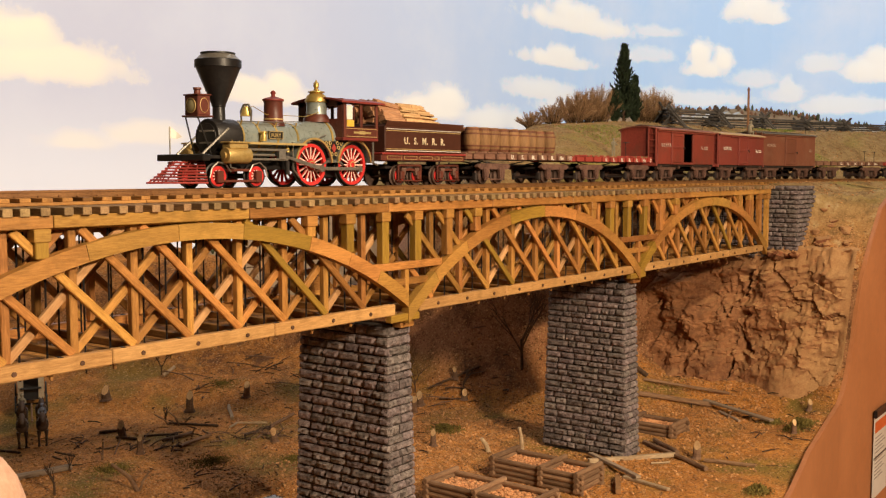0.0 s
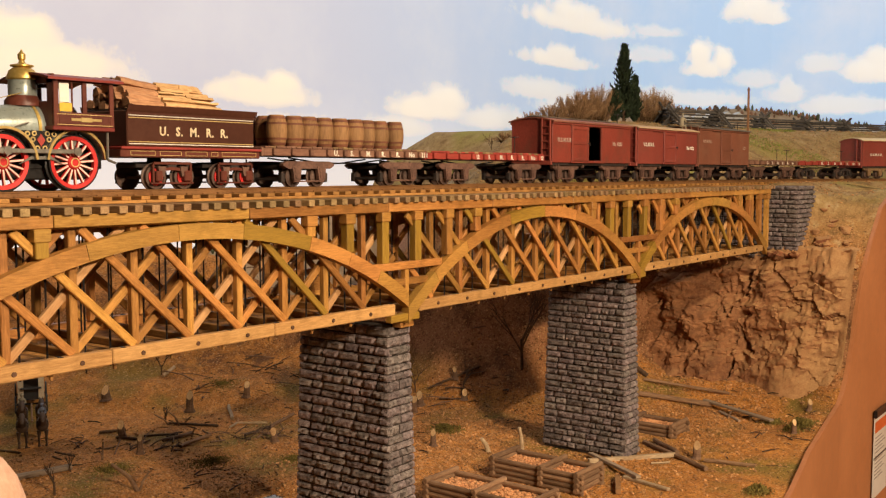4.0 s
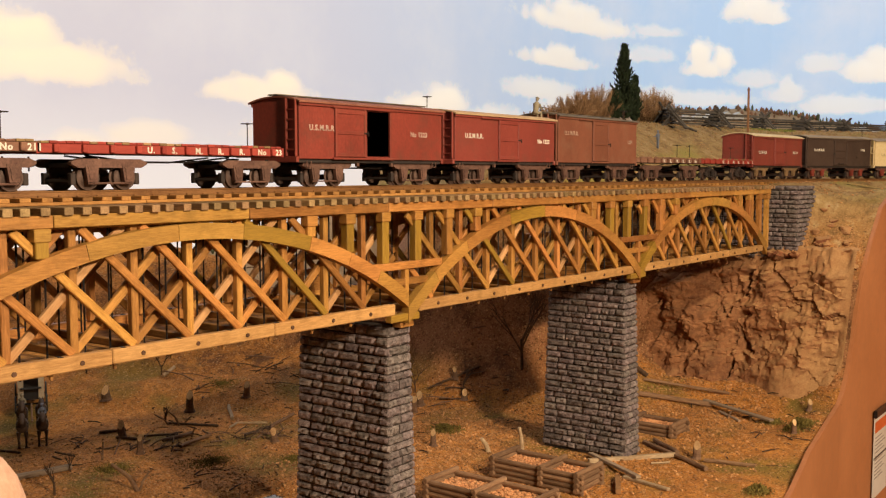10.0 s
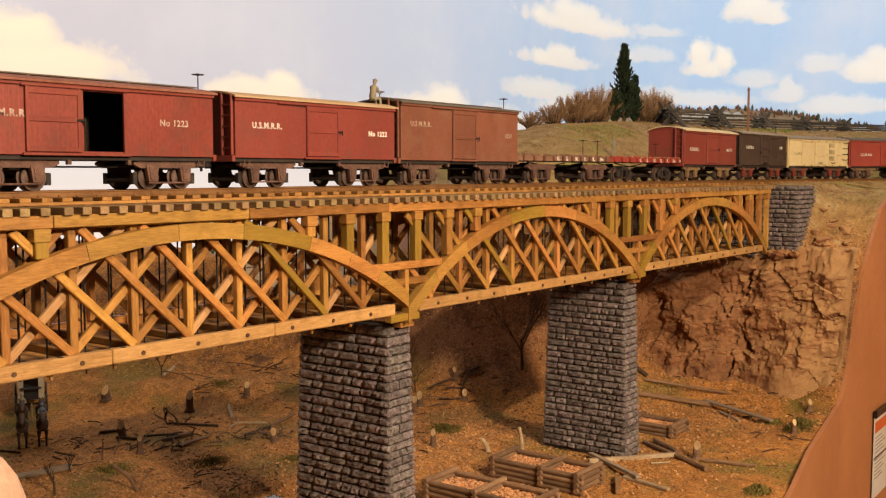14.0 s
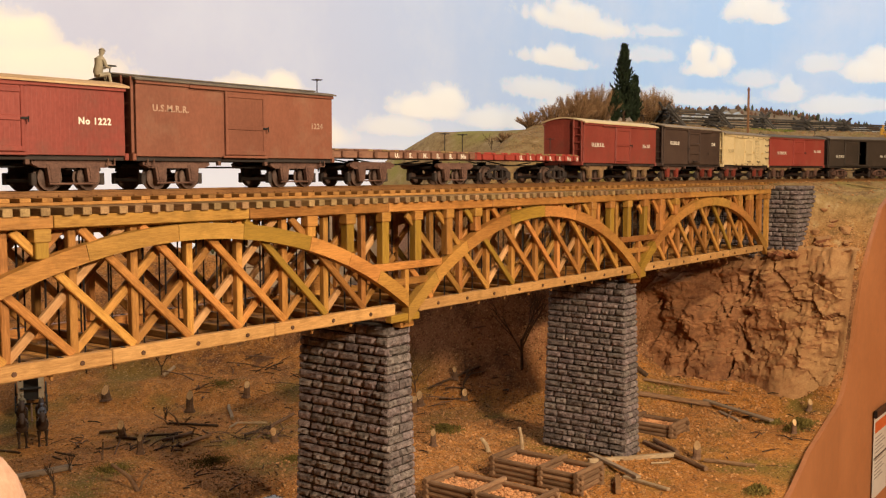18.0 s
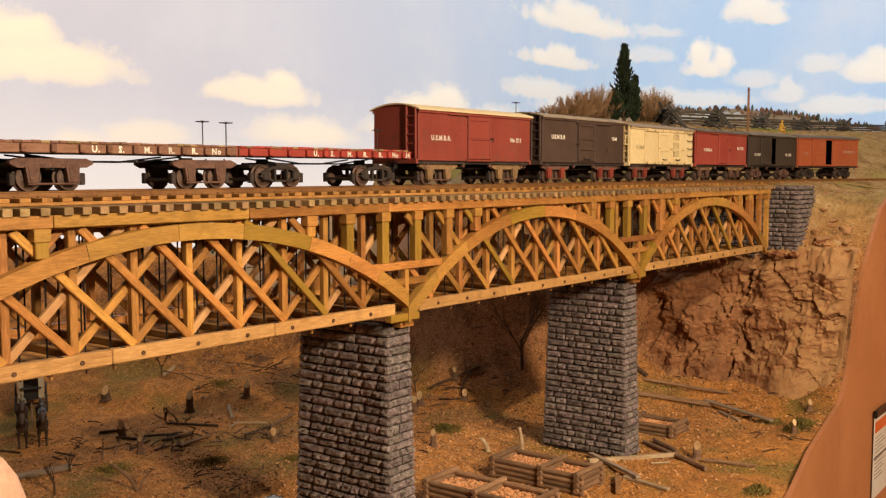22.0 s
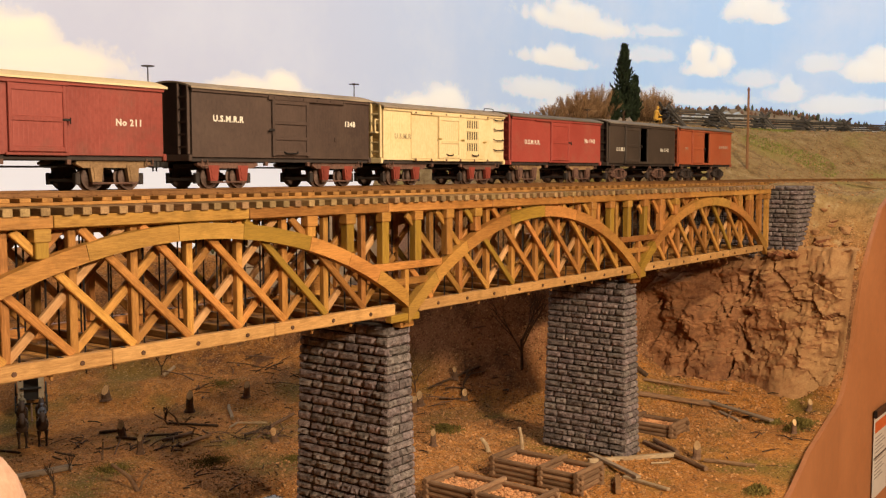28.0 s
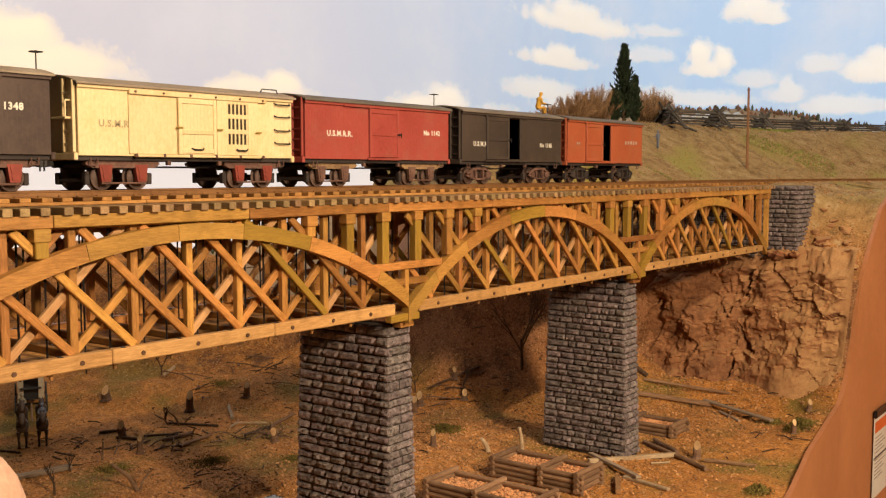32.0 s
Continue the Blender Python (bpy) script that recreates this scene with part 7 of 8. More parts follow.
leaning(1043, 63, -3, 3, 34, 2.8, DRIFT, "bleached bent stick standing by the pier")
leaning(1018, 97, -8, 6, 20, 3.4, DRIFT, "short bleached stick leaning by the crib")
leaning(656, 313, -22, 16, 34, 2.6, LOG_BROWN, "dead trunk leaning out of the floor")
leaning(656, 312, 12, -3, 22, 1.6, LOG_BROWN, "thin dead limb leaning out of the floor")
for x, y, dx, dy, h in ((861, 526, -16, 12, 18), (868, 512, -14, 14, 26), (870, 508, 10, -6, 14), (835, 446, 4, -3, 15), (700, 445, 3, 2, 24)):
    leaning(x, y, dx, dy, h, 1.4, LOG_BROWN, "dead forked stick on the valley floor")


def crib(x0, x1, y0, y1, split, courses, label):
    """A log crib filled with gravel."""
    c = thing("log_crib", label, "crib", group="log cribs filled with gravel")
    rnd = random.Random(int(x0))
    z = ground_z((x0 + x1) / 2, (y0 + y1) / 2) - 1
    r = 3.2
    def beam(p, q):
        n = (Vector(q) - Vector(p)).length
        part("crib_log", Bag().lathe([(r * 0.92, 0), (r, 1), (r * rnd.uniform(0.9, 1.05), n / 2), (r, n - 1), (r * 0.9, n)], 9, mm(-n / 2, 0, 0, 0, 90)), LOG_BROWN, c, m=along(p, q))
    for k in range(courses):
        zz = z + r + k * 2 * r * 0.92
        for x in (x0, x1):
            beam((x, y0 - 6, zz), (x, y1 + 6, zz))
        for y in [y0, y1] + split:
            beam((x0 - 6, y, zz + r * 0.9), (x1 + 6, y, zz + r * 0.9))
    b = Bag()
    shapes = [lumpy(1, 500 + i) for i in range(6)]
    for _ in range(1500):
        x, y = rnd.uniform(x0 + 2, x1 - 2), rnd.uniform(y0 + 2, y1 - 2)
        q = rnd.uniform(1.0, 2.4)
        s = rnd.choice(shapes)
        a = rnd.uniform(0, 6.28)
        zz = z + courses * 5.4 - 5 + rnd.uniform(-1.4, 1.0)
        b.add([(x + q * (p * math.cos(a) - w * math.sin(a)), y + q * (p * math.sin(a) + w * math.cos(a)), zz + q * v) for p, w, v in s.v], s.f)
    b.box(x0, x1, y0, y1, z, z + courses * 5.4 - 5.5)
    f = part("gravel_fill", b, GRAVEL, c, "orange gravel fill")
    f["kind"] = "stuff"


crib(938, 984, -76, 34, [-30], 4, "log crib filled with orange gravel near the pier")
crib(820, 866, -89, 38, [-25], 4, "low log crib filled with gravel")
crib(1222, 1262, -56, 6, [], 3, "weathered log crib holding stones beside the pier")


def branch(b, p, d, length, r, depth, rnd, spread=0.55):
    """Grows a bare branch and its forks."""
    q = p + d * length
    b.rod(p, q, r, r * 0.62, 5)
    if depth == 0:
        return
    for _ in range(rnd.choice((2, 3))):
        e = (d + Vector((rnd.uniform(-1, 1), rnd.uniform(-1, 1), rnd.uniform(-0.25, 0.7))) * spread).normalized()
        branch(b, p + d * length * rnd.uniform(0.55, 1.0), e, length * rnd.uniform(0.55, 0.8), r * 0.62, depth - 1, rnd, spread)


def bare_tree(x, y, h, r, depth, seed, label, z=None, ma=None):
    rnd = random.Random(seed)
    t = thing("bare_tree", label, "tree", at(x, y, (ground_z(x, y) if z is None else z) - 2), group="leafless trees")
    tr = Bag()
    d = Vector((rnd.uniform(-0.15, 0.15), rnd.uniform(-0.15, 0.15), 1)).normalized()
    tr.rod((0, 0, 0), d * h * 0.35, r, r * 0.75, 8)
    part("trunk", tr, ma or TWIG, t)
    cr = Bag()
    for k in range(4):
        a = rnd.uniform(0, 6.28)
        e = (d * 1.2 + Vector((math.cos(a), math.sin(a), rnd.uniform(0, 0.5))) * 0.7).normalized()
        branch(cr, d * h * rnd.uniform(0.2, 0.36), e, h * 0.3, r * 0.6, depth, rnd)
    part("crown", cr, ma or TWIG, t)


bare_tree(1266, 208, 134, 2.5, 3, 33, "leafless dark tree growing on the bank")
bare_tree(1204, 275, 62, 1.6, 2, 22, "small leafless tree at the foot of the bank")
bare_tree(1184, 349, 52, 1.2, 3, 23, "thin leafless sapling by the pier")
bare_tree(595, 378, 44, 1.5, 2, 24, "dead sapling standing on the valley floor")
bare_tree(649, 432, 26, 1.0, 2, 25, "thin dead sapling on the valley floor")
bare_tree(880, 560, 26, 1.6, 2, 27, "dead branching snag on the valley floor")
bare_tree(1635, 520, 48, 1.0, 3, 28, "small leafless tree on the hill crest")
bare_tree(980, 700, 52, 1.2, 3, 29, "leafless shrub at the back of the valley")
bare_tree(905, 790, 60, 1.3, 3, 30, "leafless shrub at the back of the valley")


def build_debris():
    """Sticks and bark strewn about."""
    rnd = random.Random(14)
    b = Bag()
    for _ in range(230):
        x, y = rnd.uniform(640, 1350), rnd.uniform(120, 640)
        if bank(x, y) > 10 or rnd.random() < 0.15:
            x, y = rnd.uniform(1150, 1520), rnd.uniform(-220, 60)
        a, n = rnd.uniform(0, 6.28), rnd.uniform(4, 26)
        p = Vector((x, y, ground_z(x, y) + 0.8))
        q = p + Vector((math.cos(a) * n, math.sin(a) * n, rnd.uniform(-0.5, 3.5)))
        mid = (p + q) / 2 + Vector((rnd.uniform(-2, 2), rnd.uniform(-2, 2), rnd.uniform(0, 2)))
        r = rnd.uniform(0.3, 1.0)
        b.rod(p, mid, r, r, 5)
        b.rod(mid, q, r, r * 0.5, 5)
    tagged(part("fallen_sticks", b, TWIG), "dark sticks and brush strewn on the ground", "debris", kind="stuff")


build_debris()


def brush_pile(x, y, n, spread, reach, seed, label="heap of dead branches on the valley floor"):
    """A heap of forked dead branches."""
    rnd = random.Random(seed)
    h = thing("brush_pile", label, "branches", group="heaps of dead branches")
    for _ in range(n):
        px, py = x + rnd.gauss(0, spread), y + rnd.gauss(0, spread)
        a, k = rnd.uniform(0, 6.28), rnd.uniform(0.4, 1) * reach
        p = Vector((px, py, ground_z(px, py) + rnd.uniform(0.2, 1.5)))
        d = Vector((math.cos(a), math.sin(a), rnd.uniform(0.0, 0.3)))
        r = rnd.uniform(0.5, 1.5)
        q = p + d * k * 0.5 + Vector((0, 0, rnd.uniform(0, 2)))
        b = Bag().tube([p, q, q + (d + Vector((rnd.uniform(-0.5, 0.5), rnd.uniform(-0.5, 0.5), -0.1))) * k * 0.5], r * 0.8)
        part("branch", b, BARK if rnd.random() < 0.5 else TWIG, h)


for i, (x, y, n, s, k) in enumerate(((790, 430, 12, 22, 40), (860, 400, 14, 20, 44), (905, 355, 9, 16, 36), (700, 520, 7, 20, 34), (1090, 620, 14, 34, 50), (1150, 720, 16, 40, 50), (965, 600, 7, 22, 34), (1180, 300, 14, 20, 40), (1240, 270, 16, 22, 40), (1110, 330, 9, 16, 30), (745, 470, 8, 20, 34), (1400, -60, 8, 20, 26))):
    brush_pile(x, y, n, s, k, 200 + i)

LEAF = surface("dull_green_moss_leaf", (0.11, 0.085, 0.018), (0.26, 0.20, 0.05), 0.9, grain=300, patch=60, bump=0, vary=0)
STRAW = surface("dry_straw_grass", (0.27, 0.18, 0.07), (0.46, 0.34, 0.15), 0.9, grain=300, patch=60, bump=0, vary=0)
CEDAR = surface("dark_cedar_foliage", (0.012, 0.022, 0.010), (0.040, 0.062, 0.028), 0.9, grain=300, patch=40, bump=0, vary=0)
RUSSET = surface("russet_winter_twigs", (0.27, 0.145, 0.07), (0.54, 0.35, 0.19), 0.95, grain=300, patch=40, bump=0, vary=0)
GRASS = surface("bright_spring_grass", (0.14, 0.17, 0.025), (0.34, 0.38, 0.08), 0.9, grain=300, patch=60, bump=0, vary=0)
for ma, k in ((LEAF, 0.4), (STRAW, 0.25), (CEDAR, 0.5), (RUSSET, 0.45), (GRASS, 0.35)):
    per_island(ma, k)


def blade(b, p, d, n, w, rnd):
    """A leaf blade from p along d."""
    s = Vector((rnd.uniform(-1, 1), rnd.uniform(-1, 1), rnd.uniform(-0.3, 0.3)))
    s = s.cross(d).normalized() * w
    q = p + d * n * 0.55 + s * 0.1
    b.add([p - s * 0.4, p + s * 0.4, q + s * 0.6, p + d * n, q - s * 0.6], [(0, 1, 2, 4), (4, 2, 3)])


def moss_clump(x, y, rx, ry, h, seed):
    rnd = random.Random(seed)
    b = Bag()
    for _ in range(1500):
        a, q = rnd.uniform(0, 6.28), min(1.0, abs(rnd.gauss(0, 0.5)))
        px, py = x + rx * q * math.cos(a), y + ry * q * math.sin(a)
        p = Vector((px, py, ground_z(px, py) - 0.5 + rnd.random() * h * 0.5 * (1 - q)))
        d = Vector((rnd.uniform(-0.7, 0.7), rnd.uniform(-0.7, 0.7), rnd.uniform(0.3, 1))).normalized()
        blade(b, p, d, rnd.uniform(0.35, 0.6) * h * (1.2 - q), 0.9, rnd)
    tagged(part("moss_clump", b, LEAF), "low dull green moss clump on the ground", "moss", group="moss clumps on the valley floor")


for i, (x, y, rx, ry, h) in enumerate(((1340, -184, 40, 26, 17), (1064, -228, 30, 16, 12), (785, 346, 62, 46, 5), (683, 399, 40, 44, 5), (1074, 206, 34, 34, 9), (1390, -130, 34, 30, 5), (852, 273, 40, 30, 4), (1006, 590, 60, 60, 3))):
    moss_clump(x, y, rx, ry, h, 60 + i)


def build_grass():
    """Dry grass and green patches on the hill and bank."""
    for name, ma, count, seed, label in (("dry_grass", STRAW, 11000, 31, "dry straw-coloured grass on the hillside"), ("green_grass", GRASS, 8000, 32, "patches of fresh green grass by the track")):
        rnd = random.Random(seed)
        b = Bag()
        made = 0
        while made < count:
            x, y = rnd.uniform(1300, 3300), rnd.uniform(-60, 640)
            s = track_side(x, y)
            if s < 40 or s > 520:
                continue
            green = noise.noise((x / 130, y / 130, 2.0)) + (0.35 if s < 120 else 0) - 0.35 * (x < 1650)
            if name == "green_grass" and green < 0.28:
                continue
            p = Vector((x, y, ground_z(x, y) - 0.5))
            d = Vector((rnd.uniform(-0.6, 0.6), rnd.uniform(-0.6, 0.6), 1)).normalized()
            blade(b, p, d, rnd.uniform(1.5, 3.6) * (1 + (x - 1300) / 2600), 0.7 + (x - 1300) / 2600, rnd)
            made += 1
        tagged(part(name, b, ma), label, "grass", kind="stuff")


build_grass()


def cedar(x, y, h, w, seed):
    """A spire of rising sprays, ragged at the edge."""
    rnd = random.Random(seed)
    t = thing("cedar_tree", "tall narrow dark green cedar on the hill crest", "tree", at(x, y, ground_z(x, y) - 2), group="cedars on the hill")
    part("trunk", Bag().lathe([(3.2, 0), (2.4, h * 0.3), (0.8, h * 0.95)], 8), BARK, t)
    b = Bag()
    for k in range(210):
        f = rnd.random() ** 0.8
        zz = h * (0.03 + 0.90 * f)
        reach = w * (1 - f) ** 0.75 * (0.45 + 0.55 * min(1, f * 5 + 0.3)) * rnd.uniform(0.35, 1.15)
        a = rnd.uniform(0, 6.28)
        out = Vector((math.cos(a), math.sin(a), 0))
        root = Vector((0, 0, zz - reach * 0.1))
        tip = out * reach + Vector((0, 0, zz + reach * rnd.uniform(0.5, 1.1) + h * 0.02))
        for _ in range(46):
            q = rnd.random() ** 0.7
            p = root.lerp(tip, q) + Vector((rnd.gauss(0, 1), rnd.gauss(0, 1), rnd.gauss(0, 1))) * (w * 0.075 * (1.2 - q))
            d = (out * 0.55 + Vector((0, 0, 1)) + Vector((rnd.uniform(-0.5, 0.5), rnd.uniform(-0.5, 0.5), rnd.uniform(-0.2, 0.4)))).normalized()
            blade(b, p, d, rnd.uniform(4, 9), 1.7, rnd)
    part("crown", b, CEDAR, t)


cedar(1920, 380, 168, 33, 41)
cedar(1984, 386, 104, 17, 42)
cedar(1896, 388, 70, 24, 43)


def thicket(x, y, w, h, seed):
    """A leafless shrub: a rounded fan of fine twigs."""
    rnd = random.Random(seed)
    t = thing("leafless_shrub", "russet brown leafless shrub on the hill crest", "shrub", at(x, y, ground_z(x, y) - 2), group="leafless shrubs on the hill")
    st, tw = Bag(), Bag()
    for _ in range(75):
        a, q = rnd.uniform(0, 6.28), rnd.random() ** 0.5
        out = Vector((math.cos(a), math.sin(a), 0))
        foot = out * q * w * 0.16
        tip = out * q * w * 0.62 + Vector((0, 0, h * math.sqrt(max(0.0, 1 - 0.80 * q * q)) * rnd.uniform(0.72, 1.0)))
        mid = foot.lerp(tip, 0.5) - out * w * 0.05 * q
        st.rod(foot, mid, 0.7, 0.45, 4)
        st.rod(mid, tip, 0.45, 0.15, 4)
        for _ in range(110):
            p = mid.lerp(tip, rnd.uniform(-0.7, 0.95))
            e = ((tip - mid).normalized() + Vector((rnd.uniform(-1, 1), rnd.uniform(-1, 1), rnd.uniform(-0.2, 0.9))) * 0.7).normalized()
            blade(tw, p, e, rnd.uniform(0.07, 0.2) * h, 0.3, rnd)
    part("stem_tuft", st, TWIG, t)
    part("crown", tw, RUSSET, t)


for i, (x, y, w, h) in enumerate(((1735, 440, 66, 46), (1785, 425, 76, 66), (1830, 420, 76, 76), (1875, 410, 66, 80), (2040, 390, 70, 80), (2085, 385, 84, 90), (2130, 385, 66, 72), (1700, 470, 56, 34), (1660, 500, 50, 24))):
    thicket(x, y, w, h, 70 + i)

RAIL_GREY = surface("weathered_fence_rail", (0.035, 0.030, 0.028), (0.14, 0.125, 0.11), 0.9, grain=500, patch=60, stretch=(0.2, 1, 1), vary=0.4)


def build_fence():
    """A zigzag rail fence with crossed stakes along the hill crest, and rails stacked beside it."""
    f = thing("rail_fence", "grey zigzag split-rail fence along the hill crest", "fence")
    knots = [(1960, 322), (2040, 312), (2130, 292), (2230, 282), (2330, 262), (2440, 250), (2540, 232), (2640, 218), (2750, 196), (2870, 176), (3000, 150), (3130, 120)]
    pts = [(x, y + (34 if i % 2 else -34)) for i, (x, y) in enumerate(knots)]
    rnd = random.Random(9)
    for i in range(len(pts) - 1):
        (xa, ya), (xb, yb) = pts[i], pts[i + 1]
        za, zb = ground_z(xa, ya), ground_z(xb, yb)
        for k in range(5):
            z = 3 + 6.2 * k + (3.0 if i % 2 else 0)
            u = Vector((xb - xa, yb - ya, 0)).normalized() * rnd.uniform(6, 16)
            stick("fence_rail", (xa - u.x, ya - u.y + rnd.uniform(-3, 3), za + z + rnd.uniform(-2, 2)), (xb + u.x, yb + u.y + rnd.uniform(-3, 3), zb + z + rnd.uniform(-2, 2)), rnd.uniform(3.0, 4.6), 3.8, RAIL_GREY, f, 0.5)
        for s in (-1, 1):
            for q in (0, 9):
                stick("cross_stake", (xa + s * 6 + q, ya - s * 27, za - 1), (xa - s * 5 + q, ya + s * 10, za + 44 + rnd.uniform(-4, 6)), 4.2, 4.2, RAIL_GREY, f, 0.4)
        stick("top_rail", (xa - 6, ya, za + 35), (xb + 6, yb, zb + 34), 4.0, 3.8, RAIL_GREY, f, 0.5)
        # rails leaning out towards the track
        for _ in range(1):
            t, n = rnd.random(), rnd.uniform(30, 46)
            px, py = xa + (xb - xa) * t, ya + (yb - ya) * t
            qx, qy = px + rnd.uniform(-18, 40), py - n
            stick("leaning_rail", (px, py, ground_z(px, py) + rnd.uniform(12, 26)), (qx, qy, ground_z(qx, qy) + 1), 3.4, 3.4, RAIL_GREY, f, 0.4)


build_fence()


def telegraph_pole(x, y, h):
    t = thing("telegraph_pole", "slim brown wooden telegraph pole beside the track", "pole", at(x, y, ground_z(x, y) - 2))
    part("post", Bag().lathe([(2.9, 0), (2.4, h * 0.5), (2.0, h), (0.6, h + 2)], 9), POLE, t, smooth=True)
    part("crosspiece", Bag().box(-6, 6, -1, 1, h - 5, h - 3.4, 0.3), POLE, t)
    for s in (-5, 5):
        part("insulator", Bag().lathe([(1.0, h - 3.4), (1.2, h - 1.6), (0.4, h - 0.6)], 8, mm(s, 0, 0)), GREY_METAL, t)


POLE = surface("oiled_brown_pole", (0.18, 0.08, 0.035), (0.34, 0.17, 0.08), 0.7, grain=600, patch=40, stretch=(1, 1, 0.1))
telegraph_pole(1960, 128, 160)

# ---- the far painted ridge with its woods and tents ----
RIDGE = surface("far_brown_ridge", (0.30, 0.20, 0.12), (0.52, 0.38, 0.235), 0.95, grain=60, patch=9, bump=0.1, vary=0, stain=(0.20, 0.17, 0.08), stain_amount=0.6)


def wall_point(u, off):
    """A place along the painted wall, off millimetres in front of it."""
    if u < 4500:
        return -1500 + u, 1150 - off
    a = min((u - 4500) / 1000, math.pi / 2)
    r = 1000 - off
    x, y = 3000 + r * math.sin(a), 150 + r * math.cos(a)
    return (x, y) if u < 4500 + 500 * math.pi else (4000 - off, 150 - (u - 4500 - 500 * math.pi))


def ridge_top(u):
    return float(np.interp(u, (2300, 2700, 2900, 3200, 3600, 4400, 4800, 5048, 5180, 5305, 5440, 5583, 5720, 5852, 6300), (-160, -158, -160, -120, -40, 120, 225, 240, 247, 252, 240, 218, 192, 165, 140)))


def build_ridge():
    b = Bag()
    us = [2200 + 20 * i for i in range(200)]
    for u in us:
        for j, off in enumerate((4, 30, 90, 170)):
            x, y = wall_point(u, off)
            z = ridge_top(u) + 6 * noise.noise((u / 90, 0, 3)) - (0, 6, 55, 150)[j]
            b.v.append((x, y, z))
    for i in range(len(us) - 1):
        for j in range(3):
            b.f.append((4 * i + j, 4 * i + j + 1, 4 * i + j + 5, 4 * i + j + 4))
    tagged(part("far_ridge", b, RIDGE, smooth=True), "distant brown wooded ridge against the sky", "hill", kind="structure")
    rnd = random.Random(51)
    for name, ma, label, n in (("far_woods", FAR_RUST, "distant russet winter woods on the ridge", 230), ("far_pines", FAR_GREEN, "distant dark green pines on the ridge", 150)):
        w = Bag()
        for _ in range(n):
            u = rnd.uniform(4850, 6000) if rnd.random() < 0.72 else rnd.uniform(2300, 3200)
            if name == "far_pines" and 4900 < u < 5400 and rnd.random() < 0.75:
                continue
            off = rnd.choice((10, 14, 22, 34, 50, 80))
            x, y = wall_point(u, off)
            z = ridge_top(u) - max(0, off - 30) * 0.9 - 6
            h = rnd.uniform(10, 22) * (1.3 if name == "far_pines" else 1)
            r = h * (0.2 if name == "far_pines" else 0.36)
            k = 6
            a0 = rnd.uniform(0, 6)
            prof = ((r * 0.5, 0), (r, h * 0.3), (r * 0.75, h * 0.65), (0.4, h))
            vs = [(x + rr * rnd.uniform(0.7, 1.2) * math.cos(a0 + 6.283 * i / k), y + rr * rnd.uniform(0.7, 1.2) * math.sin(a0 + 6.283 * i / k), z + zz * rnd.uniform(0.92, 1.08)) for rr, zz in prof for i in range(k)]
            fs = [(q * k + i, q * k + (i + 1) % k, (q + 1) * k + (i + 1) % k, (q + 1) * k + i) for q in range(3) for i in range(k)]
            w.add(vs, fs)
        tagged(part(name, w, ma), label, "woods", kind="stuff")
    canvas = surface("white_tent_canvas", (0.62, 0.62, 0.60), (0.78, 0.78, 0.75), 0.9, grain=200, patch=20)
    for u, off, w, h in ((5012, 75, 34, 26), (5052, 75, 38, 26), (5112, 72, 40, 24), (5160, 75, 34, 25), (5238, 72, 42, 27), (5284, 75, 38, 25), (5745, 62, 40, 22), (5775, 55, 46, 24), (5822, 58, 40, 22)):
        x, y = wall_point(u, off)
        z = ridge_top(u) - 6 - 49 * (off - 30) / 60
        tn = Bag().slab([(-w / 2, 0), (w / 2, 0), (w / 2, h * 0.45), (0, h), (-w / 2, h * 0.45)], -16, 16)
        tagged(part("tent", tn, canvas, m=at(x, y, z, 0, 0, -40)), "small white canvas tent on the distant ridge", "tent", group="tents on the distant ridge")


FAR_RUST = per_island(surface("far_russet_wood", (0.17, 0.085, 0.05), (0.31, 0.165, 0.095), 0.95, grain=100, patch=20, bump=0, vary=0), 0.3)
FAR_GREEN = per_island(surface("far_pine_wood", (0.06, 0.075, 0.045), (0.13, 0.15, 0.08), 0.95, grain=100, patch=20, bump=0, vary=0), 0.3)
build_ridge()

COAT_YELLOW = surface("ochre_coat_paint", (0.52, 0.27, 0.03), (0.68, 0.40, 0.07), 0.8, grain=300, patch=60)
COAT_GREY = surface("grey_green_figure_paint", (0.20, 0.17, 0.12), (0.34, 0.30, 0.22), 0.85, grain=300, patch=60)
COAT_BLUE = surface("dull_blue_figure_paint", (0.10, 0.12, 0.17), (0.20, 0.22, 0.28), 0.85, grain=300, patch=60)


def figure(name, label, ma, seated):
    """A small cast figure, one plain piece."""
    b = Bag()
    hip = 3.5 if seated else 16
    lean = 14 if seated else 0
    q = mm(0, 0, hip, 0, lean)
    b.lathe([(2.0, 0), (3.2, 2), (3.0, 7), (3.9, 11), (1.6, 13.4)], 10, q)
    b.lathe([(1.0, 13), (1.1, 14), (1.9, 15.6), (1.9, 17.4), (2.5, 17.6), (1.7, 18.4), (0.6, 19.2)], 10, q)
    for s in (-3.6, 3.6):
        sh = q @ Vector((0, s, 11))
        el = q @ Vector((3.0, s * 1.25, 6.6))
        ha = q @ Vector((7.0, s * 0.8, 7.6))
        b.rod(sh, el, 1.2, 1.0, 7)
        b.rod(el, ha, 1.0, 0.8, 7)
        if seated:
            b.rod((0, s * 0.55, hip), (7.5, s * 0.7, hip + 1.6), 1.5, 1.2, 7)
            b.rod((7.5, s * 0.7, hip + 1.6), (9, s * 0.7, -1.2), 1.2, 1.0, 7)
        else:
            b.rod((0, s * 0.5, 17), (0.3, s * 0.6, 0), 1.6, 1.1, 7)
    return tagged(part(name, b, ma, smooth=True), label, "figure")


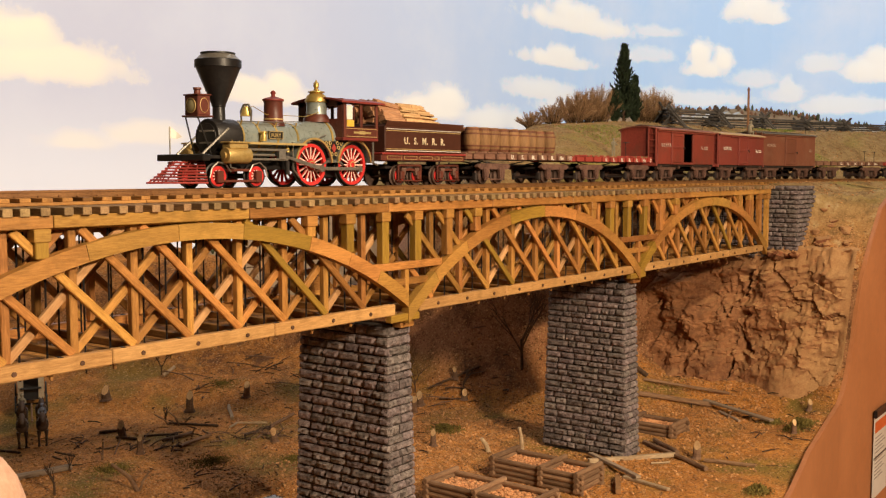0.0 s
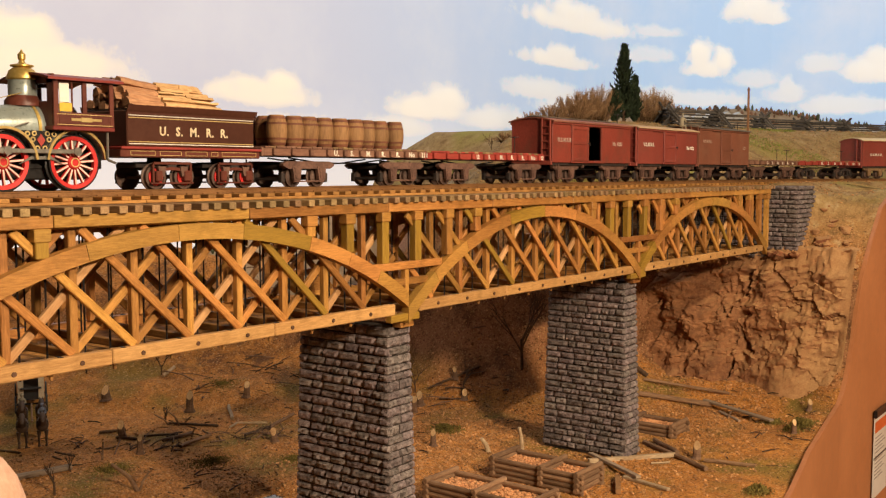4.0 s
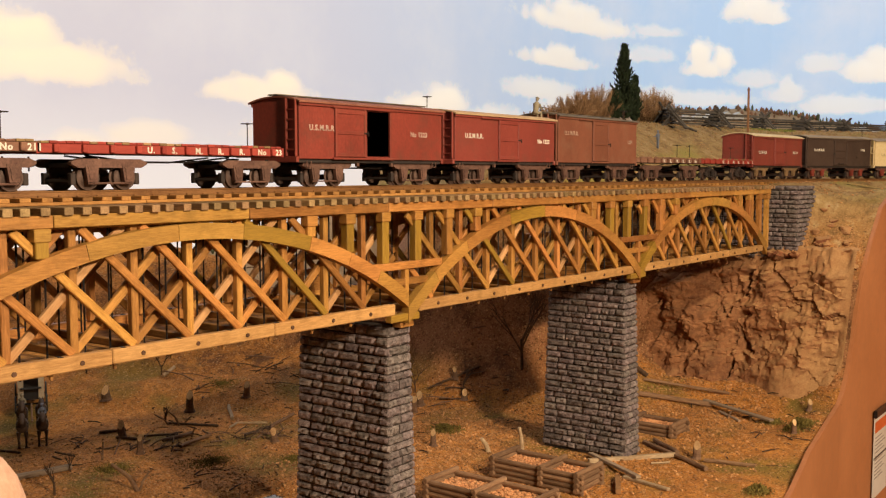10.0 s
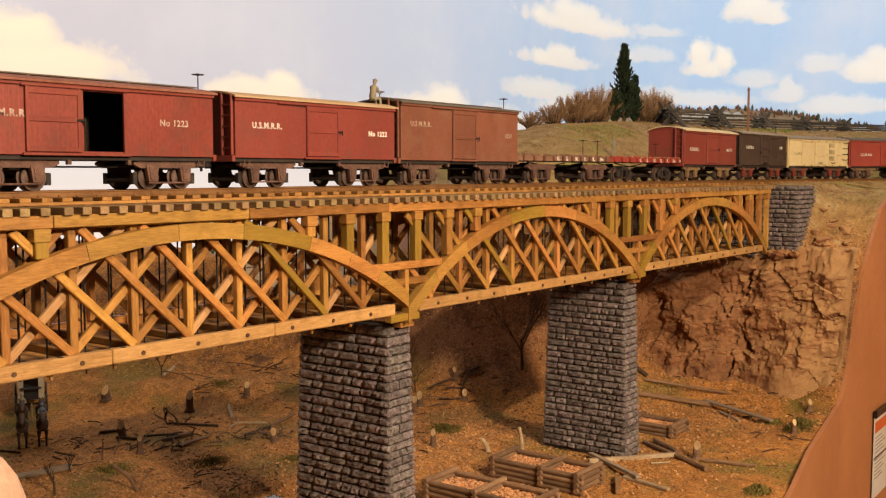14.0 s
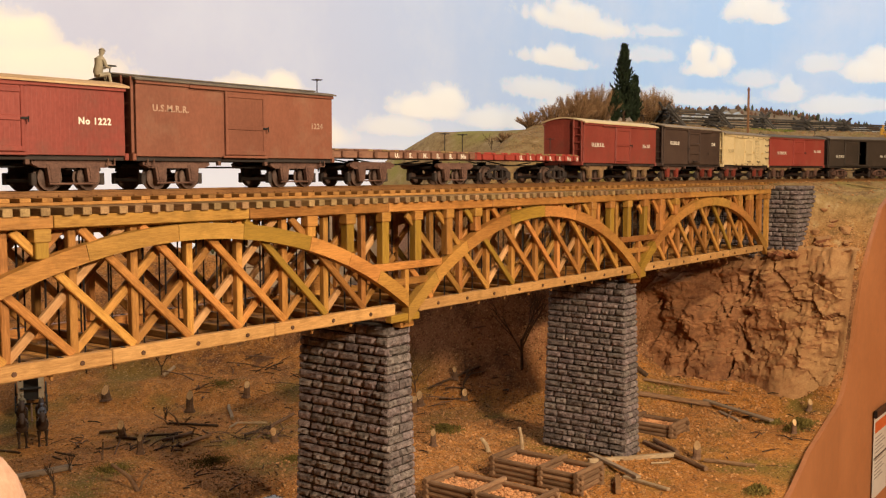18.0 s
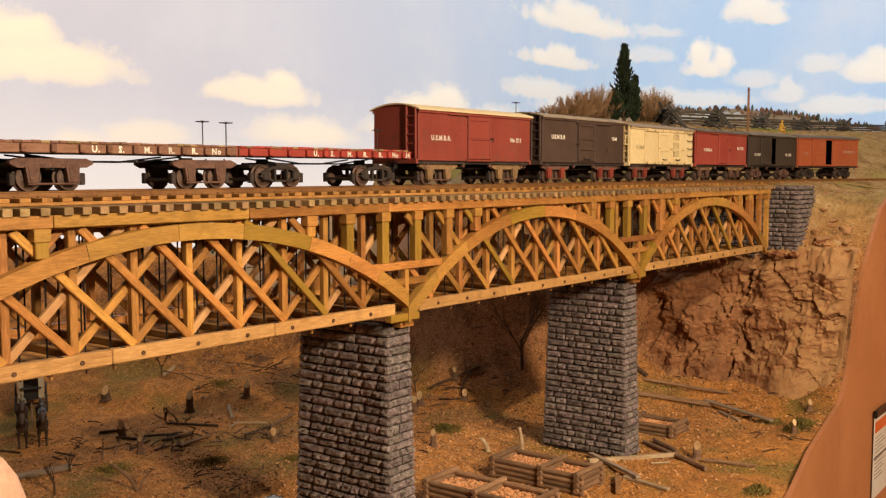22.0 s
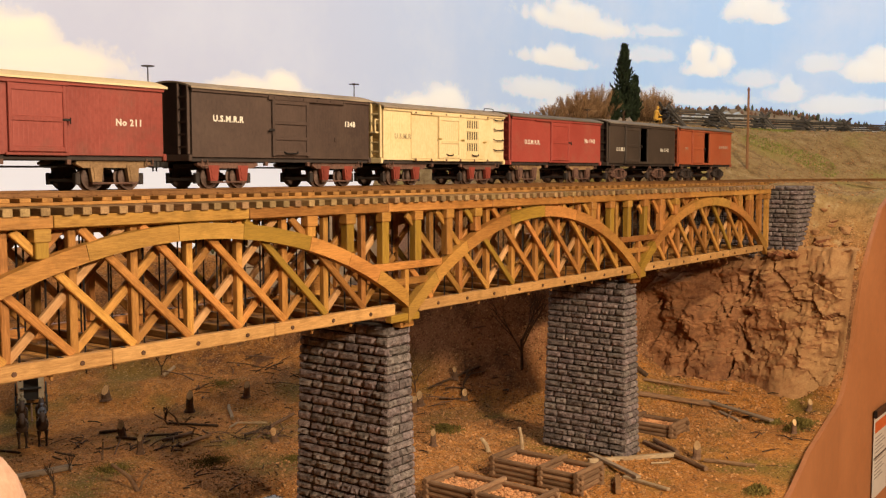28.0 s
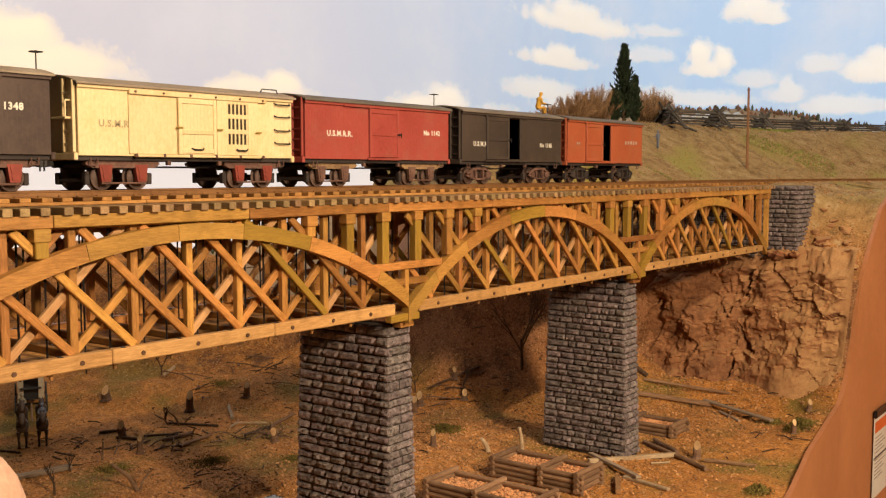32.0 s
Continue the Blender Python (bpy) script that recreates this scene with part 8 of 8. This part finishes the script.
# ---- the wagon and its team ----
HIDE = surface("dark_brown_horse_coat", (0.030, 0.018, 0.012), (0.075, 0.045, 0.03), 0.6, grain=300, patch=60, vary=0.35)
CANVAS = surface("dirty_wagon_canvas", (0.45, 0.38, 0.28), (0.66, 0.59, 0.47), 0.9, grain=300, patch=50)
WAGON_BLUE = surface("faded_dark_wagon_paint", (0.02, 0.022, 0.026), (0.05, 0.05, 0.055), 0.7, grain=300, patch=50)


def horse(x, y, turn):
    h = thing("horse", "dark brown harnessed draught horse pulling a wagon", "horse", at(x, y, ground_z(x, y), 0, 0, turn) @ Matrix.Scale(1.1, 4), group="team of horses before the wagon")
    body = Bag().lathe([(2, -17), (6.2, -15), (7.2, -8), (6.6, 0), (7.0, 9), (5.8, 14), (2.5, 16)], 12, mm(0, 0, 24, 0, 90))
    part("body", body, HIDE, h, smooth=True)
    part("neck", Bag().lathe([(5.2, 0), (4.2, 8), (3.0, 15)], 10, mm(12, 0, 27, 0, 38)), HIDE, h, smooth=True)
    part("head", Bag().lathe([(2.2, -2), (3.3, 1), (2.6, 7), (1.9, 12), (1.2, 13)], 10, mm(21, 0, 40, 0, 125)), HIDE, h, smooth=True)
    for s in (-1.4, 1.4):
        part("ear", Bag().rod((20, s, 41), (20.5, s * 1.4, 44.5), 0.9, 0.2, 5), HIDE, h)
    for lx in (-12, 11):
        for ly in (-4, 4):
            part("leg", Bag().lathe([(1.7, 0), (1.5, 1.6), (1.0, 3), (1.3, 10), (2.6, 19)], 8, mm(lx + random.uniform(-2, 2), ly, 0)), HIDE, h, smooth=True)
    part("tail", Bag().rod((-16.5, 0, 27), (-19, 0, 11), 1.5, 0.6, 6), HIDE, h)
    part("harness_collar", Bag().lathe([(5.9, -1.2), (6.5, -1.2), (6.5, 1.2), (5.9, 1.2)], 14, mm(11.5, 0, 26.5, 0, 62), closed=False), IRON, h)


def build_wagon():
    turn = 240.0
    ux, uy = math.cos(radians(turn)), math.sin(radians(turn))
    px, py = -uy, ux
    fx, fy = 692, 585
    for k in range(2):
        for s in (-12, 12):
            horse(fx - ux * 70 * k + px * s, fy - uy * 70 * k + py * s, turn)
    wx, wy = fx - ux * 186, fy - uy * 186
    w = thing("covered_wagon", "dark blue army wagon with a dirty white canvas cover", "wagon", at(wx, wy, ground_z(wx, wy), 0, 0, turn) @ Matrix.Scale(1.15, 4))
    part("wagon_box", Bag().slab([(-38, 18), (36, 18), (40, 34), (-42, 34)], -13, 13), WAGON_BLUE, w)
    cv = Bag()
    n = 9
    for x, lift in ((-44, 3), (-20, 0), (12, 0), (38, 3)):
        cv.v += [(x, 15 * math.cos(math.pi * i / n), 34 + (21 + lift) * math.sin(math.pi * i / n)) for i in range(n + 1)]
    cv.f = [(k * (n + 1) + i, k * (n + 1) + i + 1, (k + 1) * (n + 1) + i + 1, (k + 1) * (n + 1) + i) for k in range(3) for i in range(n)]
    cover = part("canvas_cover", cv, CANVAS, w, "dirty white canvas cover", smooth=True)
    so = cover.modifiers.new("thickness", "SOLIDIFY")
    so.thickness = 0.0006
    for s in (-1, 1):
        part("canvas_curtain", Bag().slab([(37.5, 22), (39.5, 20), (42, 36), (42.5, 55), (40.5, 55), (40, 36)], *sorted((s * 8.5, s * 15))), CANVAS, w, "hanging white canvas strip")
    part("seat", Bag().box(38, 46, -12, 12, 33, 35, 0.4), WAGON_BLUE, w)
    part("pole", Bag().rod((40, 0, 14), (150, 0, 17), 1.1), LOG_BROWN, w)
    for lx, r in ((-24, 14), (26, 11)):
        part("axle", Bag().rod((lx, -19, r), (lx, 19, r), 1.2), IRON, w)
        for s in (-18, 18):
            wh = part("wheel", Bag().lathe([(r - 1.6, -1), (r, -1), (r, 1), (r - 1.6, 1), (r - 1.6, -1)], 22, mm(lx, s, r, 90), closed=False), WAGON_BLUE, w)
            for i in range(10):
                a = math.pi * 2 * i / 10
                part("spoke", Bag().rod((lx, s, r), (lx + (r - 1) * math.cos(a), s, r + (r - 1) * math.sin(a)), 0.6, n=5), WAGON_BLUE, wh)
    for k, s, ma in ((0, 12, COAT_BLUE), (1, -12, COAT_GREY)):
        rider = figure("seated_figure", "small painted model figure riding a harnessed horse", ma, True)
        rider.matrix_basis = at(fx - ux * (70 * k + 2) + px * s, fy - uy * (70 * k + 2) + py * s, ground_z(fx, fy) + 32, 0, 0, turn)
    lying("log", "kerb log lying across the wagon road", "log", (660, 560), (640, 620), 3, 3, TWIG, 0, True)


build_wagon()

# ---- the layout's edge ----
ROCK = surface("bare_pink_plaster_rock", (0.50, 0.29, 0.20), (0.68, 0.43, 0.31), 0.9, grain=200, patch=40, bump=0.8, vary=0, stain=(0.34, 0.17, 0.10), stain_amount=0.5)


def build_edge_rock():
    b = Bag()
    n, m = 26, 22
    for j in range(m + 1):
        z = -360 + 257 * (j / m) ** 0.55
        for i in range(n):
            a = 2 * math.pi * i / n
            r = float(np.interp(z, (-360, -200, -131, -118, -109, -106, -103), (84, 48, 34, 31, 25, 19, 10)))
            r *= 1 + 0.09 * noise.noise((math.cos(a) * 2, math.sin(a) * 2, z / 40)) + 0.05 * noise.noise((math.cos(a) * 7, math.sin(a) * 7, z / 10))
            b.v.append((196 + r * math.cos(a), -196 + r * math.sin(a), z))
    for j in range(m):
        b.f += [(j * n + i, j * n + (i + 1) % n, (j + 1) * n + (i + 1) % n, (j + 1) * n + i) for i in range(n)]
    b.f.append(tuple(m * n + i for i in range(n)))
    tagged(part("plaster_rock", b, ROCK, smooth=True), "bare pinkish plaster rock at the layout edge", "rock")


build_edge_rock()


def build_notice():
    """A printed leaflet hung on the fascia."""
    q = thing("notice_sheet", "white printed leaflet with an orange heading hung on the fascia", "notice", at(1650, -202, -440, 0, 0, 1))
    paper = surface("printed_white_paper", (0.62, 0.58, 0.52), (0.74, 0.70, 0.64), 0.6, grain=60, patch=8, bump=0.02, vary=0)
    orange = surface("orange_print", (0.60, 0.11, 0.02), (0.70, 0.16, 0.04), 0.6, grain=60, patch=8, bump=0, vary=0)
    ink = surface("grey_print", (0.26, 0.22, 0.2), (0.34, 0.3, 0.27), 0.7, grain=60, patch=8, bump=0, vary=0)
    part("sheet", Bag().box(0, 90, -1.2, 0, -66, 66, 0.2), paper, q)
    part("clip_bar", Bag().box(-2, 92, -5, 0, 66, 78, 0.8), BLACK_GLOSS, q, "black clip bar")
    part("heading", Bag().box(4, 86, -1.5, -1.2, 40, 58), orange, q, "orange heading block")
    part("fold_band", Bag().box(0, 90, -1.6, -1.2, -2, 1), BLACK_GLOSS, q)
    for k in range(12):
        z = 32 - 6 * k
        if abs(z) > 3:
            part("text_bar", Bag().box(8, 50 + 30 * ((k * 7) % 5) / 5, -1.45, -1.2, z - 0.8, z + 0.8), ink, q)
    part("lower_clip", Bag().lathe([(3, -8), (9, -4), (10, 2), (4, 7)], 12, mm(2, -5, -72)), BLACK_GLOSS, q, "black plastic clip")


build_notice()

# ---- painted figures that ride the train or stand on the hill ----
fig = figure("seated_figure", "small grey model figure sitting on a boxcar roof", COAT_GREY, True)
MOVING.append((fig, 1434 + 36.5, 1618 - 36.5, at(86, -6, 73.6)))
fig = figure("crouching_figure", "small model figure in a yellow coat on a boxcar roof", COAT_YELLOW, True)
MOVING.append((fig, 3081 + 36.5, 3267 - 36.5, at(82, -2, 79.5, 0, 0, -35) @ Matrix.Scale(1.15, 4)))
for x, y, ma, turn in ((1475, 150, COAT_BLUE, 200), (1790, 240, COAT_BLUE, 150), (1610, 240, COAT_GREY, 240)):
    fig = figure("standing_figure", "small model figure standing on the hillside", ma, False)
    fig.matrix_basis = at(x, y, ground_z(x, y), 0, 0, turn)


def motions():
    """The train's run, and the turning of its wheels and rods."""
    for car, a, b, m in MOVING:
        walk(car, [(t, car_pose(a, b, t) @ m if m is not None else car_pose(a, b, t)) for t in range(33)])
    ticks = [k * 4 / 30 for k in range(241)]
    for wheel, x, z, r in TURNING:
        walk(wheel, [(t, at(x, 0, z, 0, math.degrees(gone(t) / r) % 360, 0)) for t in ticks])
    fine = [k * 4 / 30 for k in range(241)]
    for side, main, cross, x1, x2, s in RODS:
        for ob, rows in zip((side, main, cross), rod_rows(fine, x1, x2, s)):
            walk(ob, rows)


motions()
